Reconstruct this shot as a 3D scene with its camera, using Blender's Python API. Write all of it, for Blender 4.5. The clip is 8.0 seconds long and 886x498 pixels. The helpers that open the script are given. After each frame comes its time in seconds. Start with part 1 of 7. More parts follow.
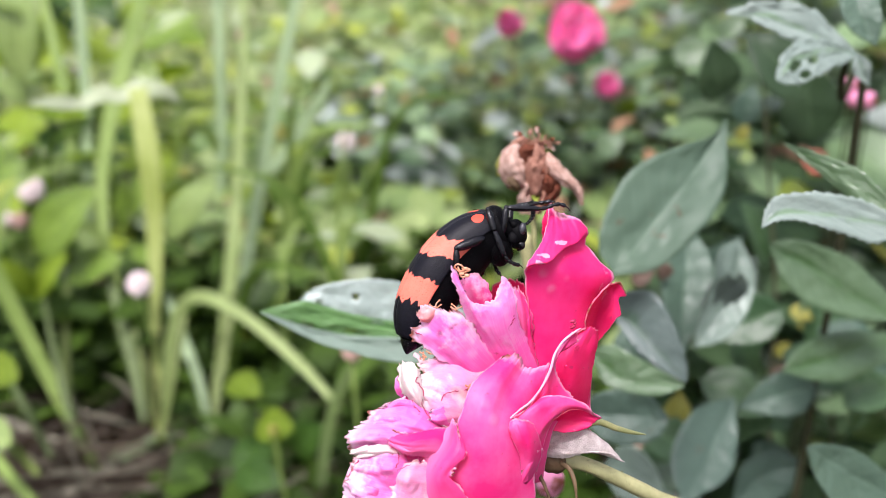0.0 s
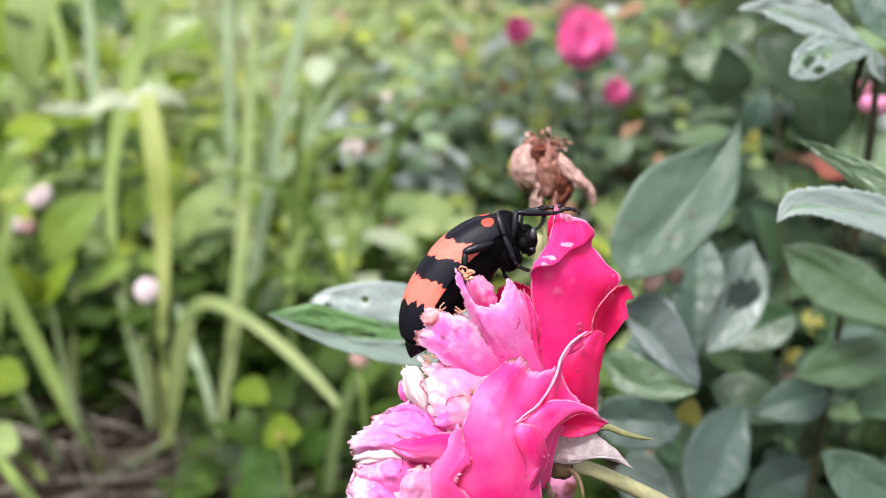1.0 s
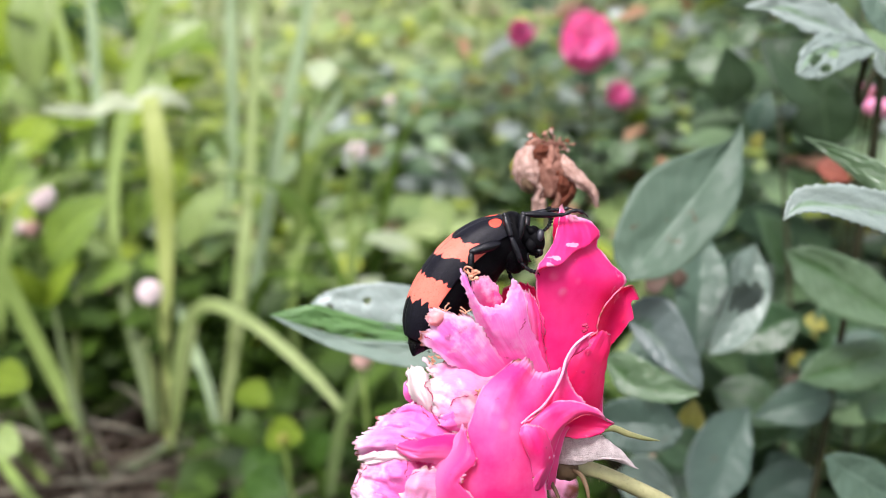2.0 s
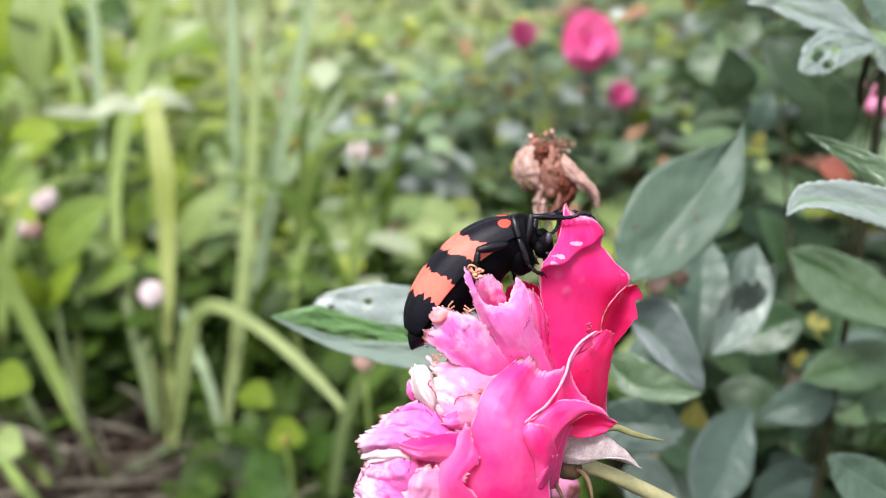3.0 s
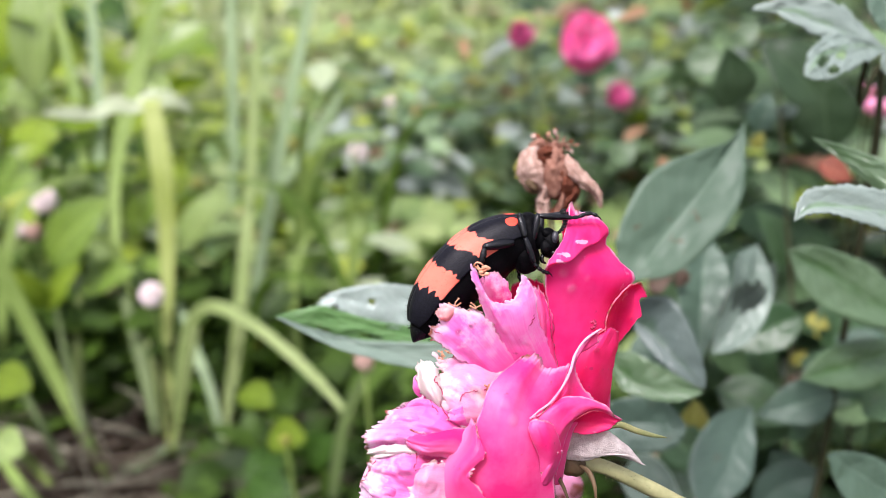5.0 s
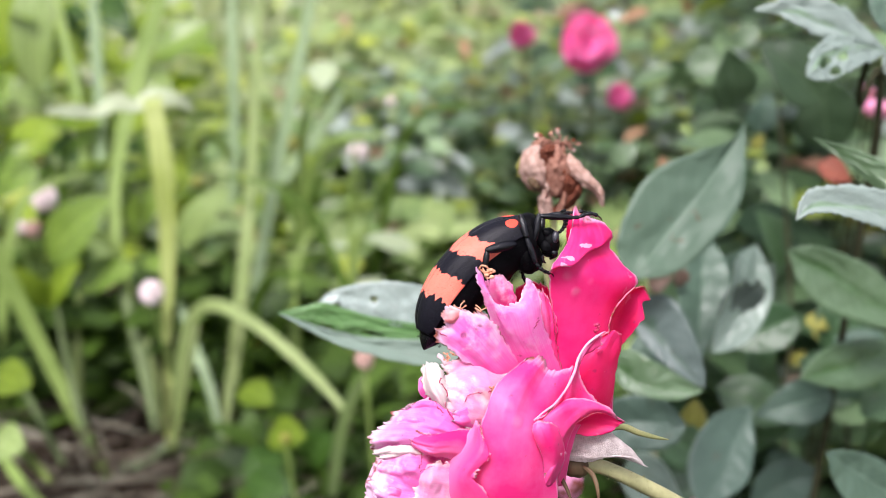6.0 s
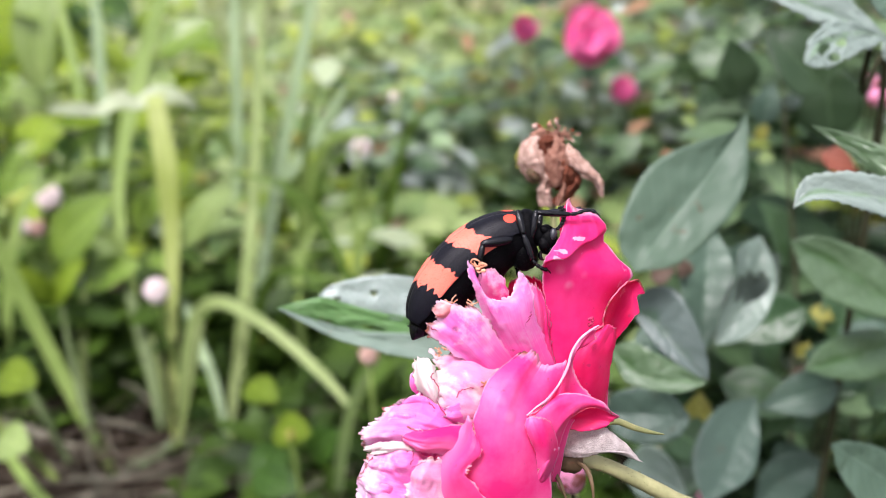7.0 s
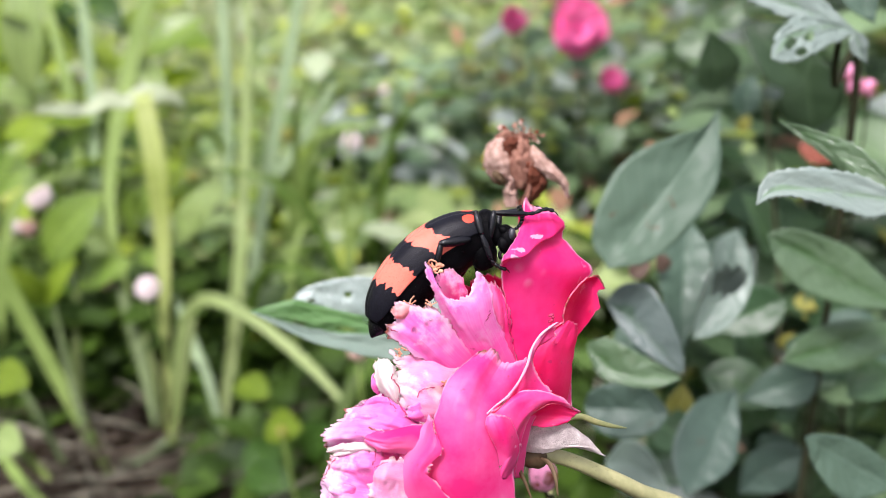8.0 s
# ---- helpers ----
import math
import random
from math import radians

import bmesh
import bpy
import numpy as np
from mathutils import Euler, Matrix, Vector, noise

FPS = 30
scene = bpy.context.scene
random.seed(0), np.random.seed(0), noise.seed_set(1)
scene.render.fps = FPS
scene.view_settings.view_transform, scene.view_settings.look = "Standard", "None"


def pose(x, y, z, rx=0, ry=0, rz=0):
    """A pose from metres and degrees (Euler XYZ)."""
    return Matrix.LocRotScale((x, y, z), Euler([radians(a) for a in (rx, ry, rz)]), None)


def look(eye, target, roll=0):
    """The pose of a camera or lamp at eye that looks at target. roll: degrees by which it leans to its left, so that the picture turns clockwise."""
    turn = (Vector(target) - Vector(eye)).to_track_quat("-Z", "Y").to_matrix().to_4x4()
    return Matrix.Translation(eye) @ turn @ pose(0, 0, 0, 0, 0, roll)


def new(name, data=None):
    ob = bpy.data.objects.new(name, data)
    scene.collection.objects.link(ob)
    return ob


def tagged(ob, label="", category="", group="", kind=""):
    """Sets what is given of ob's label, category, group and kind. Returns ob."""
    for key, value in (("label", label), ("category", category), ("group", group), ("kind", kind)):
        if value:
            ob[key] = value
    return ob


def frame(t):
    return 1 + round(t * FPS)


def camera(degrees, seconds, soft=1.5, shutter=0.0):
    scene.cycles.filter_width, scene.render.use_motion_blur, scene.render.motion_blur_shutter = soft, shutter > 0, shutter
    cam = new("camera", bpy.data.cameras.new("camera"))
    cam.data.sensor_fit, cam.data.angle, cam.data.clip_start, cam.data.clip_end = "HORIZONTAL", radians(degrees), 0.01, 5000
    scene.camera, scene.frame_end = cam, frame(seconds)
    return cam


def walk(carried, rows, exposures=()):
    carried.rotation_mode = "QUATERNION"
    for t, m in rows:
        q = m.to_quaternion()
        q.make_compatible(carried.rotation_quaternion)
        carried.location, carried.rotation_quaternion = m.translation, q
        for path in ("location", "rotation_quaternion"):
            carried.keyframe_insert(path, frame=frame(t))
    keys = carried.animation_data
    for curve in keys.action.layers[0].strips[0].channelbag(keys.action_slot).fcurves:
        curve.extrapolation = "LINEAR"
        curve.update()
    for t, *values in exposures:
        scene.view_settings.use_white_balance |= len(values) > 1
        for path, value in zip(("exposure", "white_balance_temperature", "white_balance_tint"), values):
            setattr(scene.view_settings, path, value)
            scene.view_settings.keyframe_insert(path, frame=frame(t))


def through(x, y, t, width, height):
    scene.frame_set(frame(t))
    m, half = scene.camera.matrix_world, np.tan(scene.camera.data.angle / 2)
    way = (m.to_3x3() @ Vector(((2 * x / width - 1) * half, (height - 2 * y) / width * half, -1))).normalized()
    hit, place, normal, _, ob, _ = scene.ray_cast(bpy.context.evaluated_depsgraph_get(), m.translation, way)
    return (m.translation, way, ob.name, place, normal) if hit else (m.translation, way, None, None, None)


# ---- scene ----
cam = camera(46.0, 8.0, soft=0.75)
cam.data.dof.use_dof = True
cam.data.dof.focus_distance = 0.158
cam.data.dof.aperture_fstop = 18.0
walk(cam, [
    (0, pose(0.00101, -0.00193, 0.40302, 69.253, -0.174, -0.631)),
    (0.5, pose(0.00104, -0.00266, 0.40224, 70.197, 0.028, 0.002)),
    (1, pose(0.00037, -0.00029, 0.40091, 69.716, -0.112, -0.223)),
    (1.5, pose(0.00037, -0.00025, 0.40039, 69.884, -0.251, -0.064)),
    (3, pose(0.00083, 0.00028, 0.40030, 69.929, -0.006, 0.049)),
    (3.5, pose(0.00000, 0.00000, 0.40000, 70.000, -0.000, 0.000)),
    (4, pose(-0.00050, -0.00021, 0.39995, 70.001, 0.111, -0.145)),
    (4.5, pose(-0.00021, -0.00030, 0.40050, 69.976, 0.129, -0.131)),
    (6, pose(-0.00125, -0.00273, 0.40059, 69.995, -0.255, -0.084)),
    (6.5, pose(-0.00080, -0.00251, 0.40067, 70.033, -0.086, -0.062)),
    (7, pose(0.00030, -0.00134, 0.39938, 69.771, 0.357, 0.072)),
    (7.5, pose(0.00297, -0.00124, 0.40086, 69.413, 0.741, -0.039)),
    (8, pose(0.00664, -0.00174, 0.40201, 69.226, 1.224, -0.282)),
], exposures=((0.0, 0.83, 6350, 19), (8.0, 0.83, 6350, 19)))

# ---- light: bright overcast day ----
world = bpy.data.worlds.new("overcast_sky")
scene.world = world
world.use_nodes = True
wn, wl = world.node_tree.nodes, world.node_tree.links
sky = wn.new("ShaderNodeTexSky")
sky.sky_type = "NISHITA"
sky.sun_disc = False
sky.sun_elevation = radians(60)
sky.sun_rotation = radians(203)
sky.dust_density = 4.0
grey = wn.new("ShaderNodeHueSaturation")
grey.inputs["Saturation"].default_value = 0.42
wl.new(sky.outputs[0], grey.inputs["Color"])
wl.new(grey.outputs[0], wn["Background"].inputs[0])
wn["Background"].inputs[1].default_value = 0.13
sun = new("sun", bpy.data.lights.new("sun", "SUN"))
sun.data.energy = 2.7
sun.data.angle = radians(18)
sun.data.color = (1.0, 0.98, 0.95)
sun.matrix_world = look((-0.45, -0.95, 2.3), (0, 0.1, 0.3))


# ---- materials ----
class Nodes:
    """Shorthand for building one node material."""

    def __init__(self, name, roughness=0.5, specular=0.5):
        self.mat = bpy.data.materials.new(name)
        self.mat.use_nodes = True
        self.tree = self.mat.node_tree
        self.bsdf = self.tree.nodes["Principled BSDF"]
        self.out = self.tree.nodes["Material Output"]
        self.bsdf.inputs["Roughness"].default_value = roughness
        self.bsdf.inputs["Specular IOR Level"].default_value = specular

    def add(self, kind):
        return self.tree.nodes.new(kind)

    def put(self, value, socket):
        if isinstance(value, bpy.types.NodeSocket):
            self.tree.links.new(value, socket)
        else:
            socket.default_value = value

    def coords(self, which="Object"):
        return self.add("ShaderNodeTexCoord").outputs[which]

    def scaled(self, vec, s):
        n = self.add("ShaderNodeMapping")
        self.put(vec, n.inputs["Vector"])
        n.inputs["Scale"].default_value = s
        return n.outputs[0]

    def noise(self, vec, scale, detail=3.0, rough=0.55):
        n = self.add("ShaderNodeTexNoise")
        self.put(vec, n.inputs["Vector"])
        n.inputs["Scale"].default_value = scale
        n.inputs["Detail"].default_value = detail
        n.inputs["Roughness"].default_value = rough
        return n.outputs["Fac"]

    def ramp(self, fac, a, b):
        n = self.add("ShaderNodeMapRange")
        n.clamp = True
        self.put(fac, n.inputs["Value"])
        n.inputs["From Min"].default_value = a
        n.inputs["From Max"].default_value = b
        return n.outputs[0]

    def math(self, op, a, b=0.0):
        n = self.add("ShaderNodeMath")
        n.operation = op
        self.put(a, n.inputs[0])
        self.put(b, n.inputs[1])
        return n.outputs[0]

    def mix(self, fac, a, b):
        n = self.add("ShaderNodeMix")
        n.data_type = "RGBA"
        self.put(fac, n.inputs["Factor"])
        for v, s in ((a, n.inputs[6]), (b, n.inputs[7])):
            self.put((*v, 1.0) if isinstance(v, tuple) else v, s)
        return n.outputs[2]

    def uv(self):
        n = self.add("ShaderNodeSeparateXYZ")
        self.put(self.coords("UV"), n.inputs[0])
        return n.outputs[0], n.outputs[1]

    def bump(self, height, strength, distance):
        n = self.add("ShaderNodeBump")
        n.inputs["Strength"].default_value = strength
        n.inputs["Distance"].default_value = distance
        self.put(height, n.inputs["Height"])
        self.put(n.outputs[0], self.bsdf.inputs["Normal"])

    def sheet(self, color, through_color, amount):
        """A thin sheet that lets part of the light through."""
        self.put(color, self.bsdf.inputs["Base Color"])
        tr = self.add("ShaderNodeBsdfTranslucent")
        self.put(through_color, tr.inputs["Color"])
        m = self.add("ShaderNodeMixShader")
        m.inputs[0].default_value = amount
        self.put(self.bsdf.outputs[0], m.inputs[1])
        self.put(tr.outputs[0], m.inputs[2])
        self.put(m.outputs[0], self.out.inputs["Surface"])


def petal_material(name, deep, light, bare, worn, rim, veins=0.5, scars=(), blush=None, hot=None):
    """deep and light: the two pinks; bare: bleached patches; worn, rim: how much of the petal is bleached."""
    n = Nodes(name, 0.42, 0.35)
    u, v = n.uv()
    uvc = n.coords("UV")
    obj = n.coords("Object")
    vein = n.noise(n.scaled(uvc, (38, 2.2, 1)), 1.0, 2.0)
    blotch = n.noise(obj, 160.0, 4.0)
    fine = n.noise(obj, 900.0, 3.0)
    col = n.mix(n.ramp(n.math("ADD", blotch, n.math("MULTIPLY", n.math("SUBTRACT", vein, 0.5), veins * 0.4)), 0.36, 0.68), deep, light)
    line = n.math("MULTIPLY", n.ramp(n.math("ABSOLUTE", n.math("SUBTRACT", n.noise(n.scaled(uvc, (26, 3.0, 1)), 1.0, 3.0), 0.5)), 0.022, 0.0), min(1.0, veins))
    col = n.mix(n.math("MULTIPLY", line, 0.55), col, tuple(c * k for c, k in zip(deep, (0.86, 0.45, 0.7))))
    bleached = n.ramp(n.math("ADD", n.noise(obj, 120.0, 5.0, 0.65), n.math("MULTIPLY", n.math("SUBTRACT", fine, 0.5), 0.25)), 0.62 - worn, 0.72 - worn)
    col = n.mix(n.math("MULTIPLY", bleached, 0.8), col, bare)
    # pale, browned margin
    edge = n.math("MAXIMUM", n.math("ABSOLUTE", n.math("SUBTRACT", n.math("MULTIPLY", u, 2.0), 1.0)), v)
    edge = n.math("ADD", edge, n.math("MULTIPLY", n.math("SUBTRACT", n.noise(obj, 420.0, 4.0), 0.5), 0.10))
    col = n.mix(n.math("MULTIPLY", n.ramp(edge, 1.0 - rim, 1.0 - rim * 0.3), 0.75), col, bare)
    brown = n.math("MULTIPLY", n.ramp(edge, 0.985 - 0.25 * rim, 1.0 - 0.1 * rim), n.ramp(n.noise(obj, 260.0, 3.0), 0.48, 0.58))
    col = n.mix(brown, col, (0.33, 0.10, 0.07))
    if hot:
        col = n.mix(n.math("MULTIPLY", n.ramp(n.math("ADD", v, n.math("MULTIPLY", n.math("SUBTRACT", n.math("ADD", blotch, vein), 1.0), 0.5)), 0.80, 0.25), 0.85), col, hot)
    if blush:
        col = n.mix(n.math("MULTIPLY", n.ramp(n.math("ADD", u, n.math("MULTIPLY", n.math("SUBTRACT", blotch, 0.5), 0.5)), 0.62, 0.05), 0.9), col, blush)
    for su, sv, ru, rv in scars:
        du = n.math("DIVIDE", n.math("SUBTRACT", u, su), ru)
        dv = n.math("DIVIDE", n.math("SUBTRACT", v, sv), rv)
        d = n.math("ADD", n.math("ADD", n.math("MULTIPLY", du, du), n.math("MULTIPLY", dv, dv)), n.math("MULTIPLY", n.math("SUBTRACT", n.noise(obj, 700.0, 5.0, 0.7), 0.5), 5.0))
        col = n.mix(n.math("MULTIPLY", n.ramp(d, 0.9, 0.6), 0.85), col, bare)
    spots = n.math("MULTIPLY", n.ramp(n.noise(obj, 700.0, 2.0), 0.70, 0.76), 0.5)
    col = n.mix(spots, col, (0.45, 0.04, 0.12))
    cells = n.add("ShaderNodeTexVoronoi")
    cells.inputs["Scale"].default_value = 330.0
    n.put(obj, cells.inputs["Vector"])
    blister = n.math("MULTIPLY", n.ramp(cells.outputs["Distance"], 0.36, 0.12), n.ramp(n.noise(obj, 140.0, 2.0), 0.52, 0.66))
    col = n.mix(n.math("MULTIPLY", blister, 0.30), col, bare)
    n.bump(n.math("ADD", n.math("ADD", n.math("MULTIPLY", vein, 0.12 * veins), n.math("MULTIPLY", blister, 0.6)), n.math("MULTIPLY", fine, 0.3)), 0.5, 0.0004)
    n.sheet(col, col, 0.40)
    return n.mat


def leaf_material(name, dark, light, rough=0.38, vary=0.25, through=0.22, veins=1.0, spots=0.0, spec=0.5, relief=0.55, rib_zone=None, motley=None):
    n = Nodes(name, rough, spec)
    u, v = n.uv()
    obj = n.coords("Object")
    geo = n.add("ShaderNodeNewGeometry")
    island = geo.outputs["Random Per Island"]
    big = n.noise(obj, 30.0, 4.0)
    fine = n.noise(obj, 420.0, 3.0)
    shade = n.math("ADD", n.math("MULTIPLY", big, 0.6), n.math("MULTIPLY", island, 0.55))
    col = n.mix(n.ramp(shade, 0.25, 0.95), dark, light)
    if motley:
        # some leaves coloured pale as painted highlights, some yellowing, a few dead
        lot = n.math("FRACT", n.math("MULTIPLY", island, 41.7))
        for colour, a, b in zip(motley, (0.86, 0.16, 0.04), (0.88, 0.14, 0.03)):
            col = n.mix(n.ramp(lot, a, b), col, colour)
    # side veins slant away from the midrib
    side = n.math("ABSOLUTE", n.math("SUBTRACT", u, 0.5))
    wave = n.math("SINE", n.math("MULTIPLY", n.math("SUBTRACT", v, n.math("MULTIPLY", side, 0.55)), 62.0))
    rib = n.ramp(wave, 0.86, 1.0)
    mid = n.ramp(side, 0.028, 0.008)
    lines = n.math("MAXIMUM", n.math("MULTIPLY", rib, 0.3), mid)
    col = n.mix(n.math("MULTIPLY", lines, 0.55 * veins), col, tuple(min(1.0, c * 1.6 + 0.04) for c in light))
    # greener patch along the midrib, painted where the sky sheen breaks off
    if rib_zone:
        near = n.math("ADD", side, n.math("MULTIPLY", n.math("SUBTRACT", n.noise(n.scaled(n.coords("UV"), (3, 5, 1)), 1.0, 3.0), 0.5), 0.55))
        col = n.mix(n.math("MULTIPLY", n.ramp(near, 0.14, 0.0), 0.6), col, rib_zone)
    if spots:
        s = n.ramp(n.noise(obj, 150.0, 3.0), 0.66, 0.72)
        col = n.mix(n.math("MULTIPLY", s, spots), col, (0.10, 0.05, 0.02))
    quilt = n.noise(n.scaled(n.coords("UV"), (7, 14, 1)), 1.0, 2.0)
    n.bump(n.math("ADD", n.math("MULTIPLY", fine, 0.35), n.math("ADD", n.math("MULTIPLY", quilt, 0.9), n.math("MULTIPLY", lines, -0.8))), relief, 0.0010)
    n.put(n.math("ADD", rough - 0.08, n.math("MULTIPLY", fine, 0.2)), n.bsdf.inputs["Roughness"])
    bright = n.add("ShaderNodeHueSaturation")
    bright.inputs["Value"].default_value = 1.5
    bright.inputs["Saturation"].default_value = 1.15
    n.put(col, bright.inputs["Color"])
    n.sheet(col, bright.outputs[0], through)
    return n.mat


def plain_material(name, a, b, scale, rough=0.6, spec=0.4, relief=0.3, depth=0.0005, through=0.0):
    n = Nodes(name, rough, spec)
    obj = n.coords("Object")
    island = n.add("ShaderNodeNewGeometry").outputs["Random Per Island"]
    big = n.noise(obj, scale, 4.0)
    fine = n.noise(obj, scale * 7, 3.0)
    mixed = n.math("ADD", n.math("MULTIPLY", big, 0.7), n.math("MULTIPLY", n.math("ADD", fine, island), 0.25))
    col = n.mix(n.ramp(mixed, 0.35, 0.85), a, b)
    n.bump(fine, relief, depth)
    if through:
        n.sheet(col, col, through)
    else:
        n.put(col, n.bsdf.inputs["Base Color"])
    return n.mat


def water_material():
    n = Nodes("clear_water", 0.02, 0.5)
    n.bsdf.inputs["Transmission Weight"].default_value = 1.0
    n.bsdf.inputs["IOR"].default_value = 1.33
    n.put(n.mix(n.noise(n.coords("Object"), 900.0), (0.96, 0.97, 0.98), (1.0, 1.0, 1.0)), n.bsdf.inputs["Base Color"])
    return n.mat


def elytron_material():
    n = Nodes("elytron_banded", 0.42, 0.16)
    u, v = n.uv()
    obj = n.coords("Object")
    wob = n.math("ADD", n.math("MULTIPLY", n.math("SUBTRACT", n.noise(n.scaled(n.coords("UV"), (5.0, 2.0, 1)), 1.0, 1.0, 0.5), 0.5), 0.14),
                 n.math("MULTIPLY", n.math("SUBTRACT", n.noise(obj, 1500.0, 3.0), 0.5), 0.035))
    band = None
    # two bands, which slant towards the shoulder on the flank
    for lo, hi, slant in ((0.285, 0.415, 0.10), (0.525, 0.685, 0.04)):
        along = n.math("ADD", n.math("ADD", v, n.math("MULTIPLY", u, slant)), wob)
        b = n.math("MULTIPLY", n.ramp(along, lo, lo + 0.008), n.ramp(along, hi + 0.008, hi))
        band = b if band is None else n.math("MAXIMUM", band, b)
    # round shoulder spot
    du = n.math("DIVIDE", n.math("SUBTRACT", u, 0.33), 0.21)
    dv = n.math("DIVIDE", n.math("SUBTRACT", v, 0.062), 0.036)
    dist = n.math("ADD", n.math("MULTIPLY", du, du), n.math("MULTIPLY", dv, dv))
    spot = n.ramp(n.math("ADD", dist, n.math("MULTIPLY", n.noise(obj, 1500.0, 2.0), 0.4)), 1.3, 1.1)
    fine = n.noise(obj, 6500.0, 2.0)
    pits = n.noise(obj, 4200.0, 2.0)
    orange = n.mix(n.ramp(n.math("ADD", n.noise(obj, 300.0, 3.0), n.math("MULTIPLY", fine, 0.4)), 0.4, 1.0), (0.85, 0.14, 0.095), (0.88, 0.225, 0.16))
    orange = n.mix(n.math("MULTIPLY", n.ramp(pits, 0.55, 0.7), 0.35), orange, (0.58, 0.09, 0.05))
    black = n.mix(n.ramp(n.math("ADD", fine, n.math("MULTIPLY", pits, 0.6)), 0.6, 1.1), (0.0010, 0.0010, 0.0018), (0.013, 0.013, 0.021))
    col = n.mix(band, black, orange)
    col = n.mix(spot, col, (0.85, 0.075, 0.045))
    n.put(col, n.bsdf.inputs["Base Color"])
    n.bump(n.math("ADD", n.math("ADD", fine, n.math("MULTIPLY", pits, 0.8)), n.math("MULTIPLY", n.noise(n.scaled(n.coords("UV"), (14, 1, 1)), 1.0, 1.0), 0.4)), 0.5, 0.00009)
    return n.mat


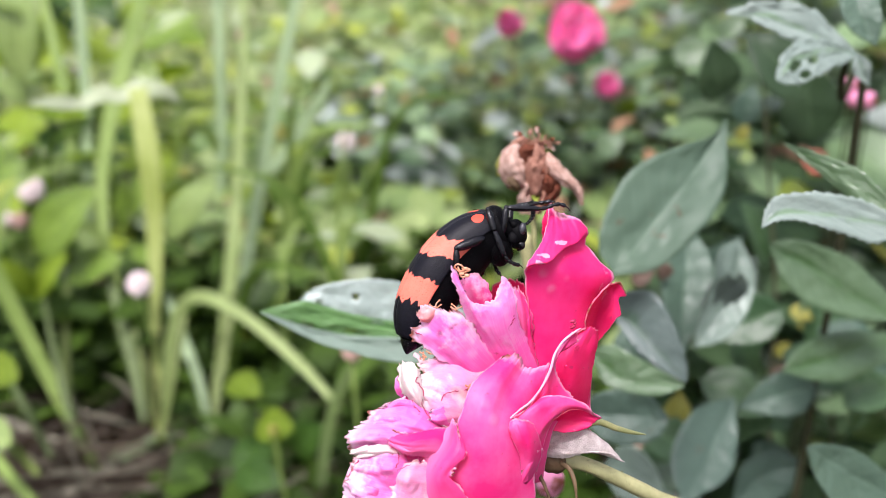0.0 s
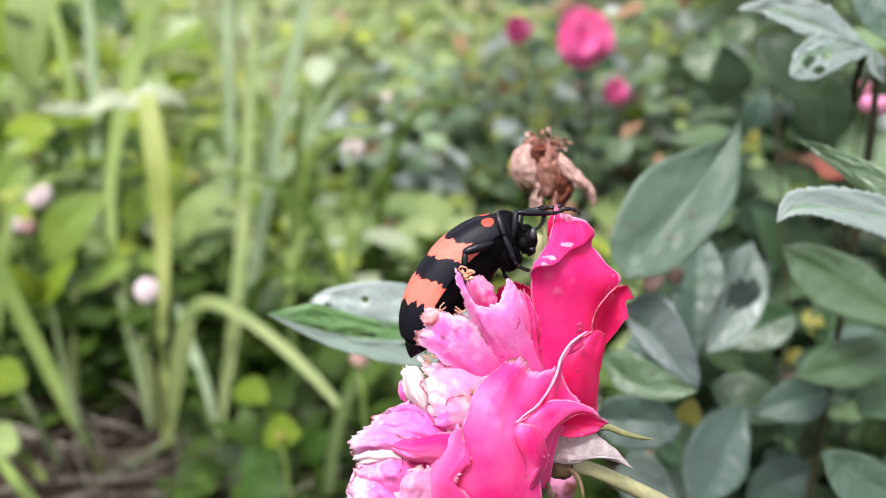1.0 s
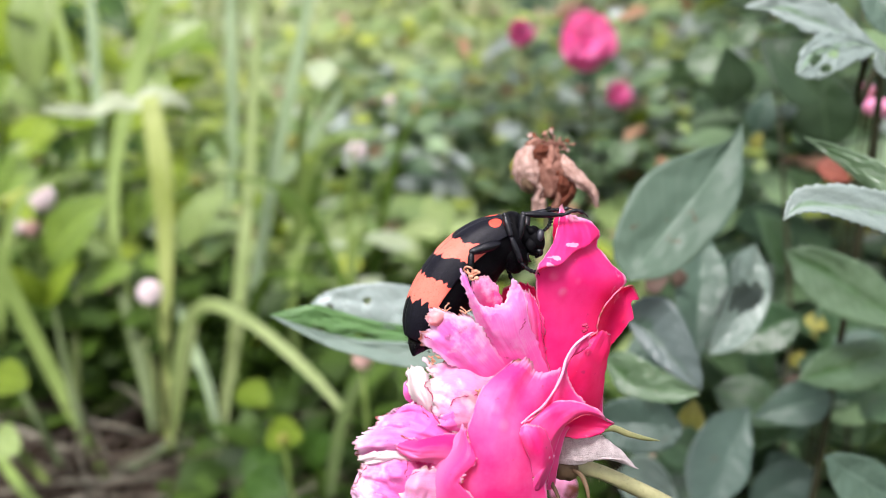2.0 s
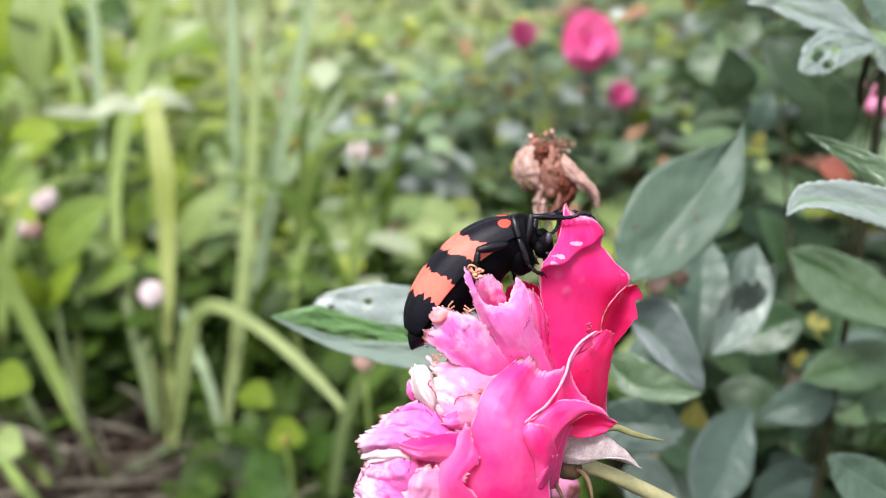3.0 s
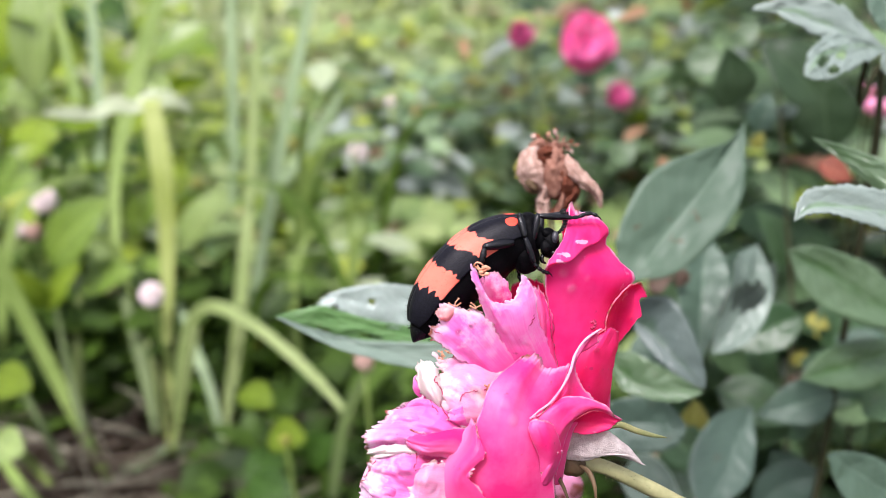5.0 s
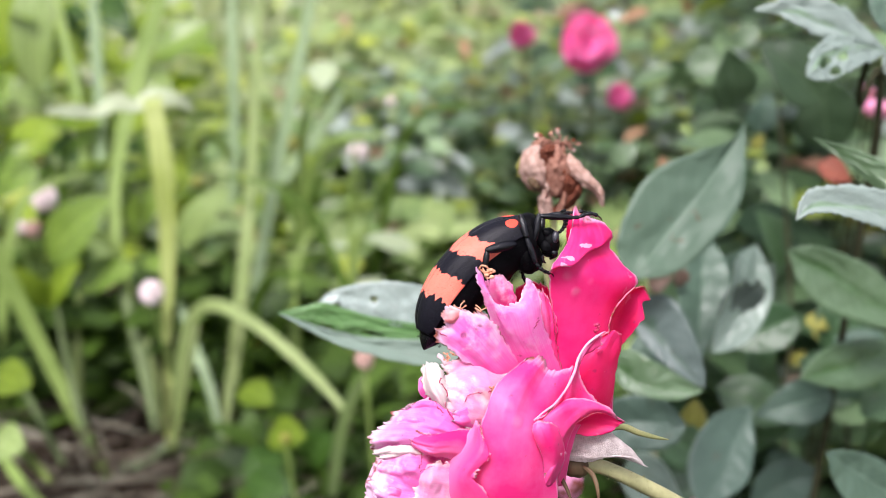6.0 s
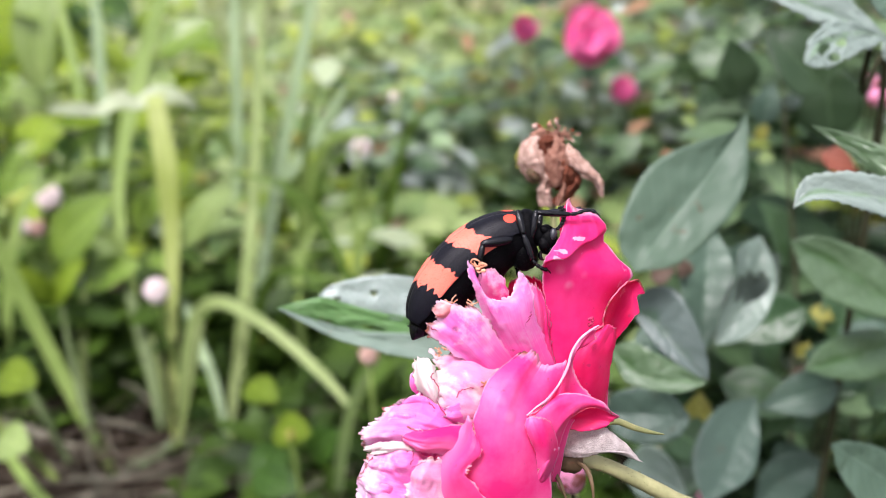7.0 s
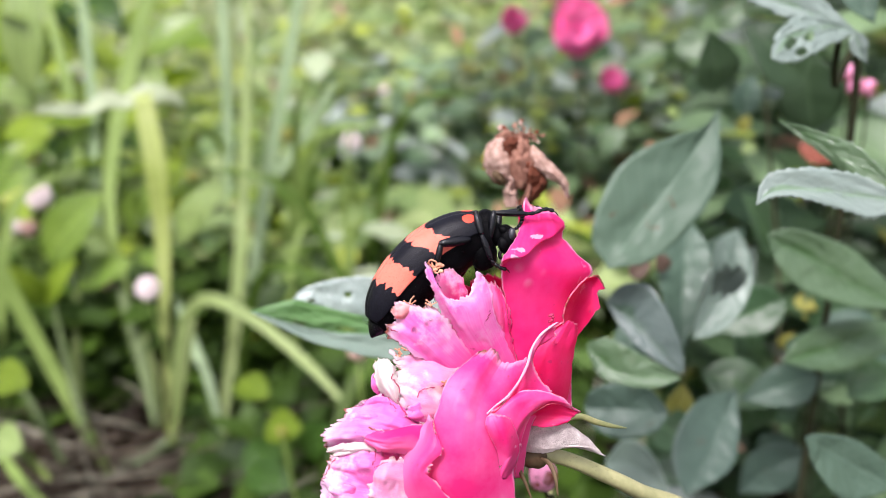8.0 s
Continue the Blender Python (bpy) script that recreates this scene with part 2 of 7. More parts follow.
MAT = dict(
    petal=petal_material("petal_hot_pink", (0.93, 0.035, 0.27), (0.97, 0.15, 0.45), (0.94, 0.45, 0.70), -0.07, 0.05, 0.08),
    petal_scarred=petal_material("petal_hot_pink_scarred", (0.90, 0.022, 0.22), (0.95, 0.065, 0.31), (0.93, 0.58, 0.80), 0.0, 0.045, 0.1,
                                 ((0.50, 0.80, 0.15, 0.016), (0.16, 0.70, 0.13, 0.022), (0.22, 0.63, 0.15, 0.022))),
    petal_soft=petal_material("petal_soft_pink", (0.91, 0.20, 0.60), (0.94, 0.42, 0.78), (0.93, 0.66, 0.87), 0.07, 0.09, 0.10, hot=(0.92, 0.12, 0.50)),
    petal_lobe=petal_material("petal_magenta_pink", (0.90, 0.03, 0.25), (0.94, 0.12, 0.40), (0.93, 0.5, 0.7), 0.03, 0.05, 0.2, blush=(0.93, 0.30, 0.60)),
    petal_pale=petal_material("petal_worn_pink", (0.91, 0.20, 0.60), (0.94, 0.44, 0.79), (0.92, 0.72, 0.86), 0.08, 0.16, 0.12, hot=(0.92, 0.11, 0.48)),
    petal_ruffled=petal_material("petal_ruffled_pink", (0.88, 0.20, 0.60), (0.92, 0.42, 0.76), (0.91, 0.72, 0.84), 0.11, 0.10, 0.55, hot=(0.90, 0.16, 0.52)),
    petal_peach=petal_material("petal_peach", (0.90, 0.30, 0.32), (0.93, 0.46, 0.48), (0.93, 0.62, 0.60), 0.05, 0.12, 0.4),
    petal_bare=petal_material("petal_bleached", (0.90, 0.34, 0.60), (0.90, 0.52, 0.70), (0.85, 0.74, 0.74), 0.11, 0.15, 0.6),
    petal_white=petal_material("petal_faded_white", (0.86, 0.62, 0.66), (0.84, 0.77, 0.75), (0.84, 0.80, 0.75), 0.2, 0.06, 0.3),
    # hot pink with shade put into its colour, for petals turned from light
    petal_shaded=petal_material("petal_shaded_red", (0.82, 0.012, 0.13), (0.92, 0.035, 0.22), (0.9, 0.3, 0.45), 0.0, 0.02, 0.1),
    water=water_material(),
    petal_rim=plain_material("petal_rim_pale", (0.94, 0.14, 0.42), (0.95, 0.60, 0.76), 420.0, 0.5, 0.3, 0.4, 0.0003, 0.2),
    papery=plain_material("dry_papery_sepal", (0.34, 0.26, 0.25), (0.82, 0.74, 0.72), 900.0, 0.8, 0.2, 0.7, 0.0005, 0.15),
    withered=plain_material("withered_petal", (0.17, 0.055, 0.035), (0.66, 0.36, 0.26), 700.0, 0.75, 0.25, 0.6, 0.0008, 0.2),
    withered_pale=plain_material("withered_petal_pale", (0.34, 0.17, 0.12), (0.86, 0.64, 0.55), 700.0, 0.75, 0.25, 0.5, 0.0006, 0.25),
    withered_dark=plain_material("withered_petal_dark", (0.07, 0.02, 0.012), (0.30, 0.09, 0.045), 400.0, 0.75, 0.25, 0.5, 0.0006, 0.2),
    stem=plain_material("rose_stem", (0.15, 0.18, 0.065), (0.47, 0.44, 0.23), 120.0, 0.5, 0.4, 0.3, 0.0004),
    sepal=plain_material("green_sepal", (0.10, 0.14, 0.05), (0.30, 0.28, 0.12), 160.0, 0.55, 0.4, 0.3, 0.0004, 0.1),
    sepal_brown=plain_material("brown_sepal", (0.05, 0.03, 0.015), (0.20, 0.13, 0.07), 160.0, 0.6, 0.3, 0.3, 0.0004, 0.1),
    frass=plain_material("crimson_crumbs", (0.25, 0.01, 0.05), (0.55, 0.05, 0.14), 900.0, 0.7, 0.3, 0.4, 0.0002),
    anther=plain_material("dried_anthers", (0.42, 0.12, 0.06), (0.85, 0.48, 0.32), 600.0, 0.8, 0.2, 0.4, 0.0003),
    chitin=plain_material("black_chitin", (0.001, 0.001, 0.0014), (0.006, 0.006, 0.009), 700.0, 0.20, 0.40, 0.4, 0.0002),
    eye=plain_material("beetle_eye", (0.008, 0.008, 0.012), (0.03, 0.03, 0.04), 900.0, 0.42, 0.6, 0.15, 0.0001),
    rough_chitin=plain_material("black_hairy_chitin", (0.001, 0.001, 0.0013), (0.004, 0.004, 0.005), 900.0, 0.5, 0.06, 0.4, 0.0002),
    elytron=elytron_material(),
    rose_leaf=leaf_material("rose_leaf_waxy", (0.020, 0.062, 0.026), (0.080, 0.155, 0.062), 0.28, spots=0.2, spec=0.65),
    rose_leaf_grey=leaf_material("rose_leaf_grey_green", (0.040, 0.085, 0.055), (0.105, 0.170, 0.120), 0.36, veins=0.8, spots=0.1),
    # silvery leaves: reflected sky is painted into the base colour
    rose_leaf_silver=leaf_material("rose_leaf_silver_sheen", (0.13, 0.19, 0.155), (0.33, 0.40, 0.36), 0.30, veins=0.5, spots=0.15, relief=0.35, rib_zone=(0.12, 0.24, 0.09)),
    rose_leaf_sheen=leaf_material("rose_leaf_sky_sheen", (0.24, 0.32, 0.28), (0.42, 0.50, 0.46), 0.26, veins=0.3, spec=0.9),
    rose_leaf_blue=leaf_material("rose_leaf_blue_green", (0.034, 0.070, 0.050), (0.080, 0.130, 0.098), 0.40, veins=0.4, spots=0.2, spec=0.5, relief=0.3),
    # greyed and paled by colour to stand for sky sheen
    rose_leaf_sky=leaf_material("rose_leaf_sky_grey", (0.036, 0.066, 0.052), (0.135, 0.180, 0.165), 0.34, veins=0.4, spec=0.7, relief=0.4, rib_zone=(0.035, 0.095, 0.035)),
    rose_leaf_pale_sheen=leaf_material("rose_leaf_faint_sheen", (0.11, 0.17, 0.13), (0.24, 0.32, 0.26), 0.32, veins=0.3, spec=0.6, relief=0.3),
    # dark colour that imitates a shaded oval on the leaf before it
    shade_leaf=leaf_material("leaf_dark_backing", (0.050, 0.070, 0.056), (0.10, 0.13, 0.105), 0.7, through=0.04, veins=0.3, spec=0.1),
    brown_leaf=leaf_material("dull_brown_leaf", (0.07, 0.045, 0.030), (0.20, 0.13, 0.095), 0.6, through=0.1),
    rust_leaf=leaf_material("rust_brown_leaf", (0.10, 0.02, 0.010), (0.30, 0.08, 0.04), 0.6, through=0.1),
    rose_leaf_teal=leaf_material("rose_leaf_teal", (0.052, 0.096, 0.064), (0.105, 0.165, 0.112), 0.44, veins=0.55, spots=0.5, spec=0.35, relief=0.32),
    rose_leaf_green=leaf_material("rose_leaf_fresh", (0.034, 0.085, 0.034), (0.120, 0.195, 0.100), 0.30, spots=0.1, spec=0.7, relief=0.4, rib_zone=(0.035, 0.11, 0.015)),
    eaten_leaf=leaf_material("rose_leaf_eaten", (0.075, 0.195, 0.055), (0.15, 0.29, 0.10), 0.36, spots=0.9, spec=0.5, veins=0.4),
    lime_leaf=leaf_material("weed_leaf_lime", (0.085, 0.17, 0.005), (0.36, 0.46, 0.045), 0.34, through=0.36, spec=0.4),
    weed_mid=leaf_material("weed_leaf_mid_green", (0.075, 0.150, 0.009), (0.25, 0.365, 0.06), 0.32, through=0.3, spec=0.6),
    weed_pale=leaf_material("weed_leaf_pale", (0.15, 0.25, 0.045), (0.38, 0.47, 0.18), 0.30, through=0.3, spec=0.8),
    weed_olive=leaf_material("weed_leaf_olive", (0.065, 0.12, 0.004), (0.22, 0.31, 0.025), 0.4, through=0.35, spec=0.3),
    weed_dark=leaf_material("weed_leaf_deep_green", (0.012, 0.045, 0.004), (0.07, 0.15, 0.02), 0.40, through=0.3, spec=0.3),
    cover_leaf=leaf_material("ground_cover_leaf", (0.09, 0.175, 0.040), (0.43, 0.52, 0.215), 0.36, through=0.3, veins=0.4, spec=0.7, motley=((0.40, 0.48, 0.30), (0.38, 0.45, 0.06), (0.34, 0.23, 0.15))),
    bush_leaf=leaf_material("bush_leaf", (0.018, 0.052, 0.018), (0.22, 0.33, 0.16), 0.30, veins=0.5, spec=0.65, motley=((0.36, 0.42, 0.38), (0.26, 0.33, 0.05), (0.30, 0.16, 0.11))),
    # bush_leaf darkened: the shade of gaps and depths is put into its colour
    bush_leaf_shaded=leaf_material("bush_leaf_shaded", (0.010, 0.030, 0.012), (0.075, 0.13, 0.055), 0.36, veins=0.5, spec=0.45),
    dry_leaf=leaf_material("dry_brown_leaf", (0.16, 0.07, 0.035), (0.40, 0.24, 0.13), 0.6, through=0.2),
    # near-black green: shade under the weeds is put into the leaf colour
    low_leaf=leaf_material("low_weed_leaf_shaded", (0.006, 0.018, 0.002), (0.065, 0.125, 0.014), 0.5, through=0.2, veins=0.4, spec=0.2),
    yellow_leaf=leaf_material("yellowing_leaf", (0.21, 0.21, 0.03), (0.38, 0.37, 0.09), 0.5, through=0.3),
    blade=plain_material("grass_blade", (0.14, 0.235, 0.035), (0.34, 0.46, 0.14), 14.0, 0.5, 0.4, 0.2, 0.0005, 0.25),
    blade_blue=plain_material("grass_blade_bluish", (0.17, 0.26, 0.11), (0.35, 0.47, 0.26), 14.0, 0.5, 0.4, 0.2, 0.0005, 0.25),
    blade_soft=plain_material("grass_blade_soft", (0.17, 0.25, 0.065), (0.36, 0.45, 0.18), 14.0, 0.5, 0.4, 0.2, 0.0005, 0.25),
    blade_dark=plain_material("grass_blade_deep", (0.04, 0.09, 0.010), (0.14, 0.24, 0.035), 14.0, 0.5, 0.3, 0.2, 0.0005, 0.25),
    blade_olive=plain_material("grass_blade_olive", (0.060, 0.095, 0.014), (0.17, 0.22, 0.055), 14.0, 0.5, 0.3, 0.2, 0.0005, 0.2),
    # blade green darkened to carry the shade at the clump's foot
    blade_shade=plain_material("grass_blade_shaded", (0.030, 0.055, 0.010), (0.10, 0.15, 0.035), 14.0, 0.5, 0.3, 0.2, 0.0005, 0.2),
    blade_pale=plain_material("grass_blade_pale", (0.34, 0.43, 0.22), (0.66, 0.72, 0.52), 40.0, 0.5, 0.5, 0.2, 0.0005, 0.2),
    blade_yellow=plain_material("grass_blade_yellowing", (0.27, 0.35, 0.06), (0.46, 0.52, 0.20), 14.0, 0.5, 0.4, 0.2, 0.0005, 0.25),
    blade_hay=plain_material("grass_blade_hay", (0.24, 0.32, 0.11), (0.58, 0.62, 0.36), 4.0, 0.5, 0.4, 0.2, 0.0005, 0.3),
    dead_blade=plain_material("dead_grass_blade", (0.12, 0.115, 0.08), (0.38, 0.36, 0.27), 30.0, 0.7, 0.25, 0.2, 0.0004),
    straw=plain_material("dry_straw", (0.016, 0.012, 0.009), (0.17, 0.135, 0.10), 18.0, 0.8, 0.2, 0.3, 0.0005),
    # almost black: shade beneath the plants is put into the soil's colour
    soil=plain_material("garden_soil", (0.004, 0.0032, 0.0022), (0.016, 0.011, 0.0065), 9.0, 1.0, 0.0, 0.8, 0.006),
    twig=plain_material("brown_twig", (0.018, 0.020, 0.010), (0.055, 0.055, 0.028), 60.0, 0.75, 0.1, 0.4, 0.0006),
    flower_white=plain_material("pinkish_white_flower", (0.84, 0.68, 0.66), (0.92, 0.87, 0.85), 150.0, 0.7, 0.3, 0.5, 0.001, 0.2),
    far_petal=petal_material("rose_petal_far", (0.94, 0.09, 0.40), (0.96, 0.28, 0.58), (0.94, 0.5, 0.7), 0.02, 0.05),
)


# ---- mesh tools ----
def finish(bm, name, material, parent=None, smooth=True):
    mesh = bpy.data.meshes.new(name)
    bm.normal_update()
    bm.to_mesh(mesh)
    bm.free()
    for p in mesh.polygons:
        p.use_smooth = smooth
    mesh.materials.append(material)
    ob = new(name, mesh)
    ob.parent = parent
    return ob


def part(name, bm, material, parent, label="", thick=0.0):
    ob = finish(bm, name, material, parent)
    if label:
        ob["label"] = label
    if thick:
        m = ob.modifiers.new("thickness", "SOLIDIFY")
        m.thickness = thick
        m.offset = 0.0
    return ob


def curve(points):
    """A smooth curve (Catmull-Rom) through the points, as a function of 0 to 1."""
    p = [Vector(q) for q in points]
    if len(p) == 2:
        return lambda t: p[0].lerp(p[1], t)
    p = [p[0] * 2 - p[1]] + p + [p[-1] * 2 - p[-2]]
    n = len(p) - 3

    def at(t):
        s = min(max(t, 0.0), 1.0) * n
        i = min(int(s), n - 1)
        f = s - i
        a, b, c, d = p[i:i + 4]
        return 0.5 * (2 * b + (c - a) * f + (2 * a - 5 * b + 4 * c - d) * f * f + (3 * b - a - 3 * c + d) * f ** 3)

    return at


def sheet(bm, rows):
    """Faces over a grid of points, with a UV map: u across, v along."""
    layer = bm.loops.layers.uv.verify()
    nv, nu = len(rows), len(rows[0])
    verts = [[bm.verts.new(p) for p in row] for row in rows]
    for j in range(nv - 1):
        for i in range(nu - 1):
            f = bm.faces.new((verts[j][i], verts[j][i + 1], verts[j + 1][i + 1], verts[j + 1][i]))
            for loop, (a, b) in zip(f.loops, ((i, j), (i + 1, j), (i + 1, j + 1), (i, j + 1))):
                loop[layer].uv = (a / (nu - 1), b / (nv - 1))
    return bm


def tube(bm, points, radii, sides=8, steps=14, flat=1.0):
    """A round, tapered rod along a smooth curve, closed at both ends."""
    at = curve(points)
    rad = curve([(r, 0, 0) for r in radii])
    rings = []
    for k in range(steps + 1):
        t = k / steps
        c = at(t)
        ax = (at(min(1, t + 0.01)) - at(max(0, t - 0.01))).normalized()
        s = ax.cross(Vector((0.13, 0.97, 0.21))).normalized()
        w = ax.cross(s)
        r = max(rad(t).x, 1e-6)
        rings.append([bm.verts.new(c + (s * math.cos(a) + w * math.sin(a) * flat) * r) for a in (2 * math.pi * q / sides for q in range(sides))])
    for a, b in zip(rings, rings[1:]):
        for q in range(sides):
            bm.faces.new((a[q], a[(q + 1) % sides], b[(q + 1) % sides], b[q]))
    bm.faces.new(rings[0][::-1])
    bm.faces.new(rings[-1])
    return bm


def blob(bm, centre, axes, seg=16, rough=0.0, freq=1.0):
    """An uneven ellipsoid; axes are three half-axis vectors."""
    made = bmesh.ops.create_uvsphere(bm, u_segments=seg, v_segments=max(6, seg // 2), radius=1.0)
    a, b, c = (Vector(q) for q in axes)
    for v in made["verts"]:
        k = 1.0 + rough * noise.noise(v.co * freq * 2.0 + Vector(centre) * 37.0)
        v.co = Vector(centre) + (a * v.co.x + b * v.co.y + c * v.co.z) * k
    return bm


MM = 0.001


def mm(points):
    return [Vector(p) * MM for p in points]


# ---- the rose ----
def petal(left, right, tip, belly=0.0, ruffle=0.4, ragged=0.25, side=0.12, seed=0, nu=64, nv=56, lobes=0.0, pleats=0.0, crumple=0.0, crease=None, rollside=0.0):
    """Points of a petal between two side edges and a tip edge, all in mm in the flower's space. belly: how far it bulges to the
    front; crumple: depth of its fine crinkles; crease: where, on its left and right side, its top rolls over, how far and how steeply;
    rollside: how far its left side rolls to the front."""
    le, ri, ti = curve(mm(left)), curve(mm(right)), curve(mm(tip))
    ba = curve(mm([left[0], right[0]]))
    c00, c10, c01, c11 = le(0), ri(0), le(1), ri(1)
    rows = []
    for j in range(nv + 1):
        v = j / nv
        row = []
        for i in range(nu + 1):
            u = i / nu
            p = (1 - u) * le(v) + u * ri(v) + (1 - v) * ba(u) + v * ti(u)
            p -= (1 - u) * (1 - v) * c00 + u * (1 - v) * c10 + (1 - u) * v * c01 + u * v * c11
            inner = math.sin(math.pi * u)
            p.y -= belly * MM * inner * math.sin(math.pi * min(1, 0.15 + 0.85 * v))
            q = Vector((u * 3.1 + seed * 7.3, v * 2.3, seed * 1.7))
            p.y += ruffle * MM * (0.3 + v) * noise.noise(q)
            p.y += 0.2 * ruffle * MM * v * noise.noise(q * 3.3)
            p.y += pleats * MM * v ** 1.5 * math.sin(u * 19 + 3.0 * noise.noise(q) + seed)
            if rollside:
                p.y -= rollside * MM * max(0.0, 1 - u / 0.4) ** 2
            if crumple:
                g = p * 430.0 + Vector((seed, 0, seed * 2.0))
                p.y -= crumple * MM * (0.3 + 0.7 * v) * (1.0 - 2.2 * abs(noise.noise(g)) - 0.5 * abs(noise.noise(g * 2.3)))
            if crease:
                lo = crease[0] + (crease[1] - crease[0]) * u ** 0.8 + 0.03 * noise.noise(Vector((u * 4, seed, 0.2)))
                d = v - lo
                if d > 0:
                    k = min(1.0, d / 0.05)
                    fall = max(0.0, 1 - d / crease[3]) ** 1.5
                    p.y -= crease[2] * MM * k * fall * min(1.0, 6 * (1 - u))
                    p.z -= 0.45 * crease[2] * MM * max(0.0, 1 - d / 0.16) * k * min(1.0, 4 * u, 5 * (1 - u))
            # torn margins
            out = (p - (c00 + c10) * 0.5)
            out.normalize()
            p += out * lobes * MM * max(0.0, (v - 0.5) / 0.5) ** 2 * noise.noise(Vector((u * 5.5 + seed * 2.0, 0.3, seed)))
            k = max(0.0, (v - 0.92) / 0.08) * ragged * MM
            if k:
                step = math.floor(u * 34 + 2 * noise.noise(Vector((u * 9, seed, 1.1))))
                p += out * k * (noise.noise(Vector((u * 11 + seed, seed * 3.0, 0.5))) + 0.9 * noise.noise(Vector((step * 0.73 + seed, seed, 2.5))) + 0.6 * noise.noise(Vector((u * 63, seed, 2.5))))
            e = abs(2 * u - 1)
            if e > 0.92:
                s = (ri(v) - le(v)).normalized() * (1 if u > 0.5 else -1)
                step = math.floor(v * 30 + 2 * noise.noise(Vector((v * 9, u, seed))))
                p += s * (e - 0.92) / 0.08 * side * MM * min(1.0, v * 4) * (noise.noise(Vector((v * 14 + seed, u * 9, 4.5))) + 0.9 * noise.noise(Vector((step * 0.71, u * 9, seed + 1.5))) + 0.5 * noise.noise(Vector((v * 60, u * 9, 1.5))))
            row.append(p)
        rows.append(row)
    return rows


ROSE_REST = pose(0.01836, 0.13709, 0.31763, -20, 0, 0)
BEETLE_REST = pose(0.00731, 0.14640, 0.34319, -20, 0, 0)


def build_rose():
    rose = tagged(new("rose"), "hot pink rose with insect-chewed, bleached petals on a stem", "rose flower")
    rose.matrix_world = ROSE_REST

    def add(material, left, right, tip, label="", drops=(), **shape):
        rows = petal(left, right, tip, **shape)
        part("petal", sheet(bmesh.new(), rows), MAT[material], rose, label, thick=0.00022)
        nv, nu = len(rows) - 1, len(rows[0]) - 1
        for u, v, r in drops:
            i, j = int(u * nu), int(v * nv)
            c = rows[j][i]
            n = (rows[j][i + 1] - rows[j][i - 1]).cross(rows[j + 1][i] - rows[j - 1][i]).normalized()
            n = n if n.y < 0 else -n
            a = n.orthogonal().normalized()
            part("droplet", blob(bmesh.new(), c + n * 0.1 * MM, (a * r * MM, n.cross(a) * r * 0.85 * MM, n * r * 0.55 * MM), 14, 0.12, 1.5), MAT["water"], rose, "clear water droplet")

    # tall back petal, its top rolled over to the front
    add("petal_scarred", [(-1.29, 4.00, 4.10), (-2.25, 3.00, 12.94), (-3.09, 1.50, 19.98), (-3.70, -0.50, 25.20), (-3.86, -2.20, 27.94), (-2.43, -2.20, 29.70), (-0.91, -0.60, 32.41), (0.37, 1.50, 37.42)],
        [(7.55, 8.00, 3.45), (7.56, 8.00, 12.39), (8.56, 7.50, 20.47), (10.79, 6.50, 25.67), (8.41, 5.50, 28.52), (6.23, 4.50, 30.98), (6.36, 3.60, 33.07), (4.91, 2.60, 34.95)],
        [(0.37, 1.50, 37.42), (1.09, 1.80, 36.23), (2.52, 2.20, 35.72), (4.91, 2.60, 34.95)], label="upright hot pink petal with a rolled, bitten top", belly=2.2, ruffle=1.0, ragged=0.1, side=0.3, seed=1, nu=70, nv=110, crease=(0.5, 0.8, 2.4, 0.45))
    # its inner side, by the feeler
    add("petal_shaded", [(0.65, 4.00, 27.67), (-0.22, 4.00, 30.29), (-0.71, 3.50, 33.33), (-0.54, 3.40, 35.50)],
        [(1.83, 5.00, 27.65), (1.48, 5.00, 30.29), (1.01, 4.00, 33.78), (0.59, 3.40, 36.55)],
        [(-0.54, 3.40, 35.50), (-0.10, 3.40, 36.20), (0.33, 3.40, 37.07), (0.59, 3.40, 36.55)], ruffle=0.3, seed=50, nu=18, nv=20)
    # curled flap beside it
    add("petal_shaded", [(6.21, 5.00, 15.18), (5.79, 3.40, 18.11), (6.22, 2.20, 20.96), (7.81, 2.40, 23.28), (9.57, 3.60, 24.71)],
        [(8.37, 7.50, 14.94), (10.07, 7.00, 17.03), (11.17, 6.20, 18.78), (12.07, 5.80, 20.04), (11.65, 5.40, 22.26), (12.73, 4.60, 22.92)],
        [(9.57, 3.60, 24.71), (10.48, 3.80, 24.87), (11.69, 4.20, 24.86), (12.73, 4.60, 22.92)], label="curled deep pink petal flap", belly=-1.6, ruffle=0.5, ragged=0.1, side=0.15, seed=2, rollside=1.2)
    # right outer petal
    add("petal_shaded", [(-0.24, 4.00, 3.67), (0.40, 2.00, 10.46), (1.02, 1.40, 13.97), (3.11, 1.60, 16.35), (5.58, 2.00, 17.87)],
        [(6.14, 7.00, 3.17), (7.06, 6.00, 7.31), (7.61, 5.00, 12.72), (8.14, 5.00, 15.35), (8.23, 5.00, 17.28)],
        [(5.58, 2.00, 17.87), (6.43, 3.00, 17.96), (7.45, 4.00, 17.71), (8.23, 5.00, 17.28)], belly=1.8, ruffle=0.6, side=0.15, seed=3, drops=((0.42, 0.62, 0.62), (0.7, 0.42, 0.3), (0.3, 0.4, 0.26)))
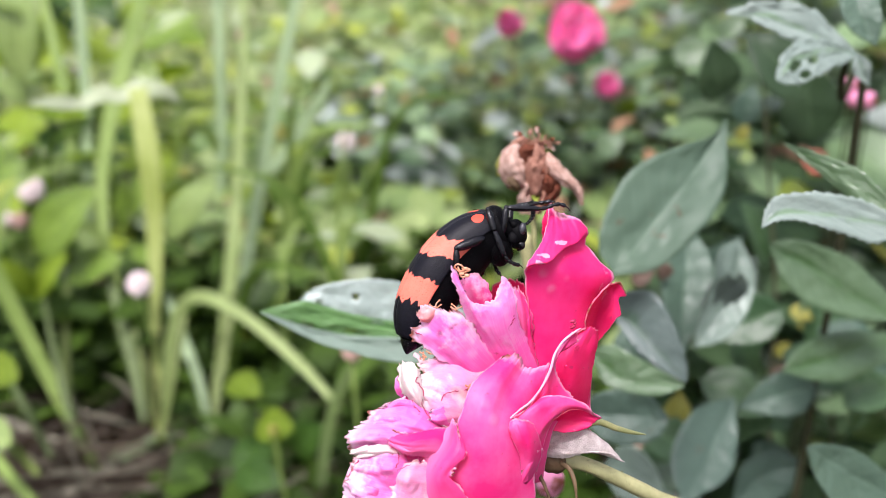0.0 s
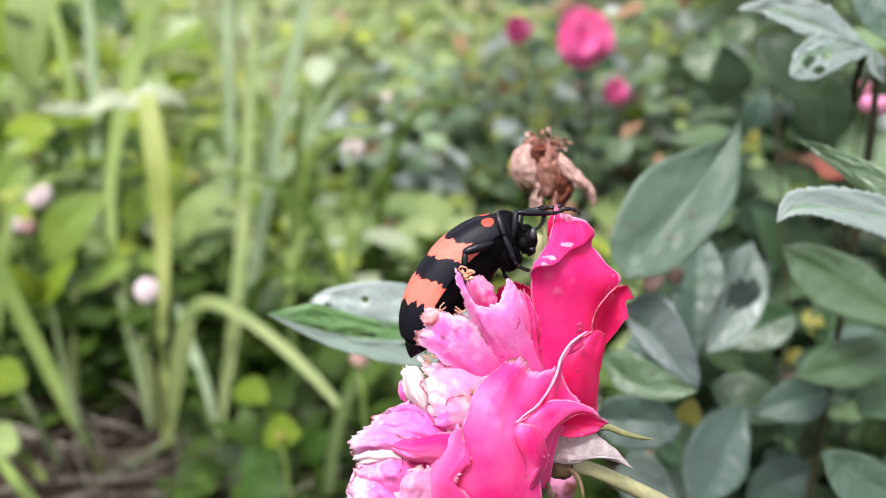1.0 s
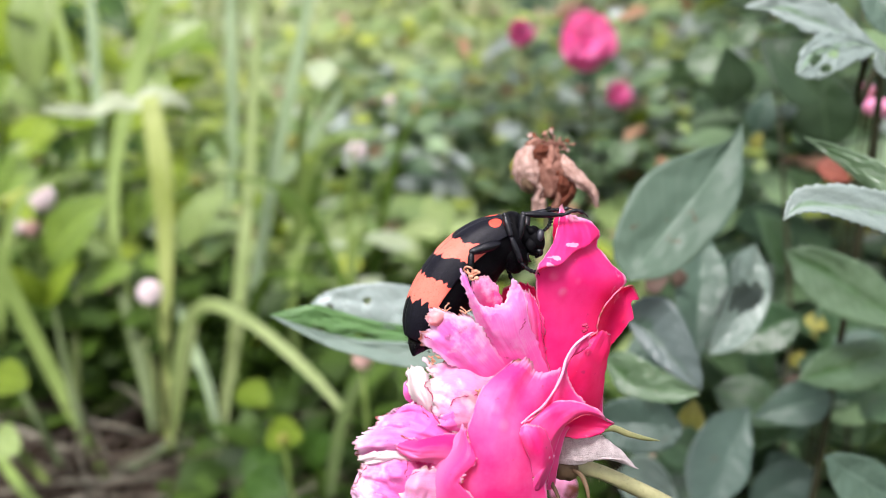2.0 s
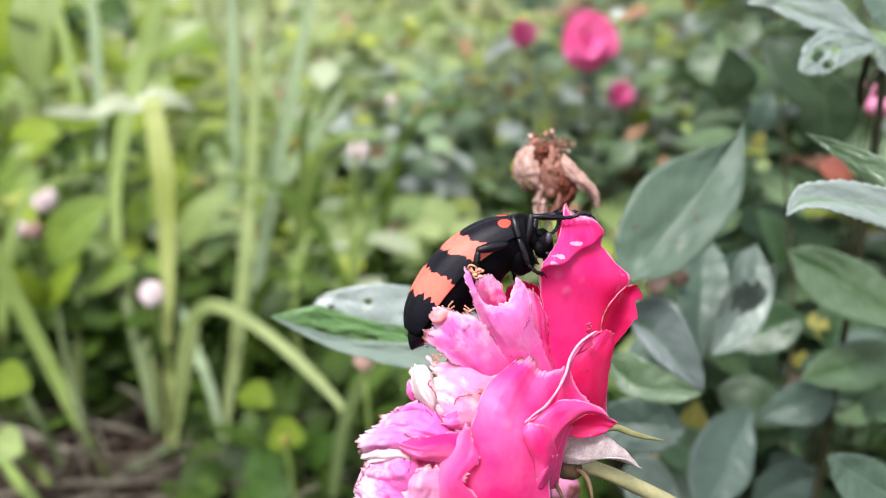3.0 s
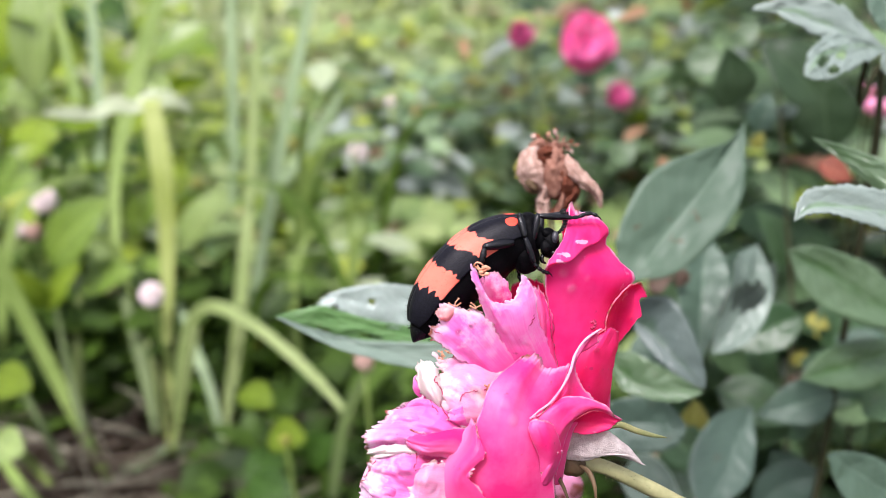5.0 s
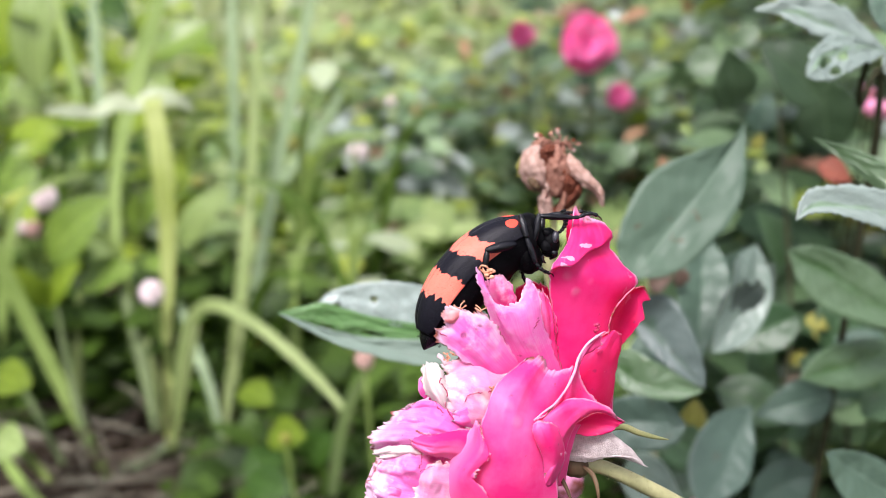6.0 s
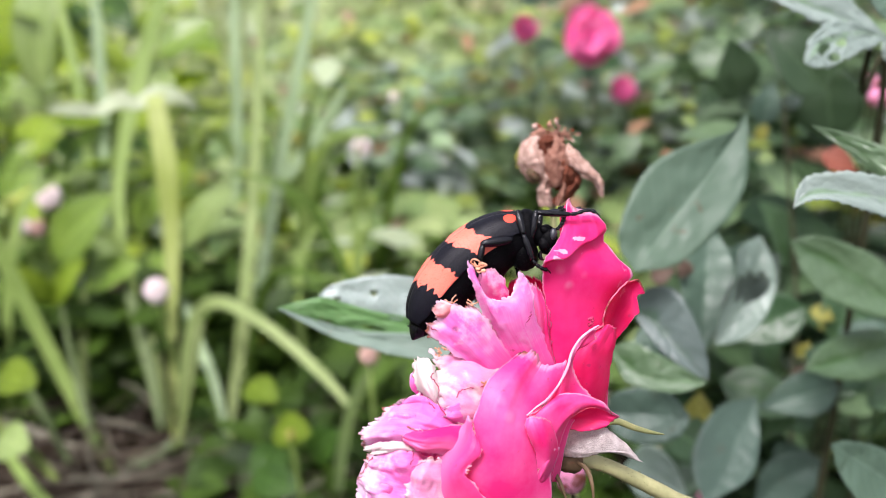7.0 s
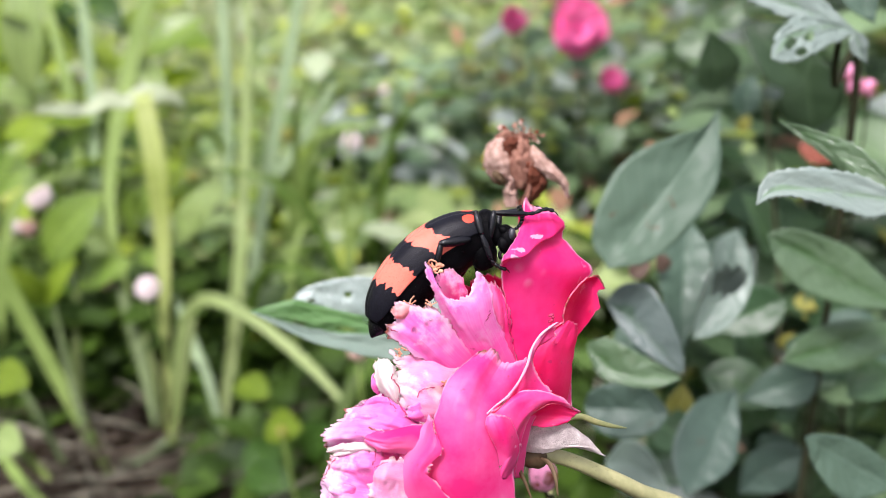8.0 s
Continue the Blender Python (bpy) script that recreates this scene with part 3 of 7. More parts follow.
    # petals inside, the red one with shade put into its colour
    add("petal_shaded", [(-9.63, 8.00, 3.47), (-11.23, 8.00, 14.20), (-10.91, 7.00, 21.41), (-10.78, 6.00, 25.00)],
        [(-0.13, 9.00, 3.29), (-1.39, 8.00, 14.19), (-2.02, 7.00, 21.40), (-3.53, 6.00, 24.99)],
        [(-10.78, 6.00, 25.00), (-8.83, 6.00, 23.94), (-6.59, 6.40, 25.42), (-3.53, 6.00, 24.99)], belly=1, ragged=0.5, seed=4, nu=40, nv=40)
    add("petal_lobe", [(-3.91, 2.00, 9.60), (-4.68, 1.00, 14.87), (-5.11, 0.00, 19.65), (-5.74, -0.50, 24.10)],
        [(-0.87, 3.00, 9.47), (-2.18, 2.00, 14.77), (-2.79, 1.00, 20.01), (-3.70, 0.40, 23.12)],
        [(-5.74, -0.50, 24.10), (-5.15, -0.60, 24.35), (-4.46, -0.40, 23.84), (-3.70, 0.40, 23.12)], belly=0.6, ruffle=0.9, ragged=0.5, side=0.5, seed=51, nu=40, nv=50, crumple=0.1)
    # bitten pale petals under the beetle's legs
    add("petal_lobe", [(-8.35, 0.00, 13.27), (-10.99, -2.00, 17.69), (-13.15, -3.60, 21.56), (-13.76, -4.60, 23.69), (-13.60, -5.00, 25.52)],
        [(-7.00, 1.00, 14.88), (-7.98, -1.00, 18.45), (-8.49, -2.40, 20.65), (-8.99, -3.60, 22.81), (-9.77, -4.20, 25.49)],
        [(-13.60, -5.00, 25.52), (-12.78, -5.20, 26.18), (-11.29, -5.00, 26.67), (-9.77, -4.20, 25.49)], label="pink chewed petal", belly=0.7, ruffle=0.6, ragged=0.5, side=0.2, seed=52, nu=48, nv=40)
    add("petal_soft", [(-6.82, 0.00, 9.01), (-9.29, -1.50, 13.01), (-11.40, -3.50, 17.40), (-13.12, -5.20, 21.24), (-14.14, -6.40, 23.93), (-15.05, -7.20, 26.24), (-15.14, -7.60, 27.70)],
        [(-1.00, 1.00, 9.73), (-2.28, -0.60, 13.33), (-3.89, -2.40, 17.05), (-5.13, -4.20, 20.18), (-5.73, -5.40, 23.71), (-6.43, -6.00, 25.38), (-7.69, -6.40, 26.45)],
        [(-15.14, -7.60, 27.70), (-14.41, -7.60, 27.05), (-13.84, -7.20, 24.93), (-12.85, -6.80, 23.05), (-11.05, -6.60, 22.22), (-9.24, -6.40, 22.86), (-8.18, -6.40, 24.74), (-7.69, -6.40, 26.45)], label="pale chewed petal with a deep bite in its margin", belly=1.0, ruffle=0.9, ragged=0.55, side=0.4, seed=5, nu=100, nv=70, pleats=0.05, crumple=0.13)
    # petal below the beetle's tail
    add("petal_pale", [(-8.47, -1.80, 8.84), (-12.77, -4.40, 10.77), (-15.61, -6.20, 13.29), (-18.23, -6.90, 15.33), (-20.83, -7.00, 16.97)],
        [(-7.14, -1.00, 12.11), (-9.19, -2.80, 14.58), (-11.12, -4.60, 17.49), (-12.40, -5.80, 19.47), (-13.82, -6.60, 21.16)],
        [(-20.83, -7.00, 16.97), (-20.66, -7.60, 18.80), (-19.68, -7.80, 19.46), (-20.00, -8.00, 21.25), (-18.87, -8.00, 22.30), (-16.93, -7.60, 21.71), (-15.30, -7.00, 21.35), (-13.82, -6.60, 21.16)], label="pink petal with pale spots and a bleached ragged margin", belly=1.5, ruffle=1.0, ragged=0.6, side=0.45, seed=7, nu=90, nv=70, pleats=0.06, crumple=0.15, drops=((0.38, 0.72, 0.55), (0.62, 0.66, 0.4), (0.75, 0.75, 0.3)))
    add("petal_peach", [(-17.74, -7.80, 20.11), (-18.71, -8.40, 19.83), (-19.51, -8.60, 20.00)],
        [(-17.34, -8.00, 21.57), (-18.23, -8.60, 21.85), (-18.87, -8.70, 22.18)],
        [(-19.51, -8.60, 20.00), (-19.99, -8.80, 20.66), (-19.99, -8.80, 21.62), (-18.87, -8.70, 22.18)], label="peach-coloured torn petal tip", belly=0.5, ruffle=0.5, ragged=0.3, seed=53, nu=24, nv=20)
    # bleached middle
    add("petal_bare", [(-8.20, -4.00, 2.51), (-12.43, -6.00, 3.12), (-15.72, -7.00, 3.95), (-18.40, -7.40, 5.81)],
        [(-8.12, -3.00, 11.26), (-11.80, -5.00, 12.66), (-15.69, -6.00, 14.58), (-20.35, -6.20, 14.12)],
        [(-18.40, -7.40, 5.81), (-19.45, -7.40, 7.43), (-19.29, -7.40, 9.46), (-19.86, -7.20, 11.14), (-19.62, -6.80, 12.71), (-20.35, -6.20, 14.12)], label="bleached white and pink petal", belly=1.0, ruffle=1.8, ragged=0.9, side=0.8, seed=8, nu=90, nv=70, crumple=0.2)
    add("petal_white", [(-19.54, -6.40, 6.22), (-21.16, -7.00, 8.19), (-22.62, -7.20, 9.84), (-22.87, -7.00, 12.58)],
        [(-19.21, -6.80, 7.34), (-19.13, -7.80, 9.27), (-19.61, -7.80, 11.21), (-20.02, -7.20, 12.84)],
        [(-22.87, -7.00, 12.58), (-22.37, -7.20, 13.74), (-21.23, -7.40, 14.08), (-20.02, -7.20, 12.84)], label="white curled petal edge", belly=1.6, ruffle=1.0, ragged=0.5, side=0.5, seed=9, nu=44, nv=44, crumple=0.13)
    add("petal_soft", [(-21.43, -5.60, 7.73), (-22.65, -6.00, 8.61), (-23.30, -6.20, 9.46), (-23.46, -6.20, 10.52)],
        [(-21.02, -5.60, 9.79), (-22.00, -6.00, 10.66), (-22.48, -6.20, 11.34), (-22.81, -6.20, 11.67)],
        [(-23.46, -6.20, 10.52), (-23.38, -6.30, 11.19), (-23.13, -6.30, 11.60), (-22.81, -6.20, 11.67)], belly=0.6, ruffle=0.4, seed=54, nu=18, nv=18)
    add("petal_soft", [(-11.95, -4.50, 2.60), (-14.49, -6.60, 4.21), (-16.94, -7.60, 4.62), (-18.16, -8.00, 5.66)],
        [(-11.12, -4.40, 9.61), (-13.24, -6.00, 9.42), (-15.72, -7.40, 8.97), (-17.35, -8.00, 7.04)],
        [(-18.16, -8.00, 5.66), (-18.40, -8.00, 6.23), (-17.92, -8.10, 6.89), (-17.35, -8.00, 7.04)], belly=1, ruffle=1, ragged=0.5, side=0.4, seed=10, nu=44, nv=40, crumple=0.17)
    # inner petals that fill the outer side
    add("petal_soft", [(-11.12, -4.00, -11.18), (-19.40, -6.40, -10.52), (-25.49, -7.00, -7.50), (-28.16, -7.00, -3.02)],
        [(-11.05, -3.00, 8.59), (-16.50, -5.20, 9.56), (-19.79, -6.00, 8.61), (-22.25, -6.00, 6.98)],
        [(-28.16, -7.00, -3.02), (-28.72, -7.20, 0.67), (-26.69, -7.00, 4.70), (-22.25, -6.00, 6.98)], belly=0.8, ruffle=1, ragged=0.4, seed=60, nu=40, nv=40, crumple=0.15)
    # ruffled petals of the outer side
    add("petal_ruffled", [(-13.25, -6.00, -0.40), (-17.76, -8.00, 1.38), (-22.98, -9.00, 1.26), (-26.43, -9.00, 1.43), (-29.87, -8.00, 0.91)],
        [(-15.69, -5.50, 3.61), (-17.75, -7.00, 5.74), (-19.53, -7.60, 7.95), (-22.21, -7.40, 8.57), (-24.74, -7.00, 7.87)],
        [(-29.87, -8.00, 0.91), (-29.99, -8.60, 2.48), (-29.41, -8.80, 4.12), (-27.73, -8.60, 5.53), (-25.83, -8.00, 7.05), (-24.74, -7.00, 7.87)], label="ruffled pink petal with a brown-edged margin", belly=1.2, ruffle=2.4, ragged=0.75, side=0.4, seed=11, nu=90, nv=80, pleats=0.12, crumple=0.25, lobes=0.6)
    add("petal_white", [(-21.40, -8.00, -0.55), (-24.03, -8.80, 0.42), (-26.27, -9.00, 0.46), (-28.53, -8.80, 0.11)],
        [(-22.19, -8.40, 1.30), (-24.57, -9.40, 2.46), (-27.18, -9.80, 2.14), (-29.70, -9.20, 1.39)],
        [(-28.53, -8.80, 0.11), (-29.00, -9.00, 0.47), (-29.62, -9.20, 0.83), (-29.70, -9.20, 1.39)], label="white rolled petal edge", belly=0.9, ruffle=0.9, ragged=0.3, side=0.4, seed=12, nu=36, nv=50, crumple=0.17)
    add("petal_lobe", [(-12.88, -7.00, -2.64), (-17.36, -9.00, 0.21), (-21.12, -10.00, 0.98), (-23.98, -10.00, 2.10)],
        [(-12.47, -7.00, 3.05), (-16.96, -9.00, 4.46), (-21.11, -10.40, 3.92), (-23.66, -10.20, 4.52)],
        [(-23.98, -10.00, 2.10), (-24.37, -10.20, 2.77), (-24.29, -10.30, 3.74), (-23.66, -10.20, 4.52)], label="magenta petal with a rolled end", belly=1.6, ruffle=1.0, ragged=0.3, side=0.3, seed=55, nu=50, nv=50, crumple=0.13)
    add("petal_ruffled", [(-17.77, -7.00, -11.98), (-22.99, -9.00, -11.41), (-27.77, -9.50, -10.07), (-30.45, -9.00, -7.55)],
        [(-18.98, -7.00, -2.06), (-22.18, -9.00, 0.62), (-25.20, -9.60, 1.06), (-28.18, -9.20, 0.43)],
        [(-30.45, -9.00, -7.55), (-31.05, -9.40, -3.93), (-29.99, -9.60, -2.21), (-29.35, -9.60, -0.69), (-28.18, -9.20, 0.43)], label="ruffled pale pink petal with dark veins", belly=1.4, ruffle=2.4, ragged=0.8, side=0.5, seed=13, nu=90, nv=80, pleats=0.14, crumple=0.29, lobes=0.7)
    add("petal_bare", [(-16.15, -8.00, -10.09), (-19.38, -9.60, -9.25), (-21.91, -10.40, -8.24), (-23.66, -10.40, -6.25)],
        [(-15.98, -8.00, -1.04), (-18.97, -9.80, -0.18), (-20.95, -10.40, 0.10), (-22.70, -10.40, -0.85)],
        [(-23.66, -10.40, -6.25), (-23.89, -10.60, -4.61), (-23.49, -10.60, -2.23), (-22.70, -10.40, -0.85)], belly=1.1, ruffle=1.6, ragged=0.6, side=0.4, seed=14, nu=60, nv=50, crumple=0.29, pleats=0.1)
    add("petal_pale", [(-24.97, -9.60, -8.84), (-26.92, -10.40, -7.44), (-28.10, -10.60, -6.59), (-29.30, -10.40, -5.29)],
        [(-24.96, -9.80, -5.60), (-25.71, -10.60, -3.98), (-27.13, -10.80, -3.45), (-28.89, -10.60, -3.65)],
        [(-29.30, -10.40, -5.29), (-29.68, -10.60, -4.61), (-29.44, -10.60, -3.97), (-28.89, -10.60, -3.65)], belly=0.8, ruffle=1.4, ragged=0.5, seed=56, nu=36, nv=30, crumple=0.25)
    # large smooth front petal
    add("petal", [(-13.67, -6.00, -12.27), (-15.76, -9.00, -5.01), (-15.39, -10.50, 1.70), (-13.94, -10.00, 6.78), (-11.96, -8.60, 11.15), (-7.50, -6.00, 14.49)],
        [(-2.30, -3.00, -12.29), (-2.75, -5.00, -5.15), (-3.18, -6.00, 0.81), (-3.13, -5.60, 5.25), (-1.68, -4.40, 8.77), (-0.19, -3.00, 12.92)],
        [(-7.50, -6.00, 14.49), (-6.08, -5.60, 14.69), (-4.90, -5.20, 14.40), (-4.10, -4.60, 12.77), (-2.09, -3.60, 12.65), (-0.19, -3.00, 13.17)], label="broad smooth hot pink petal", belly=2.6, ruffle=0.5, ragged=0.3, side=0.12, seed=15, nu=80, nv=90, lobes=0.1)
    # ragged lobe before it
    add("petal_lobe", [(-19.81, -6.00, -12.26), (-20.35, -8.00, -6.04), (-19.21, -8.60, -0.43), (-17.20, -8.60, 2.95), (-15.19, -9.00, 5.10)],
        [(-9.75, -9.00, -9.83), (-13.99, -11.40, -3.49), (-15.58, -12.00, -1.54), (-13.38, -12.20, 0.85), (-13.31, -12.20, 2.03), (-14.31, -11.60, 4.12)],
        [(-15.19, -9.00, 5.10), (-14.89, -9.80, 5.48), (-14.52, -10.80, 5.33), (-14.31, -11.60, 4.12)], label="hot pink petal with ragged lighter margin", belly=1.6, ruffle=0.5, ragged=0.5, side=0.9, seed=16, nu=80, nv=80, lobes=0.3)
    # front right petal with a pale rolled rim
    add("petal", [(-5.72, -4.00, -4.55), (-6.78, -7.00, 1.83), (-6.65, -8.50, 4.52), (-6.29, -9.00, 5.89)],
        [(-1.13, 0.00, -5.46), (-0.20, -3.00, 1.90), (1.77, -2.00, 5.49), (3.51, -1.00, 7.78)],
        [(-6.29, -9.00, 5.89), (-4.02, -8.00, 7.50), (-1.94, -6.00, 9.82), (-0.06, -4.00, 12.86), (0.26, -3.40, 13.63), (0.86, -2.60, 11.20), (2.50, -1.60, 8.88), (3.51, -1.00, 7.78)], label="hot pink petal with a rolled pale rim", belly=1.4, ruffle=0.6, ragged=0.3, seed=17)
    # turned-out margin above it
    add("petal_lobe", [(0.06, -3.00, 11.25), (0.01, -3.40, 12.80), (0.60, -3.40, 14.63), (1.82, -3.00, 16.42)],
        [(0.74, -2.20, 13.50), (1.42, -2.20, 14.67), (2.62, -2.00, 15.32), (4.25, -1.20, 16.26)],
        [(1.82, -3.00, 16.42), (2.79, -2.60, 17.31), (3.97, -2.00, 17.93), (4.25, -1.20, 16.26)], belly=0.5, ruffle=0.5, ragged=0.5, side=0.4, seed=57, nu=30, nv=40)
    # right petal, its tip curled down
    add("petal", [(-7.04, -5.00, -4.32), (-6.81, -7.50, 1.92), (-6.32, -8.40, 5.15), (-3.27, -7.00, 7.68)],
        [(-2.55, -3.00, -4.78), (-1.72, -5.40, 0.70), (-0.61, -5.80, 4.21), (0.94, -5.20, 5.76), (2.95, -4.40, 6.62), (4.89, -3.60, 6.41), (7.74, -2.00, 4.73)],
        [(-3.27, -7.00, 7.68), (-1.44, -6.60, 8.59), (0.92, -6.00, 8.75), (3.52, -5.00, 7.78), (5.66, -4.00, 6.47), (6.48, -3.00, 5.31), (7.74, -2.00, 4.73)], label="hot pink petal with a curled tip", belly=1.2, ruffle=0.6, ragged=0.15, seed=18)
    add("petal_shaded", [(-1.45, -3.00, 2.57), (-0.06, -3.20, 2.93), (2.78, -2.60, 2.57), (5.47, -2.00, 3.13)],
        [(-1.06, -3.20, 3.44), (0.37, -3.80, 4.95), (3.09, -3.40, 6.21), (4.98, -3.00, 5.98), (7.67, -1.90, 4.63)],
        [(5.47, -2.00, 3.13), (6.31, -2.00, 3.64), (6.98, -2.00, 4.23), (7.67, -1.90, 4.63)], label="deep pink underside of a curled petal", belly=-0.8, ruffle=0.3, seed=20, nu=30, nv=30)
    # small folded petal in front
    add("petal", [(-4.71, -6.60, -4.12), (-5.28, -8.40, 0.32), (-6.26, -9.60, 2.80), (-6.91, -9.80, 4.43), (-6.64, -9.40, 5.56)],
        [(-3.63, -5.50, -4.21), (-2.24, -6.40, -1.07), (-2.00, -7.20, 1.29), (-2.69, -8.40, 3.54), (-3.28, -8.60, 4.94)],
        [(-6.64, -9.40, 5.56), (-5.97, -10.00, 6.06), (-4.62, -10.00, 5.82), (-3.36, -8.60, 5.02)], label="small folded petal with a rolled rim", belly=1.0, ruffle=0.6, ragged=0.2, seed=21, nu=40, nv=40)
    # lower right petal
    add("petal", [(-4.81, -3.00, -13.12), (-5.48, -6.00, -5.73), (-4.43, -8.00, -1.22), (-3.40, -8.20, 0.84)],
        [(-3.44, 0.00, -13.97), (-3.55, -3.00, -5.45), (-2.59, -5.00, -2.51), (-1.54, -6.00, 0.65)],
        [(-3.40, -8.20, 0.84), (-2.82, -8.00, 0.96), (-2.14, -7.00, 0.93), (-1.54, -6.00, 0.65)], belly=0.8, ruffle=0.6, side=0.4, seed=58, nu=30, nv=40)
    add("petal_shaded", [(-3.04, -2.00, -13.41), (-7.12, -6.00, -9.00), (-9.56, -8.60, -4.30), (-9.87, -8.40, 0.08)],
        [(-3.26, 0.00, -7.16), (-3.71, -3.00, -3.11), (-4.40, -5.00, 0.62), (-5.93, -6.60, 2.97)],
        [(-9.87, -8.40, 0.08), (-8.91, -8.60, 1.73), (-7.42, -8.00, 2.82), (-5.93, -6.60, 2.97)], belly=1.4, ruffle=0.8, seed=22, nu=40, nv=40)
    at = curve(mm([(-6.72, -9.40, 5.96), (-5.34, -9.20, 7.13), (-3.68, -8.60, 8.24), (-1.87, -6.80, 10.09), (-0.43, -5.00, 12.32), (0.36, -4.00, 14.52), (1.76, -3.40, 16.54), (3.96, -2.60, 18.06), (4.64, -2.00, 18.26)]))
    rows = []
    for k in range(70):
        t = k / 69
        ax = (at(min(1, t + 0.01)) - at(max(0, t - 0.01))).normalized()
        across = ax.cross(Vector((0, -1, 0))).normalized()
        w = (0.125 + 0.10 * noise.noise(Vector((t * 7, 0.4, 1)))) * (0.6 + 0.5 * math.sin(math.pi * t)) * MM
        rag = 0.16 * MM * noise.noise(Vector((t * 60, 3, 1)))
        rows.append([at(t) + across * (math.sin(q) * w + rag * (q > 1.5)) + Vector((0, -1, 0)) * math.cos(q) * w * 0.8 for q in (-2.2, -1.5, -0.9, -0.3, 0.3, 0.9, 1.5, 1.9)])
    part("petal_rim", sheet(bmesh.new(), rows), MAT["petal_rim"], rose, "pale rolled petal rim", thick=0.00012)
    # petals that close the flower below and behind
    for k, (x0, x1, d) in enumerate(((-30, -8, -6), (-24, -2, 0), (-28, -4, 7), (-18, 2, 11))):
        z0 = -13 if k < 3 else -6
        add("petal_soft", [(-2, 4, -3), (x0 * 0.4, d * 0.6, z0), (x0 * 0.8, d, z0 + 1), (x0, d, z0 + 6)],
            [(0, 5, 0), (-6, d * 0.7 + 2, z0 + 8), (-12, d + 2, z0 + 12), (x0 + 6, d + 1, z0 + 16)],
            [(x0, d, z0 + 6), (x0 - 1, d, z0 + 9), (x0 + 1, d + 1, z0 + 13), (x0 + 6, d + 1, z0 + 16)], belly=1.0, ruffle=1.0, seed=30 + k, nu=18, nv=18)
    # dried stamens
    for pts in ([(-14.83, -8.00, 27.63), (-14.43, -8.20, 28.20), (-13.71, -8.30, 28.04), (-13.29, -8.00, 27.55)], [(-14.26, -8.00, 27.87), (-13.87, -8.40, 27.23), (-13.06, -8.40, 27.55)], [(-14.66, -7.90, 27.71), (-14.19, -8.30, 27.31), (-13.71, -8.40, 26.83)], [(-14.02, -8.00, 26.74), (-13.55, -8.40, 26.35), (-12.90, -8.40, 26.59)], [(-13.70, -8.00, 27.22), (-13.23, -8.40, 27.07), (-12.74, -8.30, 27.39)]):
        bm = tube(bmesh.new(), mm(pts), [0.10 * MM, 0.15 * MM, 0.10 * MM], 6, 10)
        blob(bm, Vector(pts[-1]) * MM, ((0.36 * MM, 0, 0), (0, 0.3 * MM, 0), (0, 0, 0.28 * MM)), 8, 0.3, 3)
        part("stamen", bm, MAT["anther"], rose, "dried orange stamen")
    rnd = random.Random(5)
    for x, y, d in ((-12.72, -7.40, 9.53), (-12.09, -7.80, 10.07), (-12.32, -7.60, 9.24), (-14.49, -7.20, 21.44), (-17.34, -8.20, 21.83), (-18.15, -7.00, 15.01), (-19.78, -6.80, 14.02), (-18.96, -6.80, 14.50)):
        bm = bmesh.new()
        for q in range(3):
            a = Vector((x, y, d))
            b = a + Vector((rnd.uniform(-1, 1), rnd.uniform(-0.5, 0), rnd.uniform(0.2, 1.2)))
            tube(bm, mm([a, a.lerp(b, 0.5) + Vector((rnd.uniform(-0.3, 0.3), 0, 0)), b]), [0.08 * MM, 0.1 * MM, 0.07 * MM], 5, 6)
            blob(bm, b * MM, ((0.18 * MM, 0, 0), (0, 0.15 * MM, 0), (0, 0, 0.14 * MM)), 6)
        part("stamen", bm, MAT["anther"], rose, "dried orange stamen")
    bm = bmesh.new()
    for k in range(7):
        c = Vector((4.03, 2.0, 18.9)) + Vector((rnd.uniform(-0.3, 0.3), rnd.uniform(-0.2, 0.2), rnd.uniform(-0.9, 0.9)))
        blob(bm, c * MM, ((0.3 * MM, 0, 0), (0, 0.2 * MM, 0), (0, 0, 0.25 * MM)), 7, 0.4, 3)
    part("frass", bm, MAT["frass"], rose, "dark crimson insect droppings")
    # browned lips of the tears
    for pts in ([(-19.77, -8.13, 12.22), (-20.4, -8.9, 11.35), (-19.84, -8.72, 10.68), (-19.28, -8.47, 9.52), (-19.53, -8.69, 8.1), (-18.96, -8.42, 6.69), (-18.24, -9.0, 5.9)],
                [(-16.71, -8.77, 8.43), (-15.98, -8.56, 9.53), (-14.36, -7.93, 9.68), (-12.88, -7.43, 9.77)], [(-20.5, -7.4, 18.29), (-19.68, -7.75, 18.0), (-18.88, -7.93, 17.69)],
                [(-6.37, -5.19, 18.93), (-6.03, -5.07, 19.58), (-5.77, -4.96, 20.15)], [(-2.99, 0.7, 21.31), (-2.94, 0.31, 19.2), (-2.63, 0.86, 17.28), (-2.42, 1.27, 16.04)],
                [(-20.83, -7.83, 8.3), (-20.5, -8.22, 7.55), (-19.77, -8.54, 6.79)], [(-22.96, -9.78, 1.08), (-22.78, -10.31, 0.23), (-23.15, -11.37, -0.66)],
                [(-17.74, -7.73, 17.35), (-16.93, -7.65, 17.18), (-16.37, -7.75, 17.35)], [(-22.91, -11.25, -1.16), (-21.33, -11.41, -0.33), (-19.2, -10.5, -0.05)],
                [(-30.01, -10.49, -2.1), (-29.24, -10.11, -0.75), (-28.57, -9.48, 0.15)]):
        at = curve(mm(pts))
        n = max(8, int((Vector(pts[0]) - Vector(pts[-1])).length * 5))
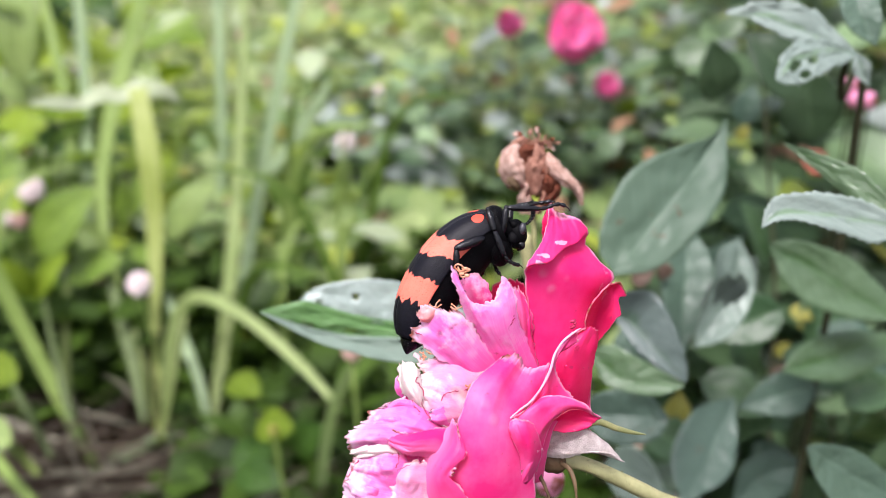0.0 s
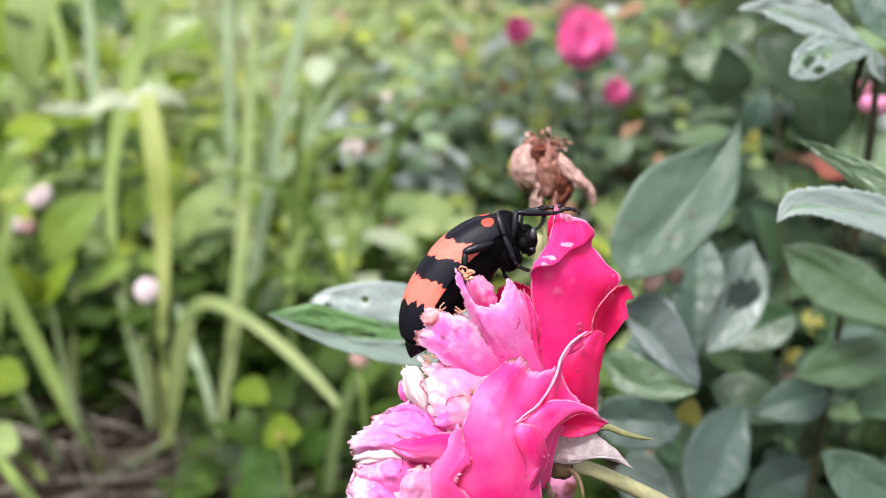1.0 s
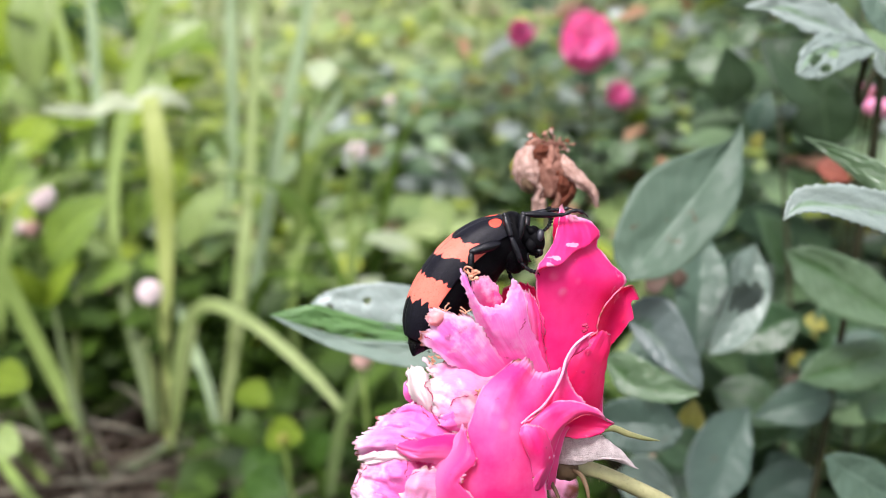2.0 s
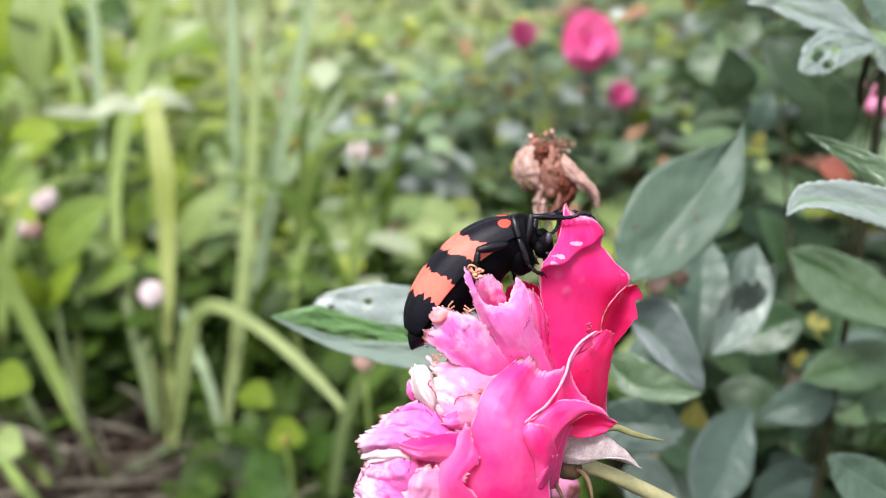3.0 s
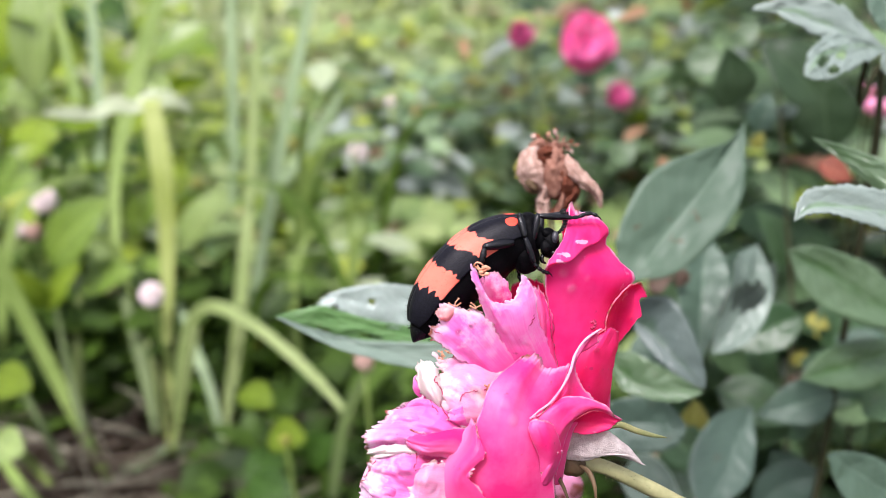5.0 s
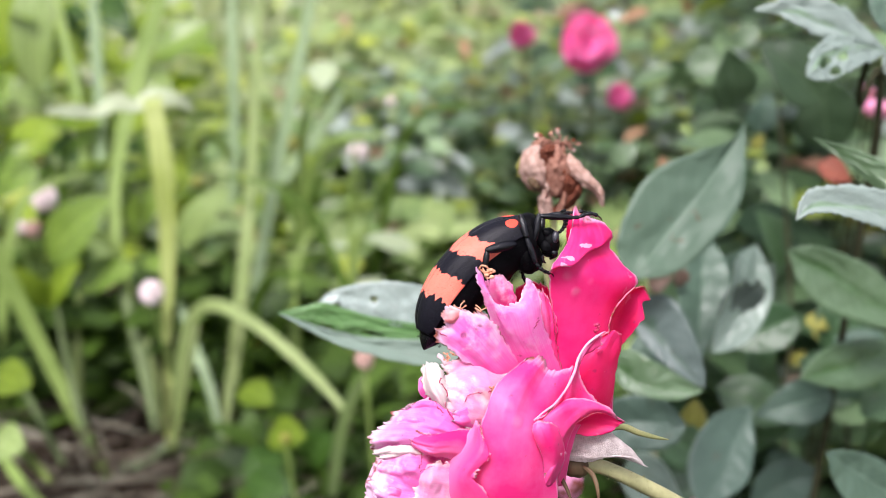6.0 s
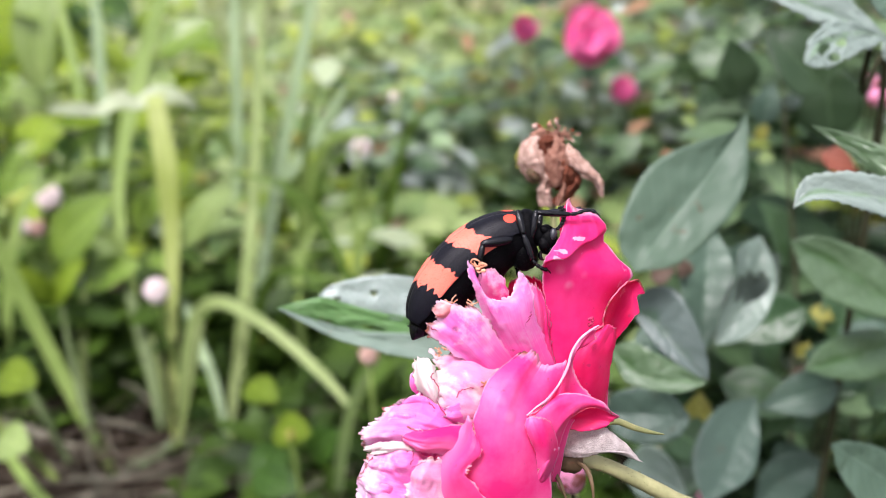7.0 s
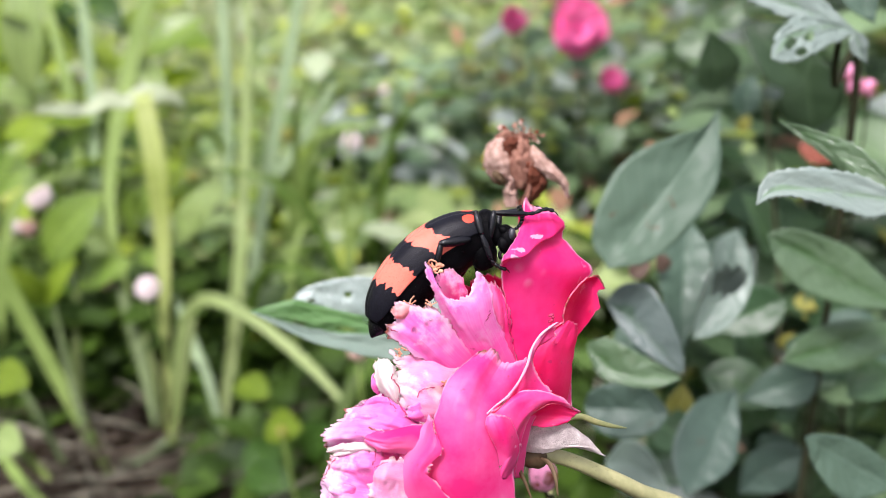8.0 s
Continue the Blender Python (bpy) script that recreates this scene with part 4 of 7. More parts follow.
        line = [at(k / n) + Vector((rnd.uniform(-0.12, 0.12), 0, rnd.uniform(-0.12, 0.12))) * MM for k in range(n + 1)]
        part("torn_lip", tube(bmesh.new(), line, [rnd.uniform(0.03, 0.10) * MM for k in range(7)], 5, n * 2), MAT["frass"], rose, "crimson-brown edge of a tear")
    # calyx, sepals, stem
    bm = blob(bmesh.new(), Vector((0.64, 4.00, -2.70)) * MM, ((2.6 * MM, 0, -1.3 * MM), (0, 2.4 * MM, 0), (1.0 * MM, 0, 2.0 * MM)), 16, 0.15, 1.5)
    part("calyx", bm, MAT["sepal_brown"], rose)
    add("papery", [(-1.49, 2.00, -1.68), (1.76, 0.50, -1.97), (5.27, -0.00, -1.02), (8.33, -0.00, -0.68)],
        [(-1.17, 1.00, 1.94), (2.48, -0.50, 2.81), (5.19, -0.50, 2.98), (7.23, -0.00, 1.70)],
        [(8.33, -0.00, -0.68), (9.69, -0.00, -1.19), (11.47, 0.40, -2.55), (9.52, -0.00, -0.17), (7.23, -0.00, 1.70)], label="dry papery pinkish grey sepal", belly=0.5, ruffle=0.6, ragged=0.25, side=0.2, seed=40, nu=30, nv=30)
    for pts, rad in (([(3.82, 3.00, 1.58), (7.71, 3.00, 3.14), (10.75, 3.00, 2.19), (13.34, 3.00, 1.50), (15.51, 3.00, 1.15)], [0.4, 0.55, 0.5, 0.35, 0.08]),
                     ([(1.96, 2.00, -2.97), (3.20, 1.00, -3.79), (3.91, -0.00, -5.61), (4.25, -0.00, -8.50)], [0.35, 0.4, 0.32, 0.12]),
                     ([(-0.85, -0.00, -3.06), (-1.64, -1.00, -4.03), (-0.91, -2.00, -5.65), (0.10, -2.00, -8.42)], [0.35, 0.36, 0.28, 0.12])):
        part("sepal", tube(bmesh.new(), mm(pts), [r * MM for r in rad], 8, 18, 0.45), MAT["sepal" if rad[0] > 0.38 else "sepal_brown"], rose, "narrow dry green sepal")
    bm = tube(bmesh.new(), mm([(0.47, 4.00, -2.52), (5.70, 4.00, -3.57), (11.29, 6.00, -6.28), (18.35, 10.00, -10.44), (31.65, 22.00, -19.78), (41.35, 45.00, -47.03), (54.66, 90.00, -204.72)]),
              [1.3 * MM, 1.15 * MM, 1.2 * MM, 1.3 * MM, 1.5 * MM, 2.0 * MM, 3 * MM], 14, 60)
    part("stem", bm, MAT["stem"], rose, "pale olive rose stem with tiny bristles")
    bm = bmesh.new()
    at = curve(mm([(5.70, 4.00, -3.57), (11.29, 6.00, -6.28), (18.35, 10.00, -10.44)]))
    for k in range(46):
        p = at(rnd.random())
        a = rnd.uniform(0, 6.28)
        n = Vector((math.cos(a) * 0.4, -abs(math.sin(a)) * 0.6, math.cos(a))).normalized()
        tube(bm, [p + n * 1.1 * MM, p + n * 1.3 * MM, p + n * rnd.uniform(1.45, 1.7) * MM + Vector((0.0001, 0, 0))], [0.08 * MM, 0.05 * MM, 0.015 * MM], 4, 2)
    part("bristle", bm, MAT["sepal"], rose)["kind"] = "stuff"
    return rose


# ---- the beetle ----
def build_beetle():
    beetle = tagged(new("beetle"), "black blister beetle with orange banded wing cases, feeding on the rose", "beetle")
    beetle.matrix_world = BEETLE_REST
    spine = curve(mm([(5.53, -0.00, 4.76), (1.28, -0.00, 3.57), (-2.72, -0.00, 1.02), (-6.38, -0.00, -2.55), (-8.93, -0.00, -5.95), (-10.46, -0.00, -8.76), (-11.56, -0.00, -10.71)]))
    high = curve([(q, 0, 0) for q in (3.3, 4.5, 5.0, 4.85, 4.15, 2.9, 1.2)])
    roll = radians(27)

    def ring(t, angle, swell):
        """A point of the body's skin: t along it, angle from the back's seam (positive towards its right side)."""
        ax = (spine(min(1, t + 0.02)) - spine(max(0, t - 0.02))).normalized()
        up = Vector((0, 1, 0)).cross(ax).normalized()
        if up.z < 0:
            up = -up
        near = Vector((0, -1, 0))
        back = up * math.cos(roll) + near * math.sin(roll)
        flank = near * math.cos(roll) - up * math.sin(roll)
        h = high(t).x * MM + swell
        return spine(t) + back * math.cos(angle) * h + flank * math.sin(angle) * h * 0.86

    # soft body
    rows = [[ring(j / 40, 2 * math.pi * i / 32, -0.25 * MM) for i in range(33)] for j in range(41)]
    bm = sheet(bmesh.new(), rows)
    bmesh.ops.remove_doubles(bm, verts=bm.verts, dist=1e-6)
    part("abdomen", bm, MAT["rough_chitin"], beetle, "black segmented abdomen")
    for sign in (1, -1):
        rows = []
        for j in range(49):
            t = 0.05 + 0.83 * j / 48
            w = 1.20 * min(1.0, 0.76 + t * 1.2) * (1 if t < 0.7 else 1 - 0.35 * ((t - 0.7) / 0.22) ** 2)
            rows.append([ring(t, sign * (0.015 + w * i / 26), 0.12 * MM * math.sin(math.pi * min(1, i / 20 + 0.1)) + 0.05 * MM) for i in range(27)])
        part("wing_case", sheet(bmesh.new(), rows), MAT["elytron"], beetle, "black wing case with orange bands and shoulder spot", thick=0.00025)
    # tail end
    bm = blob(bmesh.new(), Vector((-11.22, -0.00, -9.52)) * MM, ((1.0 * MM, 0, 0.4 * MM), (0, 1.5 * MM, 0), (0.5 * MM, 0, 1.5 * MM)), 16, 0.1, 1)
    tube(bm, mm([(-10.37, -0.00, -8.33), (-11.22, -0.00, -9.69), (-11.82, -0.00, -10.80), (-12.16, -0.00, -11.56)]), [2.2 * MM, 1.7 * MM, 0.9 * MM, 0.15 * MM], 14, 14)
    part("tail", bm, MAT["chitin"], beetle, "pointed black abdomen tip")
    # thorax, neck, head
    bm = blob(bmesh.new(), Vector((4.59, -0.00, 6.12)) * MM, ((1.9 * MM, 0, -0.7 * MM), (0, 2.3 * MM, 0), (0.8 * MM, 0, 2.3 * MM)), 24, 0.05, 1.2)
    blob(bm, Vector((6.38, -0.00, 4.68)) * MM, ((1.5 * MM, 0, -0.6 * MM), (0, 1.6 * MM, 0), (0.5 * MM, 0, 1.7 * MM)), 16)
    part("thorax", bm, MAT["rough_chitin"], beetle, "black hairy thorax")
    bm = blob(bmesh.new(), Vector((4.25, -0.00, 2.13)) * MM, ((2.4 * MM, 0, 0), (0, 2.6 * MM, 0), (-0.4 * MM, 0, 3.0 * MM)), 20, 0.12, 1.5)
    part("breast", bm, MAT["rough_chitin"], beetle)
    head = part("head", blob(bmesh.new(), Vector((8.08, -0.00, 4.08)) * MM, ((1.55 * MM, 0, -0.5 * MM), (0, 1.8 * MM, 0), (0.1 * MM, 0, 2.1 * MM)), 24, 0.08, 1.6), MAT["rough_chitin"], beetle)
    for y in (-1.45, 1.45):
        bm = blob(bmesh.new(), (Vector((8.75, 0, 4.70)) + Vector((0, y, 0))) * MM, ((0.55 * MM, 0, -0.25 * MM), (0, 0.5 * MM, 0), (0.25 * MM, 0, 0.95 * MM)), 16)
        part("eye", bm, MAT["eye"], head, "glossy dark grey eye")
    # brow, cheek and upper lip
    bm = blob(bmesh.new(), Vector((7.55, -1.0, 5.35)) * MM, ((0.9 * MM, 0, -0.2 * MM), (0, 0.8 * MM, 0), (0.1 * MM, 0, 0.7 * MM)), 14, 0.2, 2)
    blob(bm, Vector((7.45, -1.2, 3.3)) * MM, ((0.9 * MM, 0, -0.3 * MM), (0, 0.7 * MM, 0), (0.2 * MM, 0, 1.0 * MM)), 14, 0.2, 2)
    blob(bm, Vector((7.75, 0, 2.35)) * MM, ((0.95 * MM, 0, -0.2 * MM), (0, 1.3 * MM, 0), (-0.1 * MM, 0, 0.75 * MM)), 14, 0.15, 2)
    part("face_plate", bm, MAT["rough_chitin"], head)
    bm = bmesh.new()
    for y in (-0.7, 0.7):
        tube(bm, mm([(7.2, y, 2.2), (6.9, y * 1.3, 1.6), (7.1, y * 1.3, 1.0), (7.5, y, 0.8)]), [0.2 * MM, 0.24 * MM, 0.22 * MM, 0.1 * MM], 7, 9)
    part("palp", bm, MAT["chitin"], head)
    bm = tube(bmesh.new(), mm([(8.27, -0.60, 2.72), (8.83, -0.90, 2.13), (8.59, -0.80, 1.54)]), [0.6 * MM, 0.5 * MM, 0.15 * MM], 8, 8)
    part("mandible", bm, MAT["chitin"], head)
    bm = tube(bmesh.new(), mm([(8.13, 0.60, 2.55), (8.58, 0.80, 1.86), (8.22, 0.60, 1.35)]), [0.6 * MM, 0.5 * MM, 0.15 * MM], 8, 8)
    part("mandible", bm, MAT["chitin"], head)
    for y in (-0.9, 0.9):
        bm = bmesh.new()
        at = curve([Vector(q) * MM + Vector((0, y * MM, 0)) for q in ((8.50, -0.00, 5.10), (9.69, -0.00, 5.61), (10.46, -0.00, 6.80), (10.37, -0.00, 7.99), (10.03, -0.00, 9.01))])
        for k in range(11):
            a, b = at(k / 11), at((k + 0.92) / 11)
            r = (0.17 + 0.02 * k) * MM
            tube(bm, [a, a.lerp(b, 0.55), b], [r * 0.7, r * 1.15, r * 0.75], 8, 4)
        part("antenna", bm, MAT["chitin"], head, "beaded black antenna")
    legs = {}

    def leg(name, hip, points, radii, foot):
        """A jointed leg; its origin is the hip."""
        o = Vector(hip) * MM
        bm = bmesh.new()
        pts = [Vector(q) * MM - o for q in points]
        for a, b, r in zip(pts, pts[1:], radii):
            ax = b - a
            tube(bm, [a, a + ax * 0.35, a + ax * 0.75, b], [r * 0.6 * MM, r * MM, r * 0.9 * MM, r * 0.65 * MM], 10, 10)
        blob(bm, pts[1], ((0.42 * MM, 0, 0), (0, 0.4 * MM, 0), (0, 0, 0.42 * MM)), 10)
        for a, b in zip(foot, foot[1:]):
            a, b = Vector(a) * MM - o, Vector(b) * MM - o
            tube(bm, [a, a.lerp(b, 0.7), b], [0.2 * MM, 0.34 * MM, 0.26 * MM], 8, 5)
        e = Vector(foot[-1]) * MM - o
        d = (Vector(foot[-1]) - Vector(foot[-2])).normalized() * MM
        for s in (0.3, -0.3):
            tube(bm, [e, e + d * 0.5 + Vector((0, s * MM, -0.15 * MM)), e + d * 0.8 + Vector((0, s * MM, -0.5 * MM))], [0.1 * MM, 0.08 * MM, 0.02 * MM], 5, 5)
        ob = part(name, bm, MAT["chitin"], beetle, "jointed black leg with clawed foot")
        ob.location = o
        return ob

    legs["front"] = leg("front_leg", (5.43, -2.20, 4.07), [(5.43, -2.20, 4.07), (6.07, -2.60, 7.91), (11.21, -1.50, 7.69)], [0.62, 0.5],
                        [(11.21, -1.50, 7.69), (12.28, -1.00, 7.79), (13.35, -0.60, 8.23), (14.42, -0.20, 8.41), (15.30, -0.00, 8.08)])
    legs["front_far"] = leg("front_leg", (6.57, 2.20, 4.26), [(6.57, 2.20, 4.26), (7.21, 2.60, 7.89), (11.38, 2.80, 8.51)], [0.6, 0.45],
        [(11.38, 2.80, 8.51), (12.42, 2.80, 8.59), (13.45, 2.80, 8.77)])
    legs["mid"] = leg("middle_leg", (4.20, -3.00, 4.23), [(4.20, -3.00, 4.23), (3.33, -3.40, 7.89), (4.12, -4.00, 4.64), (5.48, -3.60, 0.91)], [0.55, 0.6, 0.55],
                      [(5.48, -3.60, 0.91), (6.00, -3.40, 0.24), (6.60, -3.20, -0.18), (7.22, -2.80, -0.53), (7.76, -2.40, -0.62)])
    leg("middle_leg", (5.22, 1.50, 1.51), [(5.22, 1.50, 1.51), (4.04, 1.80, 0.82), (3.68, 1.60, -0.89)], [0.6, 0.45], [(3.68, 1.60, -0.89), (3.82, 1.20, -1.57), (4.15, 1.00, -2.07)])
    leg("hind_leg", (2.46, -4.00, 3.89), [(2.46, -4.00, 3.89), (-1.90, -5.60, 3.15), (-2.39, -5.40, 0.28)], [0.78, 0.5],
        [(-2.39, -5.40, 0.28), (-2.54, -5.20, -0.88), (-2.87, -5.00, -1.87), (-3.03, -4.80, -2.70), (-2.19, -4.60, -3.04)])
    leg("hind_leg", (2.57, 3.00, 1.67), [(2.57, 3.00, 1.67), (1.06, 4.00, -1.83), (0.36, 4.00, -4.44)], [0.9, 0.5], [(0.36, 4.00, -4.44), (-0.01, 3.60, -5.73), (-0.20, 3.20, -6.66)])
    # bristly outline
    rnd = random.Random(11)
    bm = bmesh.new()
    for k in range(700):
        t, a = rnd.uniform(0.0, 0.97), rnd.uniform(-3.14, 3.14)
        p, q = ring(t, a, 0.1 * MM), ring(t, a, 0.1 * MM + rnd.uniform(0.25, 0.5) * MM)
        q += (spine(min(1, t + 0.03)) - spine(t)).normalized() * 0.2 * MM
        tube(bm, [p, q], [0.035 * MM, 0.012 * MM], 3, 1)
    for k in range(420):
        a, h = rnd.uniform(0, 6.28), rnd.uniform(-0.2, 1)
        d = Vector((math.cos(a) * 0.8, math.sin(a) * 0.8, h)).normalized()
        c = Vector((4.59, -0.00, 6.12)) * MM if k % 2 else Vector((4.25, -0.00, 2.13)) * MM
        d = d if k % 2 else Vector((d.x, d.y, -d.z))
        p = c + d * (2.2 if k % 2 else 2.7) * MM
        tube(bm, [p, p + d * rnd.uniform(0.3, 0.7) * MM + Vector((-0.0002, 0, 0))], [0.035 * MM, 0.012 * MM], 3, 1)
    part("hair", bm, MAT["rough_chitin"], beetle)["kind"] = "stuff"
    return beetle, legs, head


# ---- leaves ----
def leaf_rows(base, tip, width, facing, fold=0.15, droop=0.1, teeth=0, tooth=0.05, widest=0.42, nu=12, nv=30, seed=0, wave=0.03, sharp=1.0):
    """Points of a leaf blade from base to tip. facing: the way its upper side looks; fold: how far it is closed along the
    midrib; droop: how far it arches; teeth: saw teeth along each margin."""
    base, tip = Vector(base), Vector(tip)
    ax = tip - base
    ln = ax.length
    ax.normalize()
    up = Vector(facing)
    up = (up - ax * up.dot(ax)).normalized()
    sd = ax.cross(up).normalized()
    e = math.log(0.5) / math.log(widest)
    rows = []
    for j in range(nv + 1):
        v = j / nv
        w = math.sin(math.pi * v ** e) ** sharp * (1 - 0.25 * v) * width * 0.55
        saw = (1 - (v * teeth) % 1.0) * tooth * width if teeth and 0.06 < v < 0.97 else 0.0
        mid = base + ax * ln * v + up * droop * ln * math.sin(math.pi * v) * 0.8
        row = []
        for i in range(nu + 1):
            u = 2 * i / nu - 1
            s = u * (w + (saw if abs(u) > 0.99 else 0.0))
            p = mid + sd * s + up * (abs(s) * fold + wave * width * noise.noise(Vector((u * 1.5 + seed, v * 4, seed * 2.1))))
            row.append(p)
        rows.append(row)
    return rows


def near_leaf(name, parent, material, base, tip, width, facing=(0, -0.75, 0.65), label="", **shape):
    """One leaf of a bush."""
    rows = leaf_rows(base, tip, width, facing, nu=14, nv=56, **shape)
    return part(name, sheet(bmesh.new(), rows), MAT[material], parent, label, thick=0.0003)


def outlined_leaf(name, parent, material, left, mid, right, seed=0, teeth=0, tooth=0.0, wave=0.0006, holes=(), label="", nu=16, nv=64):
    """One leaf between two margins, with its midrib: three curves from one end to the other. tooth: depth of its saw teeth."""
    le, mi, ri = curve(left), curve(mid), curve(right)
    if holes:
        nu, nv = 40, 96
    rows = []
    for j in range(nv + 1):
        v = j / nv
        m, ends = mi(v), min(1.0, 8 * v, 8 * (1 - v))
        saw = (1 - (v * teeth) % 1.0) * tooth * ends if teeth else 0.0
        row = []
        for i in range(nu + 1):
            u = 2 * i / nu - 1
            e = le(v) if u < 0 else ri(v)
            k = abs(u)
            p = m.lerp(e, k)
            if k > 0.97 and (e - m).length > 1e-6:
                p += (e - m).normalized() * (saw + 0.3 * wave * ends * noise.noise(Vector((v * 22, u, seed))))
            b = wave * ends * (noise.noise(Vector((u * 1.7 + seed, v * 4.5, seed * 2.1))) + 0.5 * noise.noise(Vector((u * 4 + seed, v * 12, seed))))
            p += Vector((0, -0.94, 0.34)) * (b + 0.18 * wave * ends * k * math.sin(v * 46 - k * 2.5))
            row.append(p)
        rows.append(row)
    bm = sheet(bmesh.new(), rows)
    if holes:
        layer = bm.loops.layers.uv.active
        gone = []
        for f in bm.faces:
            cu = sum(l[layer].uv.x for l in f.loops) / 4
            cv = sum(l[layer].uv.y for l in f.loops) / 4
            k = 0.35 * noise.noise(Vector((cu * 9, cv * 9, 3.3)))
            if any(((cu - a) * 0.6) ** 2 + (cv - b) ** 2 < (r * (1 + k)) ** 2 for a, b, r in holes):
                gone.append(f)
        bmesh.ops.delete(bm, geom=gone, context="FACES")
    return part(name, bm, MAT[material], parent, label, thick=0.0003)


def leaf_mass(name, material, spots, rnd, parent=None, thick_rows=(3, 5), tilt=0.45, lean=-0.25):
    """Many leaves in one mesh. spots: (place, direction of growth, length, width)."""
    verts, faces, uvs = [], [], []
    nu, nv = thick_rows
    for place, way, ln, wd in spots:
        facing = Vector((rnd.gauss(0, tilt), rnd.gauss(lean, tilt), 1.0))
        rows = leaf_rows(place, Vector(place) + Vector(way) * ln, wd, facing, fold=rnd.uniform(0.05, 0.35), droop=rnd.uniform(-0.02, 0.15),
                         nu=nu - 1, nv=nv, wave=0.08, seed=rnd.random() * 50, widest=rnd.uniform(0.4, 0.5))
        o = len(verts)
        n = nu
        for row in rows:
            verts += [tuple(p) for p in row]
        for j in range(len(rows) - 1):
            for i in range(n - 1):
                faces.append((o + j * n + i, o + j * n + i + 1, o + (j + 1) * n + i + 1, o + (j + 1) * n + i))
                uvs += [(i / (n - 1), j / nv), ((i + 1) / (n - 1), j / nv), ((i + 1) / (n - 1), (j + 1) / nv), (i / (n - 1), (j + 1) / nv)]
    mesh = bpy.data.meshes.new(name)
    mesh.from_pydata(verts, [], faces)
    layer = mesh.uv_layers.new(name="UVMap")
    layer.data.foreach_set("uv", [c for q in uvs for c in q])
    for p in mesh.polygons:
        p.use_smooth = True
    mesh.materials.append(MAT[material])
    ob = new(name, mesh)
    ob.parent = parent
    ob["kind"] = "stuff"
    return ob


def blade(points, widths, material, name="grass_blade", parent=None, facing=(0.1, -1, 0.3), keel=0.25):
    """One grass blade: a long, keeled strip along a curve."""
    at = curve(points)
    wid = curve([(w, 0, 0) for w in widths])
    f = Vector(facing)
    rows = []
    for j in range(37):
        t = j / 36
        ax = (at(min(1, t + 0.02)) - at(max(0, t - 0.02))).normalized()
        sd = ax.cross(f).normalized()
        up = sd.cross(ax)
        w = wid(t).x * 0.5
        rows.append([at(t) + sd * w * u - up * keel * w * (1 - abs(u)) for u in (-1, -0.5, 0, 0.5, 1)])
    return part(name, sheet(bmesh.new(), rows), MAT[material], parent, thick=0.0004)


# ---- ground ----
def build_ground():
    xs = np.concatenate([[-400, -60, -12, -5], np.linspace(-3, 3, 61), [5, 12, 60, 400]])
    ys = np.concatenate([[-400, -60, -10, -3], np.linspace(-1.5, 5, 66), [8, 15, 60, 400]])
    bm = bmesh.new()
    rows = [[Vector((x, y, 0.02 * noise.noise(Vector((x * 3, y * 3, 0))) + 0.008 * noise.noise(Vector((x * 13, y * 13, 2))) - 0.012)) for x in xs] for y in ys]
    sheet(bm, rows)
    tagged(finish(bm, "ground", MAT["soil"]), "garden soil darkened for shade under weeds and straw", "ground", kind="structure")


